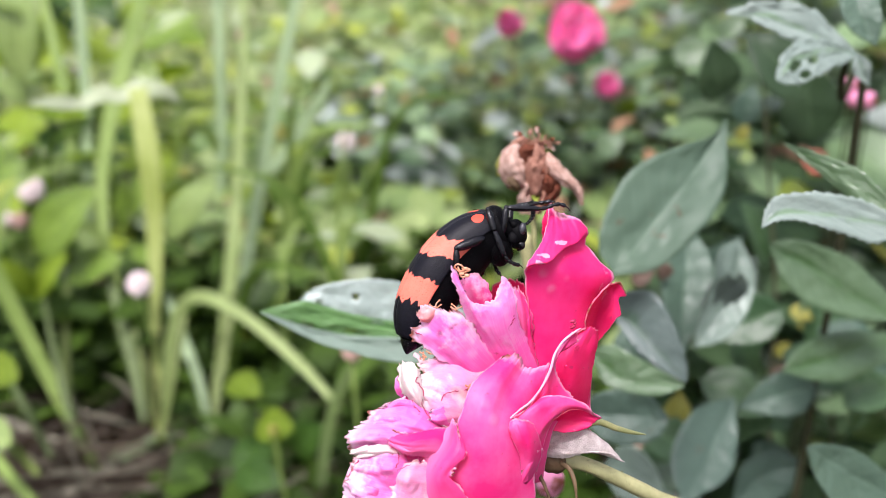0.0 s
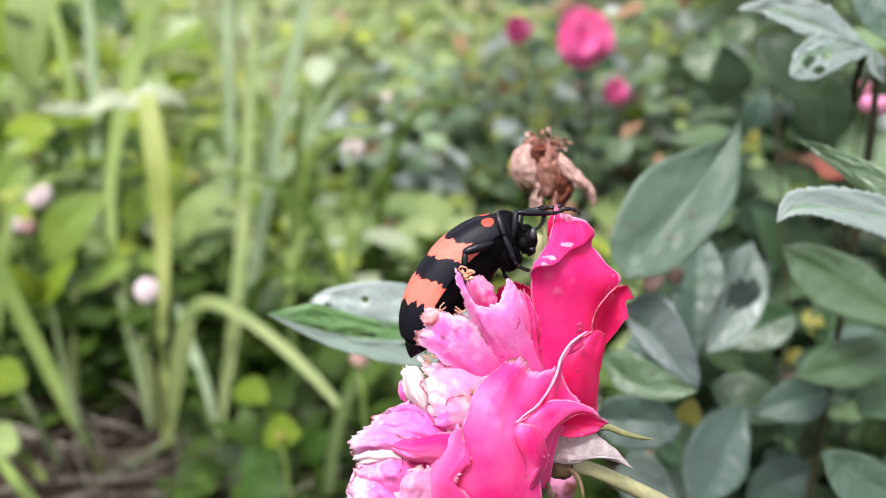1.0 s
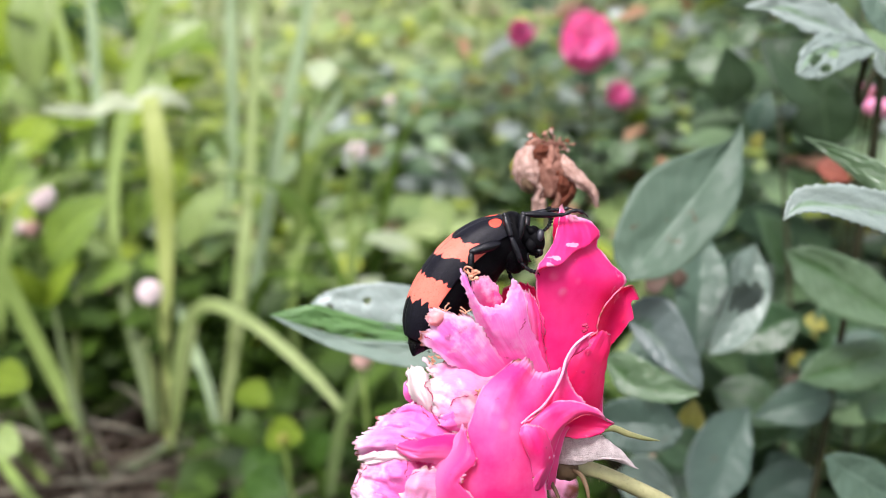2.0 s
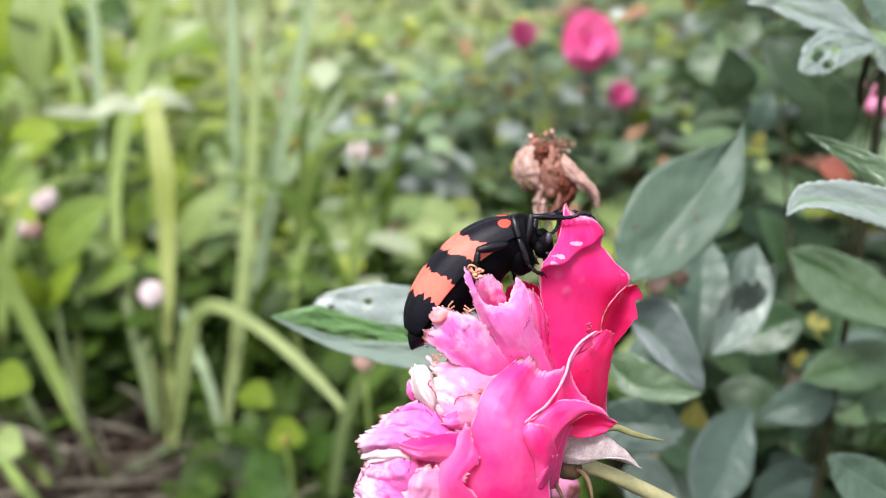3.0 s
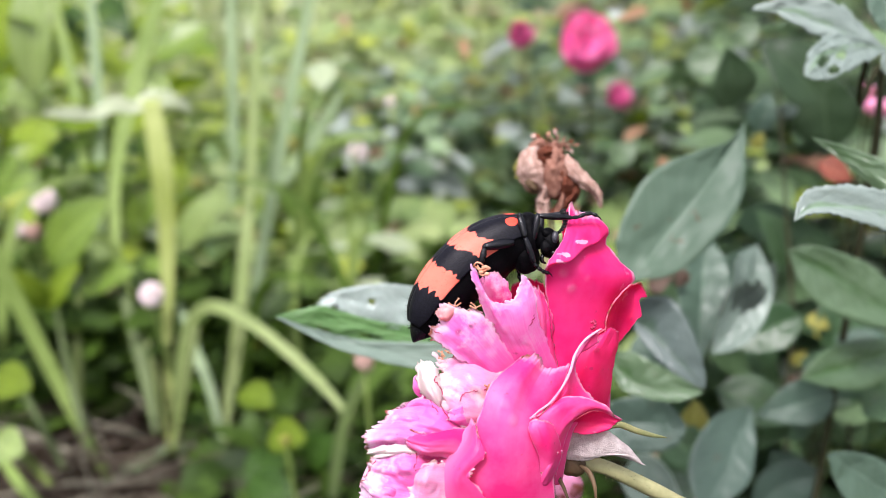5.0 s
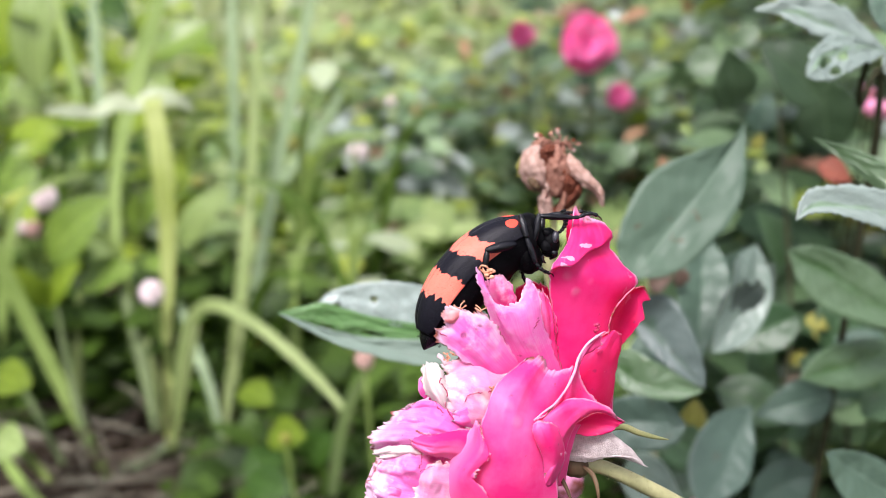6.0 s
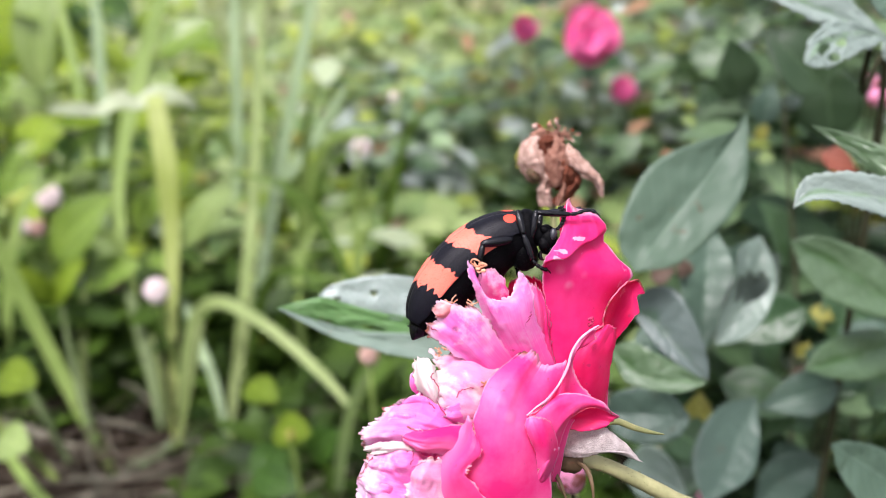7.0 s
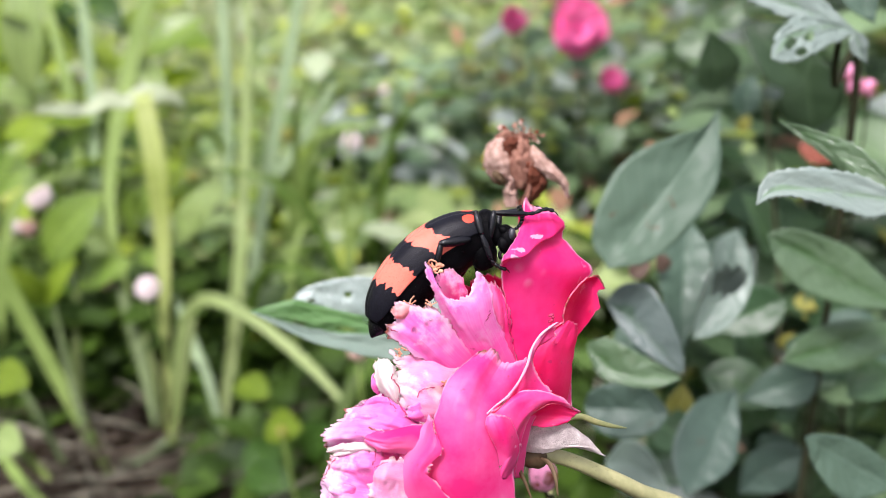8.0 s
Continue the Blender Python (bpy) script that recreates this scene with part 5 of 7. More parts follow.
def build_straw():
    rnd = random.Random(8)
    bm, pale = bmesh.new(), bmesh.new()
    for k in range(600):
        broad = k < 44
        x, y = rnd.uniform(-0.65, 0.12), rnd.uniform(0.42, 0.62)
        a, ln = rnd.gauss(0.3, 0.8), rnd.uniform(0.12, 0.30) if broad else rnd.uniform(0.04, 0.2)
        d = Vector((math.cos(a), math.sin(a), 0))
        p = Vector((x, y, rnd.uniform(0.0, 0.03)))
        q = p + d * ln + Vector((0, 0, rnd.uniform(-0.01, 0.03)))
        r = rnd.uniform(0.0016, 0.0028) if broad else rnd.uniform(0.0004, 0.0011)
        tube(pale if broad else bm, [p, p.lerp(q, 0.5) + Vector((0, 0, rnd.uniform(0, 0.02))), q], [r, r, 0.0004], 5, 6, 0.4)
    # long pale blades on top
    for pts in (((-0.306, 0.659, 0.012), (-0.261, 0.625, 0.020), (-0.225, 0.623, 0.012)),
                ((-0.277, 0.645, 0.018), (-0.249, 0.599, 0.026), (-0.230, 0.575, 0.018)),
                ((-0.255, 0.656, 0.024), (-0.225, 0.632, 0.032), (-0.203, 0.633, 0.024)),
                ((-0.245, 0.698, 0.030), (-0.223, 0.670, 0.038), (-0.210, 0.659, 0.030)),
                ((-0.196, 0.609, 0.012), (-0.172, 0.606, 0.020), (-0.147, 0.623, 0.012)),
                ((-0.265, 0.582, 0.018), (-0.210, 0.573, 0.026), (-0.164, 0.588, 0.018)),
                ((-0.174, 0.627, 0.024), (-0.154, 0.597, 0.032), (-0.138, 0.591, 0.024)),
                ((-0.141, 0.590, 0.030), (-0.118, 0.564, 0.038), (-0.096, 0.559, 0.030)),
                ((-0.327, 0.671, 0.012), (-0.298, 0.649, 0.020), (-0.275, 0.646, 0.012)),
                ((-0.254, 0.637, 0.018), (-0.232, 0.588, 0.026), (-0.224, 0.575, 0.018)),
                ((-0.203, 0.572, 0.024), (-0.175, 0.579, 0.032), (-0.168, 0.626, 0.024)),
                ((-0.129, 0.562, 0.030), (-0.109, 0.575, 0.038), (-0.091, 0.616, 0.030)),
                ((-0.309, 0.625, 0.012), (-0.273, 0.604, 0.020), (-0.245, 0.597, 0.012)),
                ((-0.120, 0.693, 0.018), (-0.102, 0.691, 0.026), (-0.081, 0.729, 0.018)),
                ((-0.277, 0.767, 0.024), (-0.234, 0.731, 0.032), (-0.208, 0.709, 0.024))):
        r = rnd.uniform(0.0020, 0.0038)
        tube(pale, [Vector(q) + Vector((0, 0, 0.007)) for q in pts], [r * 0.45, r * 0.6, r * 0.25], 6, 10, 0.4)
    tagged(finish(pale, "dead_grass", MAT["dead_blade"]), "pale dead grass blades lying on the soil", "dead grass", kind="stuff")
    tagged(finish(bm, "straw_litter", MAT["straw"]), "dry greyish straw lying on the soil", "straw", kind="stuff")


def build_grass():
    clump = tagged(new("grass_clump"), "tall light green grass with bending blades", "grass")
    for pts, widths, mat in (
            ([(-0.2360, 0.6386, -0.0090), (-0.2627, 0.6434, 0.0625), (-0.2839, 0.6450, 0.1253), (-0.2997, 0.6442, 0.1816), (-0.3123, 0.6460, 0.2451)], [0.010, 0.014, 0.015, 0.014, 0.004], "blade"),
            ([(-0.1992, 0.6636, 0.0013), (-0.1973, 0.6827, 0.0828), (-0.1951, 0.6983, 0.1548), (-0.1960, 0.7050, 0.2027), (-0.2039, 0.7219, 0.2491)], [0.006, 0.009, 0.017, 0.022, 0.018], "blade_yellow"),
            ([(-0.1622, 0.6797, -0.0132), (-0.1497, 0.7066, 0.0900), (-0.1422, 0.7365, 0.1723), (-0.1372, 0.7693, 0.2624), (-0.1342, 0.7950, 0.3329)], [0.012, 0.014, 0.013, 0.009, 0.004], "blade_soft"),
            ([(-0.1611, 0.7015, -0.0116), (-0.1403, 0.7460, 0.1105), (-0.1252, 0.7756, 0.1919), (-0.1035, 0.8126, 0.2937), (-0.0970, 0.8260, 0.3303)], [0.008, 0.012, 0.014, 0.012, 0.006], "blade_blue"),
            ([(-0.2526, 0.7525, 0.0699), (-0.2571, 0.7874, 0.1659), (-0.2415, 0.8147, 0.2409), (-0.2238, 0.8360, 0.2994), (-0.2127, 0.8497, 0.3369)], [0.010, 0.014, 0.018, 0.016, 0.008], "blade"),
            ([(-0.2849, 0.8020, 0.1184), (-0.2964, 0.8367, 0.2135), (-0.3093, 0.8587, 0.2740), (-0.3194, 0.8744, 0.3173)], [0.008, 0.011, 0.011, 0.006], "blade"),
            ([(-0.2780, 0.8020, 0.1184), (-0.2798, 0.8367, 0.2135), (-0.2835, 0.8587, 0.2740), (-0.2872, 0.8744, 0.3173)], [0.008, 0.012, 0.012, 0.006], "blade_blue"),
            ([(-0.1840, 0.6367, 0.0442), (-0.1776, 0.6423, 0.0889), (-0.1664, 0.6424, 0.1182), (-0.1472, 0.6351, 0.1275), (-0.1156, 0.6202, 0.1159), (-0.0813, 0.6012, 0.0928), (-0.0568, 0.5830, 0.0722)],
             [0.006, 0.009, 0.011, 0.012, 0.010, 0.009, 0.004], "blade_soft"),
            ([(-0.1350, 0.7525, 0.0699), (-0.1372, 0.7616, 0.0949), (-0.1216, 0.7674, 0.1108), (-0.0950, 0.7689, 0.1150), (-0.0773, 0.7661, 0.1074)], [0.006, 0.010, 0.012, 0.010, 0.004], "blade"),
            ([(-0.2485, 0.6559, -0.0200), (-0.2156, 0.6615, -0.0045), (-0.1868, 0.6650, 0.0051), (-0.1642, 0.6686, 0.0148)], [0.008, 0.012, 0.011, 0.005], "blade_blue"),
            ([(-0.1401, 0.8434, 0.1442), (-0.1163, 0.8548, 0.1756), (-0.0900, 0.8686, 0.2136), (-0.0829, 0.8727, 0.2248)], [0.008, 0.014, 0.010, 0.004], "blade_blue"),
            ([(-0.1853, 0.8681, 0.0952), (-0.1838, 0.8971, 0.1747), (-0.1853, 0.9243, 0.2496), (-0.1863, 0.9465, 0.3105)], [0.008, 0.012, 0.012, 0.008], "blade_blue"),
            ([(-0.0773, 0.5983, -0.0029), (-0.0678, 0.6151, 0.0434), (-0.0515, 0.6358, 0.0708), (-0.0249, 0.6500, 0.0808), (0.0062, 0.6540, 0.0918)], [0.008, 0.009, 0.008, 0.006, 0.003], "blade_dark"),
            ([(-0.1783, 0.7382, 0.2354), (-0.1899, 0.7314, 0.2459), (-0.2045, 0.7265, 0.2470), (-0.2158, 0.7199, 0.2435), (-0.2273, 0.7158, 0.2468), (-0.2394, 0.7084, 0.2413), (-0.2514, 0.6989, 0.2442), (-0.2668, 0.6890, 0.2464)], [0.004, 0.014, 0.018, 0.012, 0.017, 0.010, 0.014, 0.003], "blade_pale"),
            ([(-0.1772, 0.7075, 0.0047), (-0.1923, 0.7238, 0.0495), (-0.2096, 0.7401, 0.0942), (-0.2161, 0.7475, 0.1146)], [0.008, 0.011, 0.010, 0.005], "blade_blue"),
            ([(-0.2304, 0.7343, 0.0198), (-0.2437, 0.7525, 0.0699), (-0.2571, 0.7692, 0.1158)], [0.008, 0.014, 0.008], "blade"),
            ([(-0.2665, 0.5425, 0.0779), (-0.2449, 0.5184, 0.0699), (-0.2179, 0.4936, 0.0603)], [0.006, 0.010, 0.008], "blade"),
            ([(-0.2883, 0.7459, -0.0065), (-0.2997, 0.7646, 0.0448), (-0.2974, 0.7833, 0.0960)], [0.006, 0.009, 0.005], "blade"),
            ([(-0.3136, 0.7045, -0.0035), (-0.3309, 0.7149, 0.0250), (-0.3482, 0.7223, 0.0454)], [0.006, 0.009, 0.005], "blade"),
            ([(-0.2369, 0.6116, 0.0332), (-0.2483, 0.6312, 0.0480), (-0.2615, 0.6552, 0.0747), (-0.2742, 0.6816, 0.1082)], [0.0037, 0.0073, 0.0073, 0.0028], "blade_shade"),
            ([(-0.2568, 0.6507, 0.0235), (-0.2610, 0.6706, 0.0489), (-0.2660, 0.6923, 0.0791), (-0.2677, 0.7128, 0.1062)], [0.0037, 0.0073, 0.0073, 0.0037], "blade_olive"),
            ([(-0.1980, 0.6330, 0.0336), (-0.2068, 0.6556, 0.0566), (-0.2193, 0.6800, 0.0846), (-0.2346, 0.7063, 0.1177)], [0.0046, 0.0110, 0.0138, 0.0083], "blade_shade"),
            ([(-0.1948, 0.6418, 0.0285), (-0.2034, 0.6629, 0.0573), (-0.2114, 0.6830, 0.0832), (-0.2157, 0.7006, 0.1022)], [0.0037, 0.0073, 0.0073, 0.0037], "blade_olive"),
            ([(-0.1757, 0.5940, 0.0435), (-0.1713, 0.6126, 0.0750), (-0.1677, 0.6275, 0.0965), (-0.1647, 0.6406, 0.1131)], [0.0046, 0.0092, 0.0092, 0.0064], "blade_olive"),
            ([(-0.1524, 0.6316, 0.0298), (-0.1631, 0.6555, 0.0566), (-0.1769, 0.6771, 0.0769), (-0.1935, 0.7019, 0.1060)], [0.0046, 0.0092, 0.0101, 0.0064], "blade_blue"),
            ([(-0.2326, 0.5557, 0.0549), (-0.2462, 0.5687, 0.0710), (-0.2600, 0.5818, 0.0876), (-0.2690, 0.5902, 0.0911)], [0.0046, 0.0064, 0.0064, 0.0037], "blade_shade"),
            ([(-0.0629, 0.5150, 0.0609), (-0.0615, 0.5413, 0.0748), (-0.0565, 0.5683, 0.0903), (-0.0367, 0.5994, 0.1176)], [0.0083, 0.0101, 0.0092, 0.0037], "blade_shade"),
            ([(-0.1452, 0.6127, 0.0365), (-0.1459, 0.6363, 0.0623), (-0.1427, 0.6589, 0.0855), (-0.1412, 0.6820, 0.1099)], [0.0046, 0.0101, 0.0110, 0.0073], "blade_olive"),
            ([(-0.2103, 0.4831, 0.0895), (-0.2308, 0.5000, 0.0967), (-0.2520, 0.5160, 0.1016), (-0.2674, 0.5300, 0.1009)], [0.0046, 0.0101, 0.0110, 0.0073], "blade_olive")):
        blade(pts, [w * 0.72 for w in widths], mat, parent=clump)
    rnd = random.Random(52)
    for k in range(64):
        base = Vector((rnd.uniform(-0.46, -0.04), rnd.uniform(0.70, 0.95), 0.0))
        ht, lx, ly = rnd.uniform(0.08, 0.24), rnd.gauss(0, 0.04), rnd.gauss(0.0, 0.03)
        w = rnd.uniform(0.004, 0.009)
        pts = [base, base + Vector((lx * 0.2, ly * 0.2, ht * 0.5)), base + Vector((lx * 0.6, ly * 0.6, ht * 0.9)), base + Vector((lx * 1.4, ly * 1.4, ht))]
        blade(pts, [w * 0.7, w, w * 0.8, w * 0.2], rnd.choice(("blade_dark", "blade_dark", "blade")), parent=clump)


def build_left_weeds():
    weed = tagged(new("broadleaf_weed"), "bright lime green broad-leaved weed with pinkish white flower heads", "weed")
    big = (((-0.3883, 0.9205, 0.2085), (-0.3776, 0.9420, 0.3260), 0.0401, "lime_leaf"),
           ((-0.3387, 0.8626, 0.2252), (-0.3307, 0.8782, 0.3266), 0.0386, "weed_pale"),
           ((-0.3475, 0.9794, 0.2828), (-0.3221, 0.9454, 0.2479), 0.0284, "weed_dark"),
           ((-0.3143, 0.9811, 0.2876), (-0.2813, 0.9498, 0.2603), 0.0308, "weed_dark"),
           ((-0.3348, 0.7925, 0.2081), (-0.2889, 0.7714, 0.2087), 0.0249, "lime_leaf"),
           ((-0.3273, 0.8389, 0.2184), (-0.3466, 0.8223, 0.2312), 0.0241, "weed_pale"),
           ((-0.3602, 0.7977, 0.1637), (-0.3130, 0.7802, 0.1742), 0.0408, "weed_mid"),
           ((-0.3192, 0.8168, 0.1579), (-0.2802, 0.7994, 0.1686), 0.0241, "weed_pale"),
           ((-0.2846, 0.7062, 0.1319), (-0.2355, 0.7032, 0.1823), 0.0380, "weed_mid"),
           ((-0.2828, 0.6908, 0.1043), (-0.3005, 0.6815, 0.1371), 0.0203, "lime_leaf"),
           ((-0.2836, 0.6904, 0.1032), (-0.2530, 0.6828, 0.1408), 0.0203, "lime_leaf"),
           ((-0.2677, 0.7139, 0.1093), (-0.2202, 0.7000, 0.1298), 0.0284, "weed_mid"),
           ((-0.3297, 0.7739, 0.1569), (-0.3088, 0.7489, 0.1468), 0.0219, "lime_leaf"),
           ((-0.2632, 0.5476, 0.1201), (-0.2323, 0.5276, 0.1239), 0.0247, "weed_olive"),
           ((-0.2467, 0.4992, 0.1043), (-0.2214, 0.4800, 0.1101), 0.0244, "weed_pale"),
           ((-0.2135, 0.7992, 0.1101), (-0.1693, 0.7949, 0.1570), 0.0345, "weed_pale"),
           ((-0.2590, 0.8214, 0.1122), (-0.2290, 0.8166, 0.1577), 0.0300, "weed_mid"),
           ((-0.1172, 0.5452, 0.1143), (-0.0962, 0.5238, 0.1140), 0.0194, "weed_olive"),
           ((-0.0951, 0.5053, 0.1072), (-0.0725, 0.4867, 0.1146), 0.0204, "weed_olive"),
           ((-0.3467, 0.9172, 0.1705), (-0.3096, 0.8840, 0.1379), 0.0347, "weed_dark"),
           ((-0.2908, 0.9171, 0.1704), (-0.2697, 0.8873, 0.1471), 0.0290, "weed_dark"),
           ((-0.2792, 0.9896, 0.2236), (-0.2527, 0.9570, 0.1926), 0.0244, "weed_pale"),
           ((-0.1000, 0.5502, 0.0696), (-0.1134, 0.5260, 0.0615), 0.0232, "weed_dark"),
           ((-0.0856, 0.5652, 0.0525), (-0.0659, 0.5536, 0.0792), 0.0239, "weed_dark"),
           ((-0.1212, 0.9531, 0.0656), (-0.0651, 0.9469, 0.1073), 0.0498, "weed_mid"),
           ((-0.0974, 0.9305, 0.0621), (-0.0613, 0.9134, 0.0738), 0.0366, "weed_pale"),
           ((-0.1558, 1.0082, 0.0706), (-0.1134, 0.9987, 0.1032), 0.0392, "weed_pale"),
           ((-0.0501, 0.9529, 0.0654), (-0.0115, 0.9468, 0.1072), 0.0436, "bush_leaf"),
           ((-0.1134, 0.5271, 0.0646), (-0.0842, 0.5062, 0.0660), 0.0224, "weed_dark"),
           ((-0.2254, 0.7399, 0.1226), (-0.2052, 0.7169, 0.1178), 0.0146, "weed_mid"))
    rnd = random.Random(77)
    more = []
    for k in range(30):
        a = Vector((rnd.uniform(-0.46, -0.22), rnd.uniform(0.88, 1.02), rnd.uniform(0.05, 0.26)))
        d = Vector((rnd.uniform(-1, 1), rnd.uniform(-0.8, 0.2), rnd.uniform(-0.3, 0.5))).normalized()
        ln = rnd.uniform(0.035, 0.058)
        more.append((a, a + d * ln, ln * rnd.uniform(0.6, 0.8), rnd.choice(("lime_leaf", "weed_mid", "weed_dark", "weed_mid"))))
    for k, (a, b, w, tone) in enumerate(big + tuple(more)):
        near_leaf("leaf", weed, tone, a, b, w, facing=(0.2 * (k % 3 - 1), -0.7, 0.7), fold=0.15, seed=k * 3.1, droop=0.10, sharp=0.62, widest=0.5)
    rnd = random.Random(21)
    spots = []
    for k in range(560):
        x, y = rnd.uniform(-0.85, -0.08), rnd.uniform(0.8, 1.25)
        if ((x + 0.45) / 0.36) ** 2 + ((y - 1.0) / 0.26) ** 2 > 1.0 + 0.4 * noise.noise(Vector((x * 8, y * 8, 2))):
            continue
        z = rnd.uniform(0.03, 0.30) if x < -0.25 else rnd.uniform(0.02, 0.14)
        a = rnd.uniform(0, 6.28)
        spots.append(((x, y, z), Vector((math.cos(a), math.sin(a), rnd.uniform(-0.3, 0.5))).normalized(), rnd.uniform(0.03, 0.06), rnd.uniform(0.018, 0.036)))
    leaf_mass("small_leaves", "lime_leaf", spots, rnd, weed)
    # low leaves, darkened by colour where the weeds shade the ground
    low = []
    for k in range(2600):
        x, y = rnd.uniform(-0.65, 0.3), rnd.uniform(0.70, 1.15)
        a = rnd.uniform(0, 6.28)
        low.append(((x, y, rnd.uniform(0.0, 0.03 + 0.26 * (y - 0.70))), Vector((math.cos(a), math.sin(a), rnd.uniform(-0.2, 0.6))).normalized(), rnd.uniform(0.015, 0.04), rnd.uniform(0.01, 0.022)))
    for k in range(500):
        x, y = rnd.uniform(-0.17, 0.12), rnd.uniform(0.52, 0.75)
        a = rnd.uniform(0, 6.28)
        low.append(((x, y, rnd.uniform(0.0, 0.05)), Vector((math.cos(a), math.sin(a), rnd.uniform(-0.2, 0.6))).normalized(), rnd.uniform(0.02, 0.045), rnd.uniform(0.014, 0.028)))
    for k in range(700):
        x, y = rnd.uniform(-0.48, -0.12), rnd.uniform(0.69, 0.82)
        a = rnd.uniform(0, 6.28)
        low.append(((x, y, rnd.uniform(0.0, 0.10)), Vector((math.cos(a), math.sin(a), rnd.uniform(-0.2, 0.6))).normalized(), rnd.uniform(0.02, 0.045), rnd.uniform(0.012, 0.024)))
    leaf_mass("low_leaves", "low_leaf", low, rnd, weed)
    for p, r, *hue in (((-0.2976, 0.7456, 0.1671), 0.0101), ((-0.2005, 0.6659, 0.1241), 0.0090), ((-0.0683, 0.8256, 0.1833), 0.0083), ((-0.3163, 0.7383, 0.1469), 0.0055), ((-0.3057, 0.7377, 0.1453), 0.0065, "dry"),
                       ((-0.3504, 0.8962, 0.2297), 0.0058), ((-0.3026, 0.8956, 0.2283), 0.0050), ((-0.2979, 0.8789, 0.1825), 0.0040), ((-0.3293, 0.8234, 0.1761), 0.0050, "dry"), ((-0.2480, 0.7231, 0.1055), 0.0055, "dry"),
                       ((-0.0837, 0.4867, 0.1146), 0.0030, "yellow"), ((-0.2066, 0.8462, 0.1513), 0.0050, "yellow"), ((-0.0493, 0.9879, 0.1908), 0.0050), ((-0.0374, 0.4513, 0.1784), 0.0049, "dry"), ((-0.1327, 0.8963, 0.1726), 0.0070, "yellow"), ((-0.1712, 0.9556, 0.2474), 0.0050, "dry")):
        head = tagged(new("flower_head"), {"dry": "faded brownish pink flower head in the weeds", "yellow": "small yellow flower head in the weeds"}.get(hue[0] if hue else "", "small round pinkish white flower head in the weeds"), "flower", "flower heads")
        head.location = p
        bm = bmesh.new()
        for k in range(46):
            h = 1 - 2 * (k + 0.5) / 46
            a = k * 2.4
            d = Vector((math.cos(a) * math.sqrt(1 - h * h), math.sin(a) * math.sqrt(1 - h * h), h))
            blob(bm, d * r * 0.72, (d * r * 0.34, d.orthogonal().normalized() * r * 0.2, d.cross(d.orthogonal()).normalized() * r * 0.2), 6)
        part("bloom", bm, MAT[{"dry": "withered_pale", "yellow": "yellow_leaf"}.get(hue[0] if hue else "", "flower_white")], head)
        part("stalk", tube(bmesh.new(), [(0, 0, -r * 0.5), (0.004, 0.01, -p[2] * 0.5), (0.01, 0.02, -p[2])], [0.0012, 0.0013, 0.0015], 6, 8), MAT["blade"], head)


def build_ground_cover():
    rnd = random.Random(31)
    spots = []
    while len(spots) < 34000:
        r, a = 0.3 + 5.5 * rnd.random() ** 1.15, rnd.gauss(1.57, 1.0)
        if len(spots) % 6 == 0:
            a = rnd.uniform(0, 6.28)
        x, y = r * math.cos(a), 0.35 + r * math.sin(a)
        bare = ((x + 0.25) / 0.5) ** 2 + ((y - 0.5) / 0.28) ** 2 < 1.0 or math.hypot(x, y) < 0.4
        under_bush = ((x - 0.5) / 0.6) ** 2 + ((y - 0.95) / 0.6) ** 2 < 1.0
        if bare or under_bush and rnd.random() < 0.8:
            continue
        if noise.noise(Vector((x * 1.7, y * 1.7, 4.0))) < -0.35 and y < 0.8:
            continue
        hump = 0.10 + 0.06 * noise.noise(Vector((x * 4, y * 4, 1.0))) + 0.03 * max(0.0, y)
        z = max(0.02, hump) * rnd.random() ** 0.6
        a = rnd.uniform(0, 6.28)
        ln = rnd.uniform(0.022, 0.05) * (1.0 + 0.8 * rnd.random() ** 3)
        spots.append(((x, y, z), Vector((math.cos(a), math.sin(a), rnd.uniform(-0.3, 0.6))).normalized(), ln, ln * rnd.uniform(0.5, 0.75)))
    ob = leaf_mass("ground_cover", "cover_leaf", spots, rnd, tilt=0.3, lean=-0.05)
    tagged(ob, "dense light green leafy ground cover", "ground cover")
    bm = bmesh.new()
    for k in range(800):
        x, y = rnd.gauss(-0.26, 0.24), rnd.uniform(1.0, 2.3)
        if noise.noise(Vector((x * 3.0, y * 2.0, 9.0))) < -0.05:
            continue
        base = Vector((x, y, rnd.uniform(0.0, 0.05)))
        ht, lx, ly = rnd.uniform(0.10, 0.26), rnd.gauss(0, 0.06), rnd.gauss(0, 0.06)
        w = rnd.uniform(0.003, 0.007)
        at = curve([base, base + Vector((lx * 0.3, ly * 0.3, ht * 0.6)), base + Vector((lx, ly, ht * 0.95)), base + Vector((lx * 1.9, ly * 1.9, ht * 0.9))])
        side = Vector((rnd.gauss(1, 0.2), rnd.gauss(0, 0.4), 0)).normalized()
        sheet(bm, [[at(t) + side * w * q * (1 - t) ** 0.5 - Vector((0, 0, 0.2 * w * (1 - q * q))) for q in (-0.5, 0.0, 0.5)] for t in (0.0, 0.25, 0.5, 0.7, 0.85, 0.999)])
    tagged(finish(bm, "meadow_grass", MAT["blade_hay"]), "pale yellow-green grass tufts among the ground cover", "grass", kind="stuff")


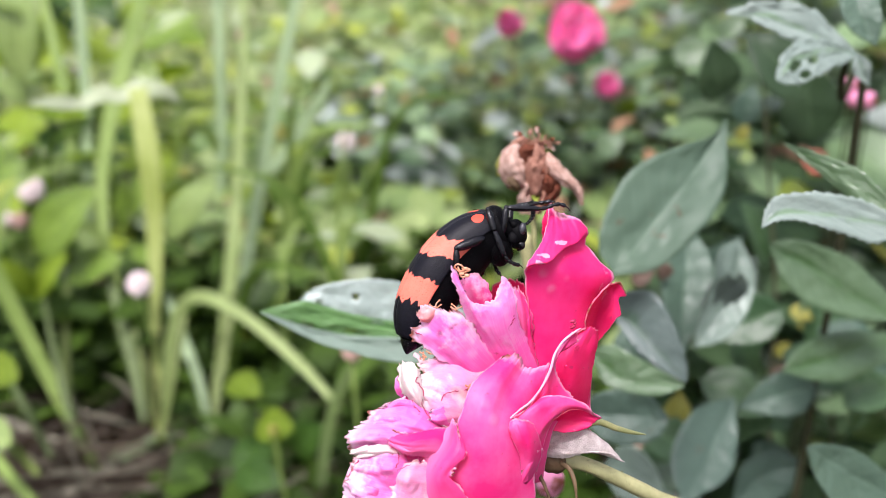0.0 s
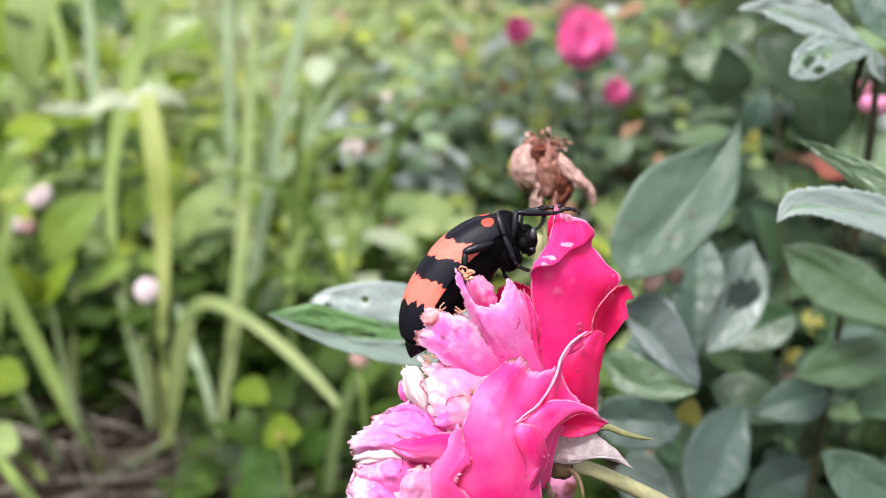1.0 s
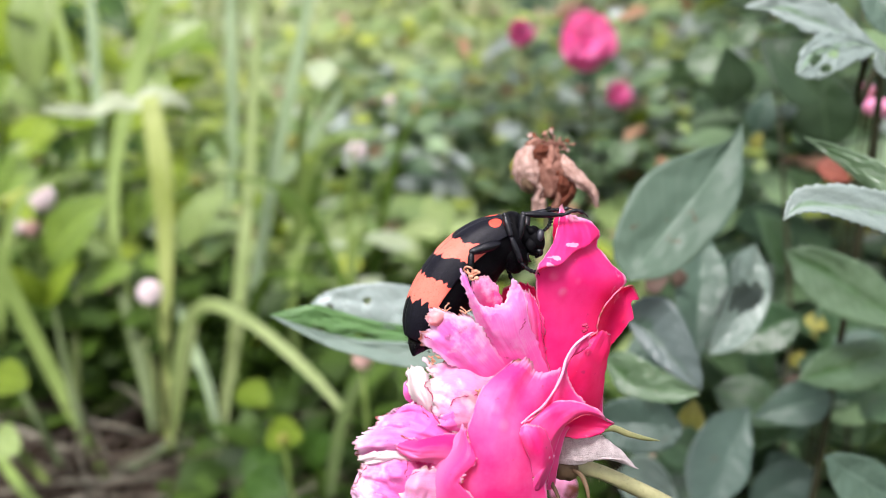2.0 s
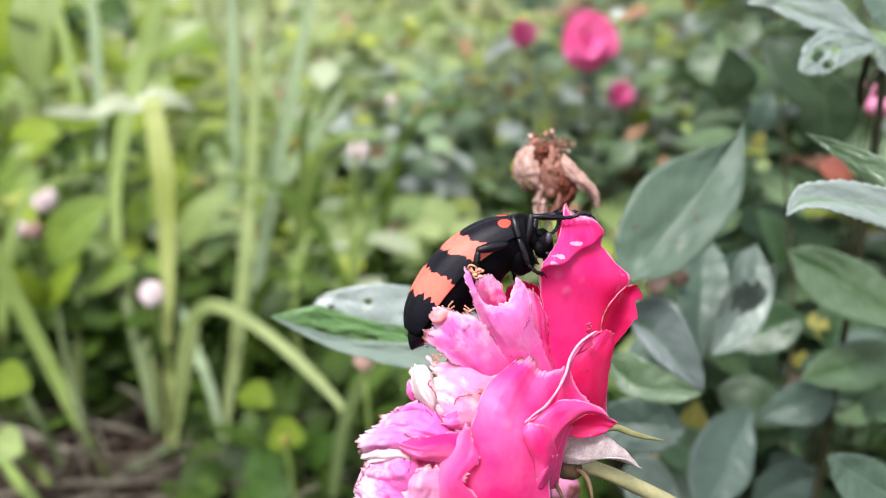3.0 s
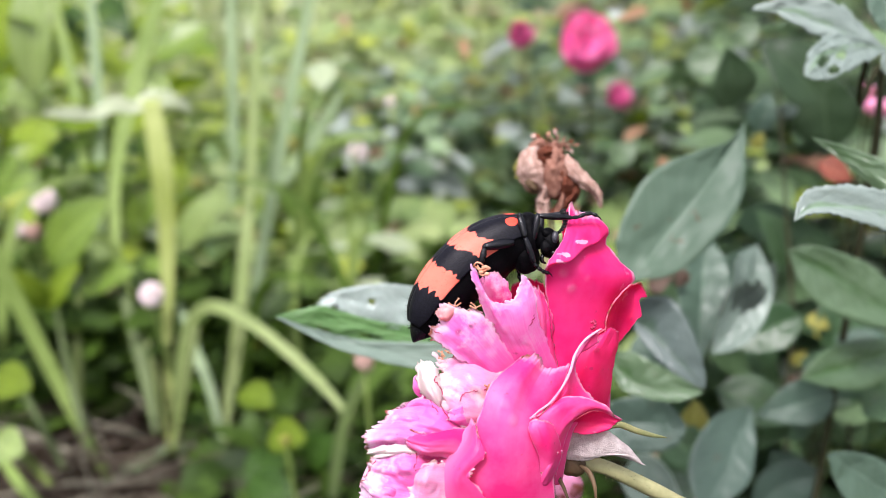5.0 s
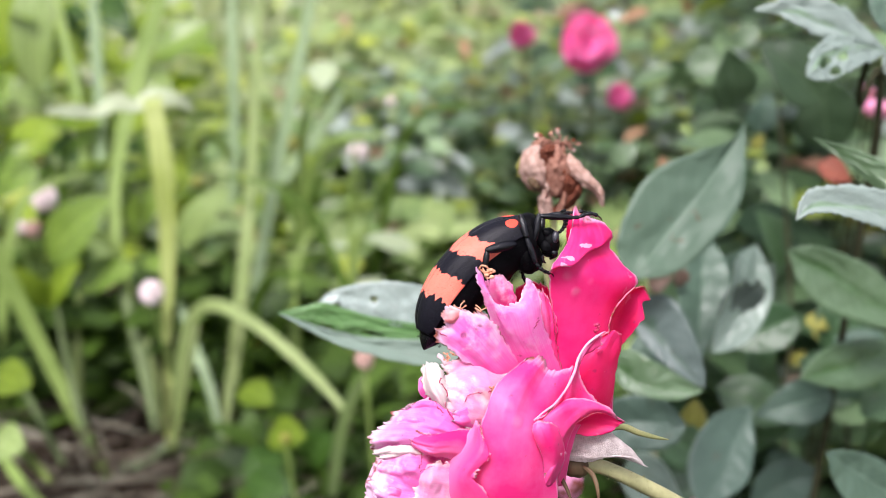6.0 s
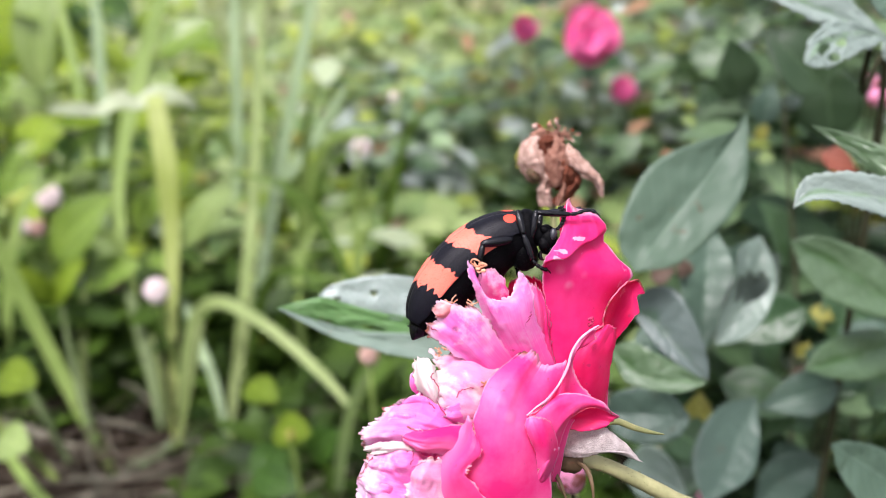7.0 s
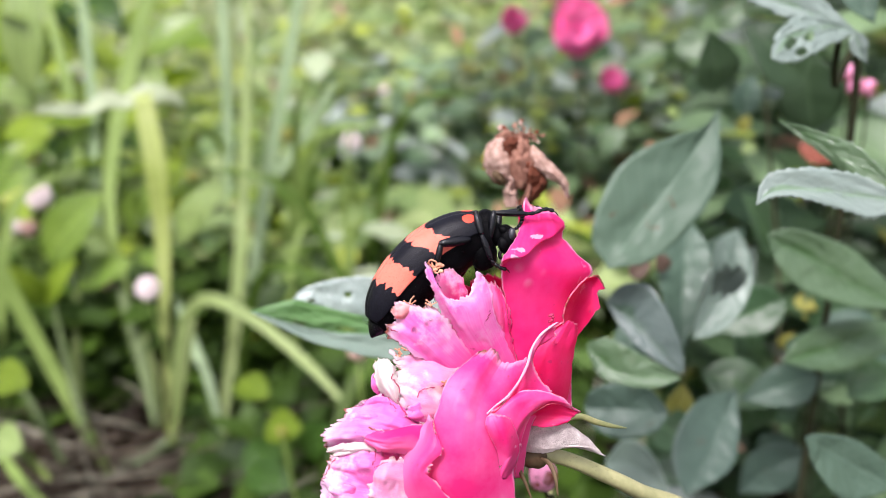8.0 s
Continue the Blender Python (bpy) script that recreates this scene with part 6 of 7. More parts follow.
def build_rose_bush():
    bush = tagged(new("rose_bush"), "dark green rose bush with waxy serrated leaves", "rose bush")
    # big leaf behind the flower
    outlined_leaf("leaf", bush, "rose_leaf_teal", [(0.0476, 0.2432, 0.3028), (0.0439, 0.2460, 0.3089), (0.0450, 0.2494, 0.3160), (0.0496, 0.2537, 0.3240), (0.0557, 0.2574, 0.3288), (0.0657, 0.2611, 0.3319), (0.0745, 0.2648, 0.3335), (0.0799, 0.2695, 0.3374)],
                  [(0.0476, 0.2432, 0.3028), (0.0531, 0.2480, 0.3085), (0.0602, 0.2532, 0.3154), (0.0681, 0.2589, 0.3235), (0.0747, 0.2643, 0.3306), (0.0799, 0.2695, 0.3374)],
                  [(0.0476, 0.2432, 0.3028), (0.0564, 0.2447, 0.3035), (0.0638, 0.2473, 0.3068), (0.0730, 0.2523, 0.3149), (0.0778, 0.2576, 0.3223), (0.0789, 0.2636, 0.3305), (0.0799, 0.2695, 0.3374)], seed=1, teeth=30, tooth=0.00018, wave=0.0008, label='large grey-green leaf with pale midrib')
    outlined_leaf("leaf", bush, "rose_leaf_grey", [(0.0837, 0.3117, 0.2925), (0.0741, 0.3035, 0.2847), (0.0731, 0.2959, 0.2736), (0.0790, 0.2882, 0.2571)],
                  [(0.0837, 0.3117, 0.2925), (0.0816, 0.3030, 0.2783), (0.0798, 0.2951, 0.2663), (0.0790, 0.2882, 0.2571)],
                  [(0.0837, 0.3117, 0.2925), (0.0899, 0.3026, 0.2822), (0.0864, 0.2947, 0.2703), (0.0790, 0.2882, 0.2571)], seed=2)
    outlined_leaf("leaf", bush, "rose_leaf_pale_sheen", [(0.0922, 0.2867, 0.2969), (0.0852, 0.2824, 0.2944), (0.0832, 0.2772, 0.2868), (0.0785, 0.2723, 0.2767), (0.0769, 0.2694, 0.2697)],
                  [(0.0922, 0.2867, 0.2969), (0.0900, 0.2801, 0.2856), (0.0842, 0.2746, 0.2774), (0.0769, 0.2694, 0.2697)],
                  [(0.0922, 0.2867, 0.2969), (0.0956, 0.2813, 0.2896), (0.0946, 0.2762, 0.2819), (0.0899, 0.2721, 0.2746), (0.0832, 0.2699, 0.2706), (0.0769, 0.2694, 0.2697)], seed=3, holes=((0.24, 0.5, 0.105), (0.44, 0.44, 0.13), (0.64, 0.37, 0.115)), label='grey-green leaf with a large opening over a darkened leaf')
    # added behind the opening; its dark colour stands in for a shaded oval
    outlined_leaf("leaf", bush, "shade_leaf", [(0.1018, 0.2969, 0.2871), (0.0929, 0.2932, 0.2877), (0.0856, 0.2887, 0.2812), (0.0824, 0.2859, 0.2742)],
                  [(0.1018, 0.2964, 0.2855), (0.0960, 0.2927, 0.2814), (0.0894, 0.2895, 0.2782), (0.0824, 0.2859, 0.2742)],
                  [(0.1018, 0.2958, 0.2839), (0.0997, 0.2897, 0.2780), (0.0923, 0.2861, 0.2741), (0.0824, 0.2859, 0.2742)], seed=33)
    outlined_leaf("leaf", bush, "rose_leaf_sky", [(0.0493, 0.2550, 0.2885), (0.0526, 0.2533, 0.2938), (0.0585, 0.2509, 0.2954), (0.0619, 0.2479, 0.2925), (0.0652, 0.2447, 0.2860), (0.0678, 0.2420, 0.2784), (0.0680, 0.2410, 0.2735)],
                  [(0.0493, 0.2550, 0.2885), (0.0545, 0.2512, 0.2859), (0.0598, 0.2466, 0.2811), (0.0680, 0.2410, 0.2735)],
                  [(0.0493, 0.2550, 0.2885), (0.0524, 0.2489, 0.2837), (0.0577, 0.2440, 0.2789), (0.0636, 0.2416, 0.2755), (0.0680, 0.2410, 0.2735)], seed=4, teeth=16, tooth=0.0001)
    outlined_leaf("leaf", bush, "rose_leaf_green", [(0.0419, 0.2368, 0.2853), (0.0464, 0.2350, 0.2874), (0.0513, 0.2327, 0.2858), (0.0579, 0.2311, 0.2825), (0.0645, 0.2301, 0.2786)],
                  [(0.0419, 0.2364, 0.2843), (0.0459, 0.2339, 0.2811), (0.0512, 0.2317, 0.2791), (0.0645, 0.2300, 0.2784)],
                  [(0.0419, 0.2360, 0.2831), (0.0448, 0.2316, 0.2782), (0.0510, 0.2294, 0.2768), (0.0581, 0.2288, 0.2762), (0.0645, 0.2299, 0.2781)], seed=5)
    outlined_leaf("leaf", bush, "rose_leaf_blue", [(0.0449, 0.2603, 0.2533), (0.0467, 0.2592, 0.2595), (0.0541, 0.2578, 0.2625), (0.0620, 0.2561, 0.2615), (0.0675, 0.2537, 0.2558)],
                  [(0.0449, 0.2603, 0.2533), (0.0531, 0.2580, 0.2540), (0.0605, 0.2558, 0.2547), (0.0675, 0.2535, 0.2553)],
                  [(0.0449, 0.2603, 0.2533), (0.0482, 0.2552, 0.2487), (0.0556, 0.2523, 0.2475), (0.0642, 0.2519, 0.2500), (0.0675, 0.2534, 0.2550)], seed=6)
    outlined_leaf("leaf", bush, "rose_leaf_blue", [(0.0952, 0.2838, 0.2452), (0.0828, 0.2773, 0.2460), (0.0749, 0.2697, 0.2413), (0.0715, 0.2625, 0.2344), (0.0742, 0.2556, 0.2259)],
                  [(0.0952, 0.2838, 0.2452), (0.0884, 0.2743, 0.2386), (0.0822, 0.2651, 0.2327), (0.0745, 0.2556, 0.2259)],
                  [(0.0952, 0.2838, 0.2452), (0.0937, 0.2717, 0.2363), (0.0887, 0.2623, 0.2302), (0.0749, 0.2556, 0.2259)], seed=7)
    outlined_leaf("leaf", bush, "rose_leaf_pale_sheen", [(0.0546, 0.2768, 0.2258), (0.0599, 0.2745, 0.2341), (0.0670, 0.2702, 0.2322), (0.0717, 0.2651, 0.2230)],
                  [(0.0546, 0.2764, 0.2246), (0.0623, 0.2718, 0.2266), (0.0717, 0.2650, 0.2225)],
                  [(0.0546, 0.2760, 0.2235), (0.0581, 0.2691, 0.2194), (0.0666, 0.2653, 0.2186), (0.0717, 0.2648, 0.2220)], seed=8)
    outlined_leaf("leaf", bush, "rose_leaf", [(0.1103, 0.3227, 0.2060), (0.1065, 0.3202, 0.2195), (0.1126, 0.3212, 0.2310)],
                  [(0.1113, 0.3226, 0.2056), (0.1142, 0.3219, 0.2184), (0.1130, 0.3212, 0.2310)],
                  [(0.1123, 0.3225, 0.2052), (0.1214, 0.3192, 0.2167), (0.1134, 0.3212, 0.2310)], seed=34)
    outlined_leaf("leaf", bush, "rose_leaf_blue", [(0.1063, 0.3069, 0.1916), (0.1077, 0.3065, 0.2054), (0.1172, 0.3055, 0.2126), (0.1280, 0.3031, 0.2107)],
                  [(0.1063, 0.3069, 0.1916), (0.1144, 0.3052, 0.2017), (0.1280, 0.3030, 0.2104)],
                  [(0.1063, 0.3069, 0.1916), (0.1182, 0.3025, 0.1945), (0.1248, 0.3013, 0.2009), (0.1280, 0.3029, 0.2100)], seed=35)
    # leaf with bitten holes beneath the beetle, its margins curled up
    # its pale pieces carry the sky's sheen in their colour
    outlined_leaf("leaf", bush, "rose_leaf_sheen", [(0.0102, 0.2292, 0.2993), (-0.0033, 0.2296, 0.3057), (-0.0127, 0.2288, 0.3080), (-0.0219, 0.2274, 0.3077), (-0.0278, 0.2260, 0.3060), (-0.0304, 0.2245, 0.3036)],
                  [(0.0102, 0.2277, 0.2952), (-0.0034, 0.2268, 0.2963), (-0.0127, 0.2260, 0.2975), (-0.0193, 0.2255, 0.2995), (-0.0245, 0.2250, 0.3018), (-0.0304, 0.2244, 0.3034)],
                  [(0.0102, 0.2273, 0.2942), (-0.0034, 0.2265, 0.2952), (-0.0127, 0.2257, 0.2965), (-0.0193, 0.2251, 0.2985), (-0.0245, 0.2248, 0.3010), (-0.0304, 0.2243, 0.3033)], seed=10, wave=0.0008, holes=((0.3, 0.79, 0.034), (0.2, 0.5, 0.022)), label='leaf half painted pale for sky sheen, with insect holes')
    outlined_leaf("leaf", bush, "eaten_leaf", [(0.0085, 0.2207, 0.2994), (-0.0059, 0.2192, 0.3012), (-0.0161, 0.2180, 0.3034), (-0.0236, 0.2169, 0.3063), (-0.0285, 0.2154, 0.3081), (-0.0376, 0.2128, 0.3067)],
                  [(0.0085, 0.2201, 0.2976), (-0.0059, 0.2184, 0.2987), (-0.0161, 0.2169, 0.3005), (-0.0237, 0.2156, 0.3028), (-0.0298, 0.2143, 0.3051), (-0.0376, 0.2128, 0.3066)],
                  [(0.0085, 0.2189, 0.2945), (-0.0059, 0.2178, 0.2955), (-0.0162, 0.2168, 0.2975), (-0.0238, 0.2154, 0.2995), (-0.0299, 0.2141, 0.3026), (-0.0376, 0.2127, 0.3065)], seed=9, holes=((0.62, 0.42, 0.06), (0.15, 0.3, 0.03)), label='green rose leaf with insect holes and brown patches')
    outlined_leaf("leaf", bush, "rose_leaf_pale_sheen", [(0.0084, 0.2162, 0.2987), (-0.0058, 0.2147, 0.2993), (-0.0159, 0.2134, 0.3003), (-0.0234, 0.2124, 0.3021), (-0.0295, 0.2115, 0.3044), (-0.0370, 0.2109, 0.3074)],
                  [(0.0083, 0.2152, 0.2959), (-0.0058, 0.2138, 0.2966), (-0.0159, 0.2128, 0.2987), (-0.0234, 0.2119, 0.3009), (-0.0295, 0.2113, 0.3037), (-0.0370, 0.2109, 0.3073)],
                  [(0.0083, 0.2143, 0.2935), (-0.0032, 0.2123, 0.2939), (-0.0108, 0.2109, 0.2956), (-0.0183, 0.2102, 0.2981), (-0.0245, 0.2098, 0.3004), (-0.0300, 0.2101, 0.3034), (-0.0370, 0.2109, 0.3072)], seed=22, label='curled leaf margin painted pale for sky sheen')
    # serrated leaves
    global sprig
    sprig = tagged(new("rose_sprig"), "fresh green serrated rose leaves on a side shoot", "rose shoot")
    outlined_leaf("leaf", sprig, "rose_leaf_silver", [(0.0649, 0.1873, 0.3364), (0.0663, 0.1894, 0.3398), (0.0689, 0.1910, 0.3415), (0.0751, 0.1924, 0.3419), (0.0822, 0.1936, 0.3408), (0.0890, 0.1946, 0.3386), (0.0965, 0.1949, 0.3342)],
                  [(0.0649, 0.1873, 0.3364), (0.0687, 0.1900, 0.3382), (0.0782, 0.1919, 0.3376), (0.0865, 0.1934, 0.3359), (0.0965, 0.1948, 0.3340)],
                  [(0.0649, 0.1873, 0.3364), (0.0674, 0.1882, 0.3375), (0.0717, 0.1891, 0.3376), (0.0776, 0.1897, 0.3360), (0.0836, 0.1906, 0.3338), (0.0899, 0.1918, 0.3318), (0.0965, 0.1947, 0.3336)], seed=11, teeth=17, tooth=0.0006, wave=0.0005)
    outlined_leaf("leaf", sprig, "rose_leaf_green", [(0.0783, 0.2200, 0.3446), (0.0821, 0.2147, 0.3444), (0.0876, 0.2099, 0.3431), (0.0916, 0.2062, 0.3416), (0.0981, 0.2015, 0.3347)],
                  [(0.0783, 0.2200, 0.3446), (0.0833, 0.2142, 0.3424), (0.0886, 0.2083, 0.3397), (0.0981, 0.2012, 0.3341)],
                  [(0.0783, 0.2200, 0.3446), (0.0813, 0.2159, 0.3424), (0.0852, 0.2117, 0.3395), (0.0894, 0.2074, 0.3360), (0.0923, 0.2039, 0.3339), (0.0981, 0.2010, 0.3334)], seed=12, teeth=18, tooth=0.0003, wave=0.0005)
    part("shoot", tube(bmesh.new(), [(0.0950, 0.1940, 0.3336), (0.1041, 0.1958, 0.3240), (0.1216, 0.2096, 0.2741), (0.1785, 0.1944, -0.1186)], [0.0008, 0.001, 0.0014, 0.002], 8, 24), MAT["stem"], sprig)
    outlined_leaf("leaf", bush, "rose_leaf_green", [(0.0968, 0.2740, 0.3000), (0.1037, 0.2742, 0.3011), (0.1136, 0.2744, 0.2983), (0.1230, 0.2757, 0.2934), (0.1366, 0.2756, 0.2812)],
                  [(0.0968, 0.2740, 0.3000), (0.1060, 0.2742, 0.2949), (0.1163, 0.2741, 0.2889), (0.1252, 0.2740, 0.2828), (0.1366, 0.2739, 0.2766)],
                  [(0.0968, 0.2740, 0.3000), (0.1004, 0.2711, 0.2910), (0.1057, 0.2700, 0.2853), (0.1143, 0.2701, 0.2809), (0.1248, 0.2713, 0.2775), (0.1366, 0.2736, 0.2759)], seed=13, teeth=20, tooth=0.0003)
    outlined_leaf("leaf", bush, "rose_leaf_green", [(0.1029, 0.2688, 0.2623), (0.1091, 0.2735, 0.2670), (0.1173, 0.2785, 0.2688), (0.1280, 0.2844, 0.2677), (0.1457, 0.2906, 0.2640)],
                  [(0.1029, 0.2688, 0.2623), (0.1155, 0.2755, 0.2615), (0.1282, 0.2826, 0.2616), (0.1457, 0.2900, 0.2624)],
                  [(0.1029, 0.2688, 0.2623), (0.1129, 0.2718, 0.2580), (0.1231, 0.2757, 0.2550), (0.1320, 0.2811, 0.2546), (0.1457, 0.2880, 0.2570)], seed=14, teeth=18, tooth=0.0002)
    outlined_leaf("leaf", bush, "rose_leaf", [(0.1332, 0.2916, 0.2375), (0.1339, 0.2958, 0.2443), (0.1407, 0.3003, 0.2470), (0.1575, 0.3032, 0.2403)],
                  [(0.1332, 0.2916, 0.2375), (0.1425, 0.2974, 0.2389), (0.1575, 0.3027, 0.2389)],
                  [(0.1332, 0.2915, 0.2371), (0.1410, 0.2924, 0.2350), (0.1497, 0.2959, 0.2350), (0.1575, 0.3023, 0.2379)], seed=15)
    outlined_leaf("leaf", bush, "rose_leaf_grey", [(0.0924, 0.2177, 0.2681), (0.0973, 0.2193, 0.2680), (0.1069, 0.2216, 0.2644), (0.1182, 0.2236, 0.2554)],
                  [(0.0924, 0.2177, 0.2681), (0.1028, 0.2202, 0.2605), (0.1175, 0.2220, 0.2507)],
                  [(0.0924, 0.2176, 0.2678), (0.0959, 0.2161, 0.2591), (0.1041, 0.2165, 0.2504), (0.1175, 0.2217, 0.2501)], seed=16)
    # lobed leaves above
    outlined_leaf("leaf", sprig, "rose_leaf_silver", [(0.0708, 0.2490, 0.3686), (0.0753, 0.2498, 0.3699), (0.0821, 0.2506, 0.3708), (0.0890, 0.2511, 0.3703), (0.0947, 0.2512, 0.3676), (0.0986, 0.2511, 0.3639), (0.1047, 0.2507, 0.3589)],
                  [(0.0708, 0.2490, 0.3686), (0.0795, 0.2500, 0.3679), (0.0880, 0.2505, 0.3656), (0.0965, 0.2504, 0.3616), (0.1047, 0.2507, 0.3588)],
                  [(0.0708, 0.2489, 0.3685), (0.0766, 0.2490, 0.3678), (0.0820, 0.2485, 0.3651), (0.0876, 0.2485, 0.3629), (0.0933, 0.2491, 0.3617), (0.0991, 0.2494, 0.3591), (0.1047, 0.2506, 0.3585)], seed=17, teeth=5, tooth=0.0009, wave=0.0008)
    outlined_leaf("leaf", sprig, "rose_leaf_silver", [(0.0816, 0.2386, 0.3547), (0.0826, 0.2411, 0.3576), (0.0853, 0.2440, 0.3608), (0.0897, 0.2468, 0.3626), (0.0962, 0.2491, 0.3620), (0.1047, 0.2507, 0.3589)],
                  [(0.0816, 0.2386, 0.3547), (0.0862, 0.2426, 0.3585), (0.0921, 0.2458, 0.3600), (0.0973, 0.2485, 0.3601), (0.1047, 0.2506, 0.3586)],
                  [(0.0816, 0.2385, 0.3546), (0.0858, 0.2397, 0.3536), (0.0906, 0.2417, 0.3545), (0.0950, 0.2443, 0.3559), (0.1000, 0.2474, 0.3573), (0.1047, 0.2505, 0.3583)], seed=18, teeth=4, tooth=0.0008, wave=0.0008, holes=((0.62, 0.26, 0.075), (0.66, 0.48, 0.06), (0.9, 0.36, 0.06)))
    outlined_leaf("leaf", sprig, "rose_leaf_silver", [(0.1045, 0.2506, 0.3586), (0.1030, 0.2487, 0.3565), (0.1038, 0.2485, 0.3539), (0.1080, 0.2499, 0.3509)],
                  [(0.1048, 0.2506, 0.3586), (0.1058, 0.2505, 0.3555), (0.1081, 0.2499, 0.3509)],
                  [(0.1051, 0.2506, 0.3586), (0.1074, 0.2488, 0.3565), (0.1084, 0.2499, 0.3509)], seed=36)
    outlined_leaf("leaf", sprig, "rose_leaf_grey", [(0.1037, 0.2670, 0.3745), (0.1033, 0.2622, 0.3681), (0.1059, 0.2596, 0.3630), (0.1127, 0.2592, 0.3589)],
                  [(0.1065, 0.2670, 0.3745), (0.1089, 0.2631, 0.3666), (0.1127, 0.2592, 0.3589)],
                  [(0.1122, 0.2670, 0.3744), (0.1136, 0.2610, 0.3669), (0.1129, 0.2592, 0.3589)], seed=19)
    near_leaf("leaf", bush, "rust_leaf", (0.1242, 0.3333, 0.3082), (0.1361, 0.3315, 0.3033), 0.010, facing=(0, -0.7, 0.7), fold=0.2, seed=23, label="curled rust-brown dry leaf")
    near_leaf("leaf", bush, "bush_leaf_shaded", (0.1173, 0.4137, 0.3097), (0.1119, 0.4123, 0.3352), 0.021, facing=(0.3, -0.9, 0.1), fold=0.2, seed=61, droop=0.05)
    near_leaf("leaf", bush, "bush_leaf_shaded", (0.1559, 0.4079, 0.2940), (0.1482, 0.4104, 0.3299), 0.026, facing=(-0.2, -0.9, 0.1), fold=0.2, seed=62, droop=0.05)
    # yellowed and withered leaves in its gaps; the darkened first leaf stands for shade
    for k, (a, b, tone) in enumerate((((0.1420, 0.3851, 0.3191), (0.1179, 0.3899, 0.3408), "bush_leaf_shaded"),
                                      ((0.1268, 0.4104, 0.3007), (0.1309, 0.4130, 0.3167), "rose_leaf_grey"),
                                      ((0.1344, 0.4026, 0.3087), (0.1387, 0.4022, 0.3162), "rose_leaf_silver"),
                                      ((0.1338, 0.3961, 0.3201), (0.1345, 0.3960, 0.3283), "dry_leaf"),
                                      ((0.1403, 0.5027, 0.3205), (0.1516, 0.5033, 0.3311), "bush_leaf"),
                                      ((0.1290, 0.5490, 0.3014), (0.1506, 0.5485, 0.3089), "bush_leaf"),
                                      ((0.1470, 0.3848, 0.2306), (0.1550, 0.3805, 0.2275), "yellow_leaf"),
                                      ((0.1576, 0.4011, 0.2169), (0.1648, 0.3972, 0.2148), "yellow_leaf"),
                                      ((0.1346, 0.3602, 0.2214), (0.1385, 0.3593, 0.2278), "yellow_leaf"),
                                      ((0.1386, 0.4000, 0.2136), (0.1459, 0.3980, 0.2171), "yellow_leaf"),
                                      ((0.1376, 0.4469, 0.2843), (0.1405, 0.4466, 0.2920), "yellow_leaf"),
                                      ((0.1438, 0.4450, 0.2789), (0.1367, 0.4408, 0.2762), "cover_leaf"),
                                      ((0.0859, 0.3159, 0.2164), (0.0871, 0.3176, 0.2297), "yellow_leaf"),
                                      ((0.0614, 0.2870, 0.2829), (0.0675, 0.2853, 0.2872), "brown_leaf"),
                                      ((0.1123, 0.3391, 0.2216), (0.1155, 0.3343, 0.2173), "yellow_leaf"),
                                      ((0.1490, 0.4015, 0.1888), (0.1540, 0.4013, 0.1970), "brown_leaf"),
                                      ((0.0738, 0.2965, 0.2799), (0.0714, 0.2958, 0.2867), "brown_leaf"),
                                      ((0.1077, 0.4843, 0.2697), (0.1030, 0.4795, 0.2654), "dry_leaf"),
                                      ((0.1635, 0.3926, 0.1934), (0.1577, 0.3891, 0.1926), "cover_leaf"),
                                      ((0.1730, 0.3921, 0.1923), (0.1766, 0.3898, 0.1948), "yellow_leaf"),
                                      ((0.1199, 0.4889, 0.2824), (0.1124, 0.4864, 0.2844), "weed_pale"),
                                      ((0.0820, 0.4834, 0.2672), (0.0936, 0.4842, 0.2781), "bush_leaf"),
                                      ((0.1197, 0.5923, 0.2742), (0.1288, 0.5926, 0.2839), "bush_leaf"))):
        near_leaf("leaf", bush, tone, a, b, (Vector(b) - Vector(a)).length * 0.75, facing=(0.1 * (k % 3 - 1), -0.8, 0.6), fold=0.2, seed=80 + k, sharp=0.8)
    # smaller leaves deeper in the bush
    rnd = random.Random(63)
    corner = 2 * Vector((0.0000, 0.2819, 0.2974)) - Vector((0.0000, 0.5638, 0.1948))
    ahead = (Vector((0.0000, 0.5638, 0.1948)) - corner) / 0.6
    across = (Vector((0.2547, 0.5638, 0.1948)) - Vector((0.0000, 0.5638, 0.1948))) / (0.6 * 784)
    down = (Vector((0.0000, 0.5148, 0.0602)) - Vector((0.0000, 0.5638, 0.1948))) / (0.6 * 441)
    for k, (x, y, d, ang, ln) in enumerate(((1130, 560, 0.34, -40, 0.030), (1190, 585, 0.36, -130, 0.026), (1270, 690, 0.36, -20, 0.030), (1330, 600, 0.38, -70, 0.030),
                                            (1420, 560, 0.36, 200, 0.030), (1480, 600, 0.38, -30, 0.034), (1540, 640, 0.36, 215, 0.032), (1440, 760, 0.38, 160, 0.034),
                                            (1530, 800, 0.36, 100, 0.030), (1370, 800, 0.40, -60, 0.034), (1290, 800, 0.38, 210, 0.032), (1160, 760, 0.36, -30, 0.028),
                                            (1150, 850, 0.38, 20, 0.034), (1250, 540, 0.42, 60, 0.034), (1390, 480, 0.44, 120, 0.036), (1500, 500, 0.42, -100, 0.034),
                                            (1420, 640, 0.34, -25, 0.026), (1480, 700, 0.33, 195, 0.026))):
        a = radians(ang)
        base = corner + across * (d * (x - 784)) + down * (d * (y - 441)) + ahead * d
        tip = base + Vector((math.cos(a), rnd.uniform(-0.3, 0.1), math.sin(a))).normalized() * ln
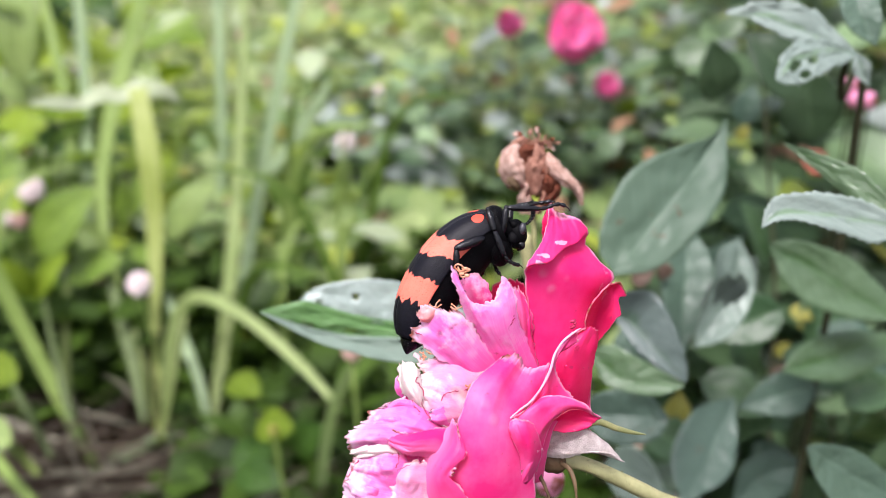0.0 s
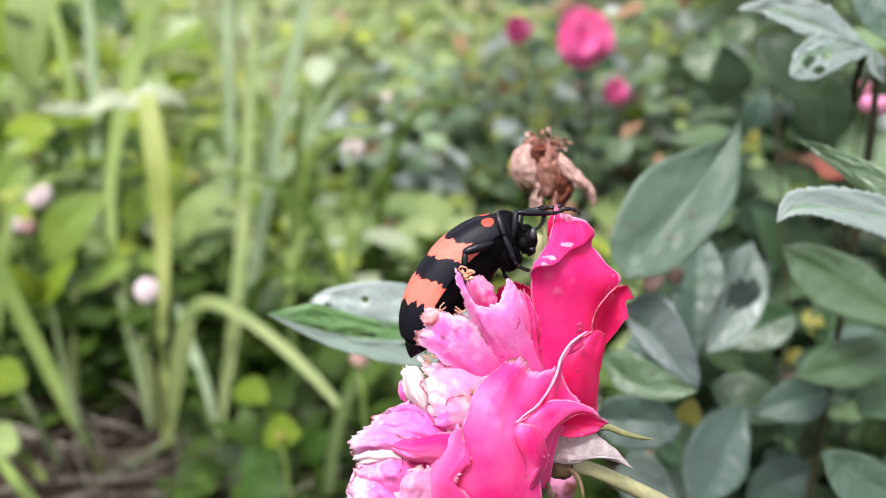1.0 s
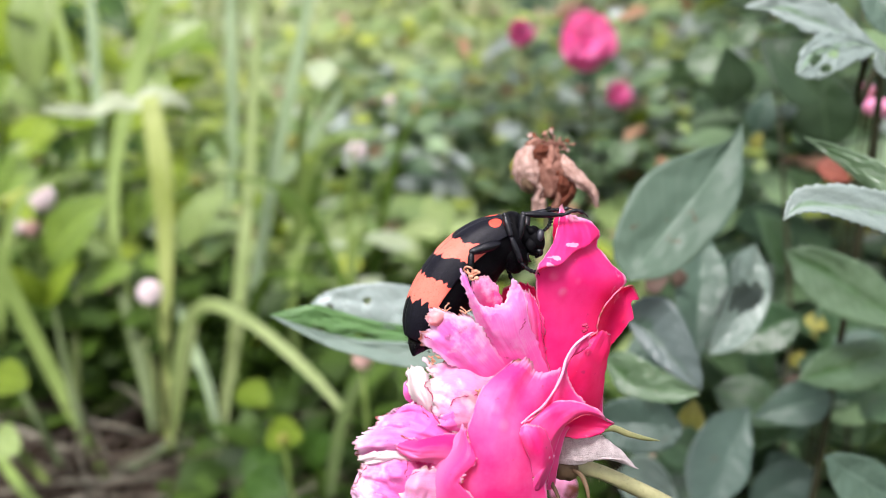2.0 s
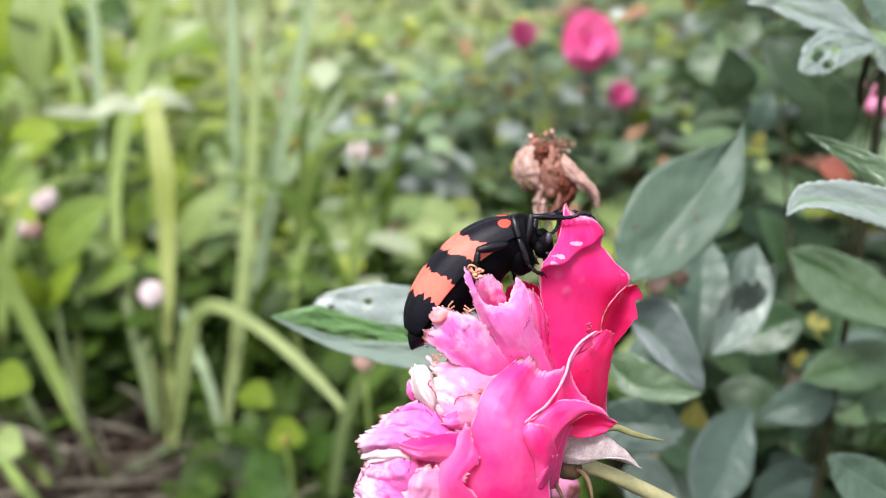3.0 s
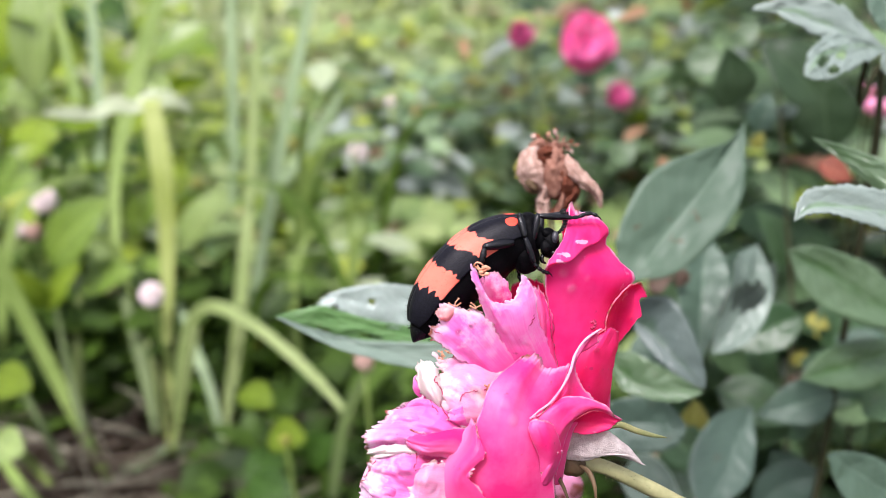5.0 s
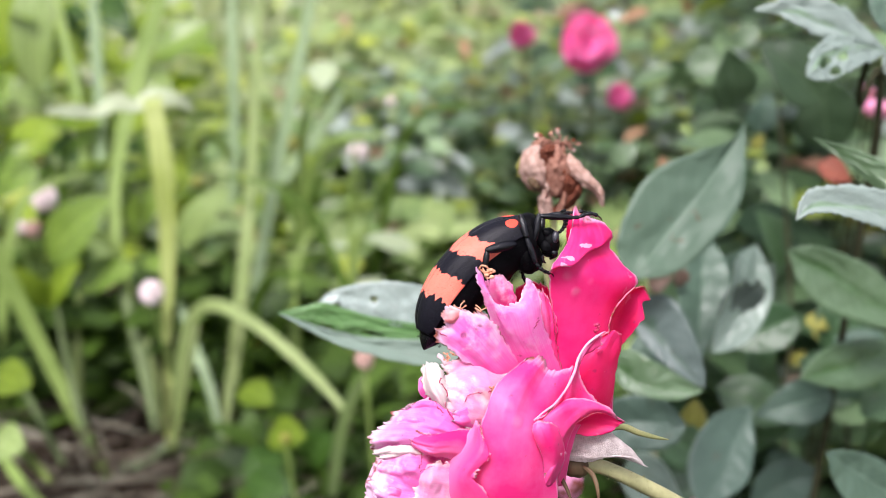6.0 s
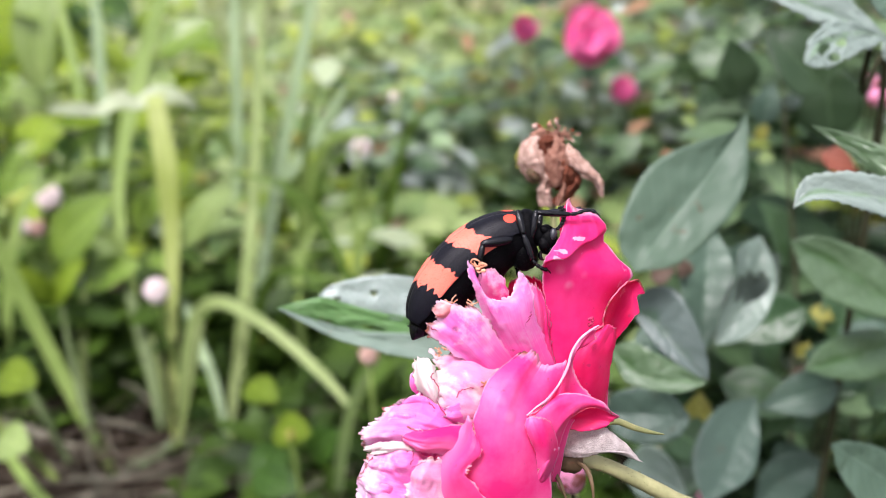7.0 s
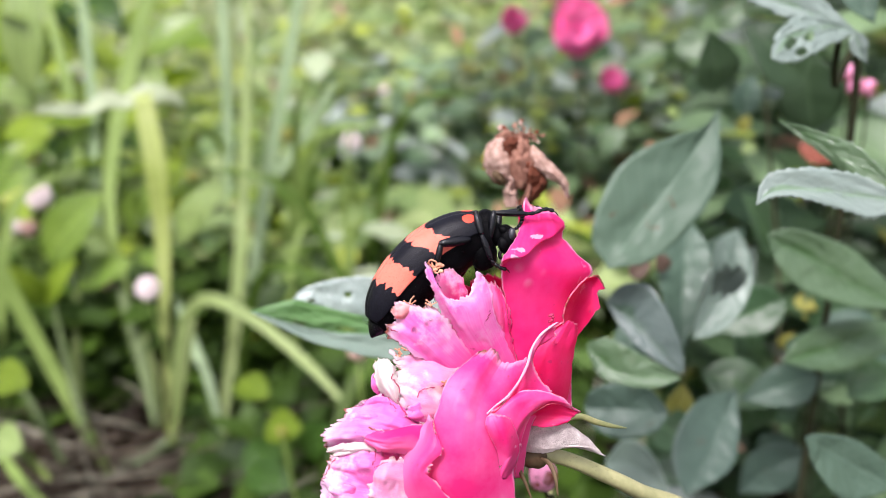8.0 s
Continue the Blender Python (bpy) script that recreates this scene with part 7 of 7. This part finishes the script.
        near_leaf("leaf", bush, ("rose_leaf", "rose_leaf_grey", "rose_leaf_green", "rose_leaf")[k % 4], base, tip, ln * rnd.uniform(0.5, 0.62),
            facing=(rnd.uniform(-0.5, 0.5), -0.7, rnd.uniform(0.3, 0.9)), fold=rnd.uniform(0.1, 0.4), seed=30 + k, droop=rnd.uniform(0.0, 0.12), teeth=16, tooth=0.03)
    # canes
    for k, (pts, r) in enumerate((([(0.1367, 0.3590, 0.1583), (0.1389, 0.3745, 0.2010), (0.1412, 0.3854, 0.2309), (0.1444, 0.4250, 0.2811), (0.1459, 0.4698, 0.3459)], 0.0008),
                                  ([(0.1236, 0.2897, 0.3189), (0.1123, 0.2766, 0.3414), (0.1023, 0.2507, 0.3579)], 0.001),
                                  ([(0.1938, 0.4273, 0.1122), (0.1938, 0.4505, 0.1758), (0.1960, 0.4974, 0.2462)], 0.0011),
                                  ([(0.0195, 0.1934, 0.3321), (0.0234, 0.1957, 0.3091), (0.0306, 0.2137, 0.2561), (0.0527, 0.2192, -0.1087)], 0.0011))):
        bottom = Vector(pts[0]) if k < 3 else None
        line = ([(bottom.x, bottom.y + 0.02, 0.0)] if bottom is not None else []) + list(pts)
        part("cane", tube(bmesh.new(), line, [r * 1.2, r, r * 0.8], 8, 30), MAT["twig" if k < 3 else "stem"], bush)
    # the bush's mass
    rnd = random.Random(41)
    spots = []
    while len(spots) < 5200:
        y = rnd.uniform(0.36, 1.6)
        x = rnd.uniform(-0.02, 1.15)
        z = rnd.uniform(0.03, 0.48) * (1 - 0.5 * max(0.0, x - 0.5))
        if ((x - 0.5) / 0.65) ** 2 + ((y - 0.95) / 0.66) ** 2 > 1.0 + 0.25 * noise.noise(Vector((x * 5, y * 5, 7))):
            continue
        if noise.noise(Vector((x * 9, y * 9, z * 9))) < -0.12:
            continue
        if y < 0.92 and x < 0.04 + 0.20 * y:
            continue
        if x < 0.34 and y > 1.0 and rnd.random() < 0.75:
            continue
        if y < 0.6 and rnd.random() < 0.45:
            continue
        a = rnd.uniform(0, 6.28)
        ln = rnd.uniform(0.03, 0.055)
        spots.append(((x, y, z), Vector((math.cos(a), math.sin(a), rnd.uniform(-0.5, 0.3))).normalized(), ln, ln * rnd.uniform(0.5, 0.65)))
    for k in range(620):
        a, ln = rnd.uniform(0, 6.28), rnd.uniform(0.028, 0.05)
        spots.append(((rnd.uniform(-0.10, 0.24), rnd.uniform(0.92, 1.3), rnd.uniform(0.02, 0.17)), Vector((math.cos(a), math.sin(a), rnd.uniform(-0.4, 0.4))).normalized(), ln, ln * 0.6))
    leaf_mass("foliage", "bush_leaf", spots, rnd, bush, (5, 7))
    # lower leaves, coloured dark for the shade inside the bush
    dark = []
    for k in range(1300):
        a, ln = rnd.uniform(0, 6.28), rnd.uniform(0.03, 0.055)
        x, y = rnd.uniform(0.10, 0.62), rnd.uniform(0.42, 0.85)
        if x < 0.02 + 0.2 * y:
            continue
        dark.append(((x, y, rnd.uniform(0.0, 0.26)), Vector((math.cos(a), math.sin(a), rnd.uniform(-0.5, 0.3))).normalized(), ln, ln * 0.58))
    leaf_mass("lower_foliage", "bush_leaf_shaded", dark, rnd, bush, (5, 7))
    yel = [((rnd.uniform(0.2, 0.45), rnd.uniform(0.5, 0.9), rnd.uniform(0.04, 0.2)), Vector((rnd.uniform(-1, 1), rnd.uniform(-1, 1), 0.2)).normalized(), 0.024, 0.016) for k in range(110)]
    leaf_mass("yellow_leaves", "yellow_leaf", yel, rnd, bush)
    dry = [((rnd.uniform(0.0, 0.6), rnd.uniform(0.55, 1.3), rnd.uniform(0.02, 0.34)), Vector((rnd.uniform(-1, 1), rnd.uniform(-1, 1), -0.4)).normalized(), 0.024, 0.013) for k in range(55)]
    leaf_mass("dry_leaves", "dry_leaf", dry, rnd, bush)


def build_withered_rose():
    """The dry, spent flower behind the beetle."""
    ob = tagged(new("withered_rose"), "dry brown withered rose bloom with curled petals on a stalk", "withered flower")
    ob.location = Vector((0.0203, 0.1986, 0.3458))
    rnd = random.Random(3)
    low, top = (Vector(q) for q in [(0.0012, 0.0013, -0.0023), (0.0009, -0.0002, 0.0025)])
    part("heart", blob(bmesh.new(), low.lerp(top, 0.3), ((0.0026, 0, 0), (0, 0.0026, 0), (0, 0, 0.0042)), 20, 0.5, 2.6), MAT["withered_dark"], ob)
    for k, (tone, left, mid, right, crush) in enumerate((
            ("withered_pale", [(-0.0009, -0.0022, -0.0061), (-0.0042, -0.0018, -0.0051), (-0.0060, -0.0006, -0.0017), (-0.0053, 0.0007, 0.0019), (-0.0028, 0.0013, 0.0037)], [(-0.0007, -0.0050, -0.0049), (-0.0032, -0.0059, -0.0016), (-0.0039, -0.0049, 0.0011), (-0.0030, -0.0021, 0.0030), (-0.0025, 0.0004, 0.0039)], [(0.0000, -0.0047, -0.0040), (-0.0008, -0.0058, -0.0012), (-0.0012, -0.0049, 0.0011), (-0.0012, -0.0022, 0.0027), (-0.0020, 0.0003, 0.0038)], 0.90),
            ("withered", [(-0.0006, -0.0045, -0.0064), (-0.0016, -0.0045, -0.0007), (-0.0013, -0.0033, 0.0026), (0.0004, -0.0005, 0.0046)], [(0.0014, -0.0063, -0.0056), (0.0007, -0.0064, -0.0001), (0.0011, -0.0043, 0.0029), (0.0017, -0.0004, 0.0048)], [(0.0038, -0.0039, -0.0048), (0.0041, -0.0045, -0.0007), (0.0036, -0.0034, 0.0024), (0.0028, -0.0005, 0.0044)], 1.30),
            ("withered_dark", [(0.0013, -0.0055, -0.0063), (0.0014, -0.0054, -0.0016), (0.0028, -0.0032, 0.0014)], [(0.0032, -0.0064, -0.0058), (0.0032, -0.0068, -0.0012), (0.0036, -0.0036, 0.0018)], [(0.0049, -0.0043, -0.0060), (0.0053, -0.0039, -0.0020), (0.0046, -0.0026, 0.0016)], 1.00),
            ("withered_pale", [(0.0036, -0.0032, 0.0028), (0.0055, -0.0049, 0.0013), (0.0081, -0.0058, -0.0012), (0.0103, -0.0058, -0.0043), (0.0109, -0.0060, -0.0078)], [(0.0032, -0.0047, 0.0016), (0.0047, -0.0063, 0.0003), (0.0073, -0.0071, -0.0020), (0.0096, -0.0070, -0.0045), (0.0106, -0.0060, -0.0078)], [(0.0031, -0.0042, 0.0001), (0.0041, -0.0058, -0.0012), (0.0065, -0.0065, -0.0032), (0.0091, -0.0062, -0.0053), (0.0104, -0.0061, -0.0079)], 0.50),
            ("withered_pale", [(-0.0012, -0.0035, -0.0039), (-0.0020, -0.0045, -0.0066), (-0.0017, -0.0048, -0.0102)], [(-0.0005, -0.0055, -0.0035), (-0.0011, -0.0064, -0.0060), (-0.0007, -0.0057, -0.0099)], [(0.0005, -0.0037, -0.0043), (0.0003, -0.0046, -0.0068), (0.0006, -0.0048, -0.0102)], 0.70),
            ("withered_dark", [(0.0052, -0.0030, -0.0025), (0.0063, -0.0039, -0.0048), (0.0052, -0.0049, -0.0076), (0.0017, -0.0048, -0.0102)], [(0.0044, -0.0041, -0.0026), (0.0051, -0.0059, -0.0046), (0.0038, -0.0067, -0.0066), (0.0010, -0.0056, -0.0095)], [(0.0039, -0.0033, -0.0031), (0.0045, -0.0040, -0.0052), (0.0031, -0.0055, -0.0063), (0.0004, -0.0044, -0.0092)], 0.70),
            ("withered", [(0.0020, -0.0042, -0.0028), (0.0024, -0.0052, -0.0056), (0.0012, -0.0057, -0.0097)], [(0.0025, -0.0052, -0.0025), (0.0028, -0.0072, -0.0051), (0.0017, -0.0066, -0.0095)], [(0.0033, -0.0043, -0.0030), (0.0037, -0.0053, -0.0058), (0.0025, -0.0057, -0.0099)], 0.60),
            ("sepal_brown", [(-0.0039, -0.0039, -0.0020), (-0.0044, -0.0054, -0.0032), (-0.0028, -0.0050, -0.0049)], [(-0.0031, -0.0048, -0.0015), (-0.0034, -0.0063, -0.0026), (-0.0025, -0.0059, -0.0045)], [(-0.0022, -0.0039, -0.0020), (-0.0021, -0.0054, -0.0031), (-0.0021, -0.0050, -0.0049)], 0.40),
            ("yellow_leaf", [(-0.0056, 0.0014, 0.0009), (-0.0065, 0.0007, -0.0010), (-0.0061, -0.0001, -0.0033)], [(-0.0052, 0.0003, 0.0009), (-0.0059, -0.0003, -0.0009), (-0.0058, -0.0011, -0.0030)], [(-0.0048, 0.0002, 0.0005), (-0.0053, -0.0003, -0.0009), (-0.0055, -0.0011, -0.0031)], 0.30),
            ("withered_dark", [(-0.0018, -0.0039, 0.0009), (-0.0021, -0.0041, 0.0035), (-0.0007, -0.0026, 0.0044)], [(-0.0008, -0.0050, 0.0008), (-0.0012, -0.0061, 0.0036), (-0.0002, -0.0037, 0.0045)], [(0.0004, -0.0041, 0.0003), (0.0003, -0.0044, 0.0026), (0.0006, -0.0028, 0.0040)], 0.80),
            ("withered", [(-0.0037, 0.0008, 0.0022), (-0.0032, 0.0004, 0.0041), (-0.0013, 0.0008, 0.0052)], [(-0.0026, -0.0003, 0.0021), (-0.0021, -0.0007, 0.0040), (-0.0007, -0.0003, 0.0050)], [(-0.0015, -0.0004, 0.0018), (-0.0010, -0.0008, 0.0035), (-0.0003, -0.0005, 0.0046)], 0.70))):
        le, mi, ri = curve(left), curve(mid), curve(right)
        rows = []
        for j in range(29):
            v = j / 28
            row = []
            for i in range(15):
                u = 2 * i / 14 - 1
                p = mi(v).lerp(le(v) if u < 0 else ri(v), abs(u) ** 0.9)
                q = Vector((u * 1.6 + k * 3.7, v * 3.2, k * 1.3))
                p += Vector((0.25, -0.9, 0.33)) * crush * MM * (1.6 * noise.noise(q) + 1.3 * abs(noise.noise(q * 2.3)) + 0.7 * noise.noise(q * 5.1))
                p += Vector((0.8, 0, 0.6)) * 0.9 * crush * MM * abs(u) * noise.noise(q * 3.7)
                row.append(Vector((p.x * 0.98, p.y * 0.92, p.z * 0.95)))
            rows.append(row)
        part("petal", sheet(bmesh.new(), rows), MAT[tone], ob, "curled dry petal", thick=0.0003)
    # dried stamens, splayed from the heart
    for k, tip in enumerate(((-0.0032, -0.0007, 0.0040), (-0.0024, 0.0006, 0.0050), (-0.0015, 0.0018, 0.0054), (-0.0003, 0.0029, 0.0058), (0.0007, 0.0035, 0.0050), (0.0011, 0.0003, 0.0066), (0.0024, 0.0013, 0.0068), (0.0034, 0.0020, 0.0060), (0.0031, 0.0024, 0.0045), (0.0046, 0.0035, 0.0050), (0.0052, -0.0003, 0.0050), (0.0057, 0.0002, 0.0037), (0.0048, 0.0010, 0.0033), (0.0020, 0.0025, 0.0048), (0.0005, 0.0030, 0.0037), (-0.0010, -0.0005, 0.0044), (0.0038, 0.0003, 0.0041), (0.0050, 0.0006, 0.0023), (-0.0021, 0.0017, 0.0027))):
        tip = top.lerp(Vector(tip), rnd.uniform(0.5, 1.05)) + Vector((rnd.uniform(-0.6, 0.6), 0, rnd.uniform(-0.5, 0.3))) * MM
        root = top + Vector((rnd.uniform(-1.2, 1.2), rnd.uniform(-0.6, 0.6), rnd.uniform(-0.6, 0.2))) * MM
        bm = tube(bmesh.new(), [root, root.lerp(tip, 0.5) + Vector((rnd.uniform(-0.5, 0.5), rnd.uniform(-0.4, 0.4), 0.4)) * MM, tip], [0.22 * MM, 0.13 * MM, 0.15 * MM], 6, 8)
        d = (tip - root).normalized()
        s = d.orthogonal().normalized()
        blob(bm, tip, (d * rnd.uniform(0.3, 0.8) * MM, s * rnd.uniform(0.2, 0.7) * MM, d.cross(s) * 0.2 * MM), 12, 0.9, 2.2)
        part("stamen", bm, MAT[("withered", "withered_pale", "withered_dark", "withered")[k % 4]], ob)
    part("stalk", tube(bmesh.new(), [(0.0003, -0.0026, -0.0072), (0.0011, -0.0029, -0.0109), (0.0014, -0.0033, -0.0150), (0.0011, -0.0038, -0.0220)], [0.8 * MM, 0.7 * MM, 0.6 * MM, 0.6 * MM], 8, 14), MAT["stem"], ob)


def build_far_rose(place, radius, seed):
    ob = tagged(new("background_rose"), "open hot pink rose bloom on the bush", "rose flower", "pink roses")
    ob.location = place
    rnd = random.Random(seed)
    for k in range(16):
        a, ring_ = k * 2.4, (k + 1) / 16
        d = Vector((math.cos(a), -0.55, math.sin(a))).normalized()
        facing = Vector((-math.cos(a) * 0.5, -1, -math.sin(a) * 0.5 + 0.3))
        base = Vector((0, -radius * (0.5 - 0.5 * ring_), 0))
        tip = base + Vector((math.cos(a), -0.5 + 0.5 * ring_, math.sin(a))) * radius * (0.35 + 0.65 * ring_)
        rows = leaf_rows(base, tip, radius * (0.7 + 0.6 * ring_), facing, fold=0.25, droop=-0.15, widest=0.62, nu=8, nv=10, seed=seed + k, wave=0.12, sharp=0.7)
        part("petal", sheet(bmesh.new(), rows), MAT["far_petal"], ob, thick=0.0003)
    part("stalk", tube(bmesh.new(), [(0, radius * 0.1, 0), (0.01, 0.03, -place[2] * 0.5), (0.0, 0.04, -place[2])], [0.001, 0.0011, 0.0013], 7, 10), MAT["twig"], ob)


def build_buds(places, radius):
    for p in places:
        ob = tagged(new("pink_bud"), "small pink rose bud in the bush", "rose bud", "pink rose buds")
        ob.location = p
        bm = bmesh.new()
        for k in range(5):
            a = k * 1.256
            blob(bm, Vector((math.cos(a), math.sin(a), 0.1 * k)) * radius * 0.3, ((radius * 0.6, 0, 0), (0, radius * 0.6, 0), (0, 0, radius)), 10, 0.15, 2)
        part("petals", bm, MAT["far_petal"], ob)
        part("stalk", tube(bmesh.new(), [(0, 0, -radius * 0.6), (0.004, 0.01, -0.04), (0.0, 0.02, -p[2])], [0.0005, 0.0005, 0.0007], 6, 8), MAT["twig"], ob)


build_ground()
build_straw()
build_ground_cover()
build_left_weeds()
build_grass()
build_rose_bush()
for place, radius, seed in (((0.1150, 0.8266, 0.2735), 0.026, 1), ((0.0730, 0.9597, 0.2592), 0.014, 2), ((0.1471, 0.8516, 0.2253), 0.012, 3)):
    build_far_rose(place, radius, seed)
build_buds(((0.1633, 0.3963, 0.3194), (0.1650, 0.3945, 0.3143), (0.1702, 0.3943, 0.3139), (0.1234, 0.4283, 0.1148), (0.0258, 0.1851, 0.2800)), 0.0035)
build_withered_rose()
rose = build_rose()
beetle, legs, head = build_beetle()


def motions():
    """Sway of the flower and of the feeding beetle, both in the plane of the flower's face."""
    rose_sway = [
        (0, 0.00078, 0.00028, -0.03),
        (0.5, 0.00056, 0.00011, -0.28),
        (1, -0.00023, -0.00012, -0.28),
        (1.5, -0.00003, -0.00017, -0.47),
        (3, 0.00064, 0.00023, -0.09),
        (3.5, -0.00000, 0.00000, 0.00),
        (4, -0.00044, 0.00015, 0.10),
        (4.5, 0.00002, 0.00069, 0.32),
        (6, 0.00070, -0.00055, 0.35),
        (6.5, 0.00056, -0.00035, 0.41),
        (7, -0.00011, -0.00097, 0.55),
        (7.5, 0.00098, -0.00006, 0.40),
        (8, 0.00033, -0.00002, 0.07),
    ]
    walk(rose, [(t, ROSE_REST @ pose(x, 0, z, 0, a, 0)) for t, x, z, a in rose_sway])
    beetle_sway = [
        (0, -0.00015, 0.00081, -10.21),
        (0.5, -0.00035, 0.00040, -9.29),
        (1, -0.00075, 0.00007, -8.38),
        (1.5, -0.00061, -0.00001, -8.00),
        (3, 0.00050, 0.00026, -1.65),
        (3.5, 0.00000, 0.00000, -0.00),
        (4, -0.00022, 0.00020, 1.77),
        (4.5, 0.00025, 0.00084, 2.92),
        (6, 0.00049, -0.00027, -3.38),
        (6.5, 0.00055, -0.00014, -1.33),
        (7, 0.00014, -0.00079, 1.03),
        (7.5, 0.00130, 0.00011, 1.82),
        (8, 0.00032, 0.00012, 2.72),
    ]
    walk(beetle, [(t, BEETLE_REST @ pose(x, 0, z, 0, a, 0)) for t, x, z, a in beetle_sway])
    sprig_sway = [
        (0, -0.00014, -0.00027, -0.00075),
        (0.5, -0.00012, -0.00016, -0.00045),
        (1, -0.00022, 0.00016, 0.00044),
        (1.5, 0.00017, 0.00031, 0.00084),
        (3, 0.00071, 0.00068, 0.00187),
        (3.5, 0.00000, 0.00000, 0.00000),
        (4, 0.00028, 0.00016, 0.00044),
        (4.5, 0.00123, 0.00029, 0.00081),
        (6, 0.00228, 0.00035, 0.00097),
        (6.5, 0.00193, 0.00008, 0.00022),
        (7, 0.00146, 0.00044, 0.00122),
        (7.5, 0.00102, 0.00032, 0.00087),
        (8, 0.00131, 0.00050, 0.00136),
    ]
    walk(sprig, [(t, pose(x, y, z)) for t, x, y, z in sprig_sway])
    # the head and the forward legs keep their hold on the petal while the body rocks
    rock = [(b[0], r[3] - b[3]) for r, b in zip(rose_sway, beetle_sway)]
    for name, share in (("front", 0.9), ("front_far", 0.9), ("mid", 0.8)):
        hip = legs[name].location.copy()
        walk(legs[name], [(t, pose(*hip, 0, a * share, 0)) for t, a in rock])
    neck = Vector((6.12, -0.00, 5.27)) * MM
    walk(head, [(t, pose(*neck) @ pose(0, 0, 0, 0, a * 1.1, 0) @ pose(*(-neck))) for t, a in rock])


motions()
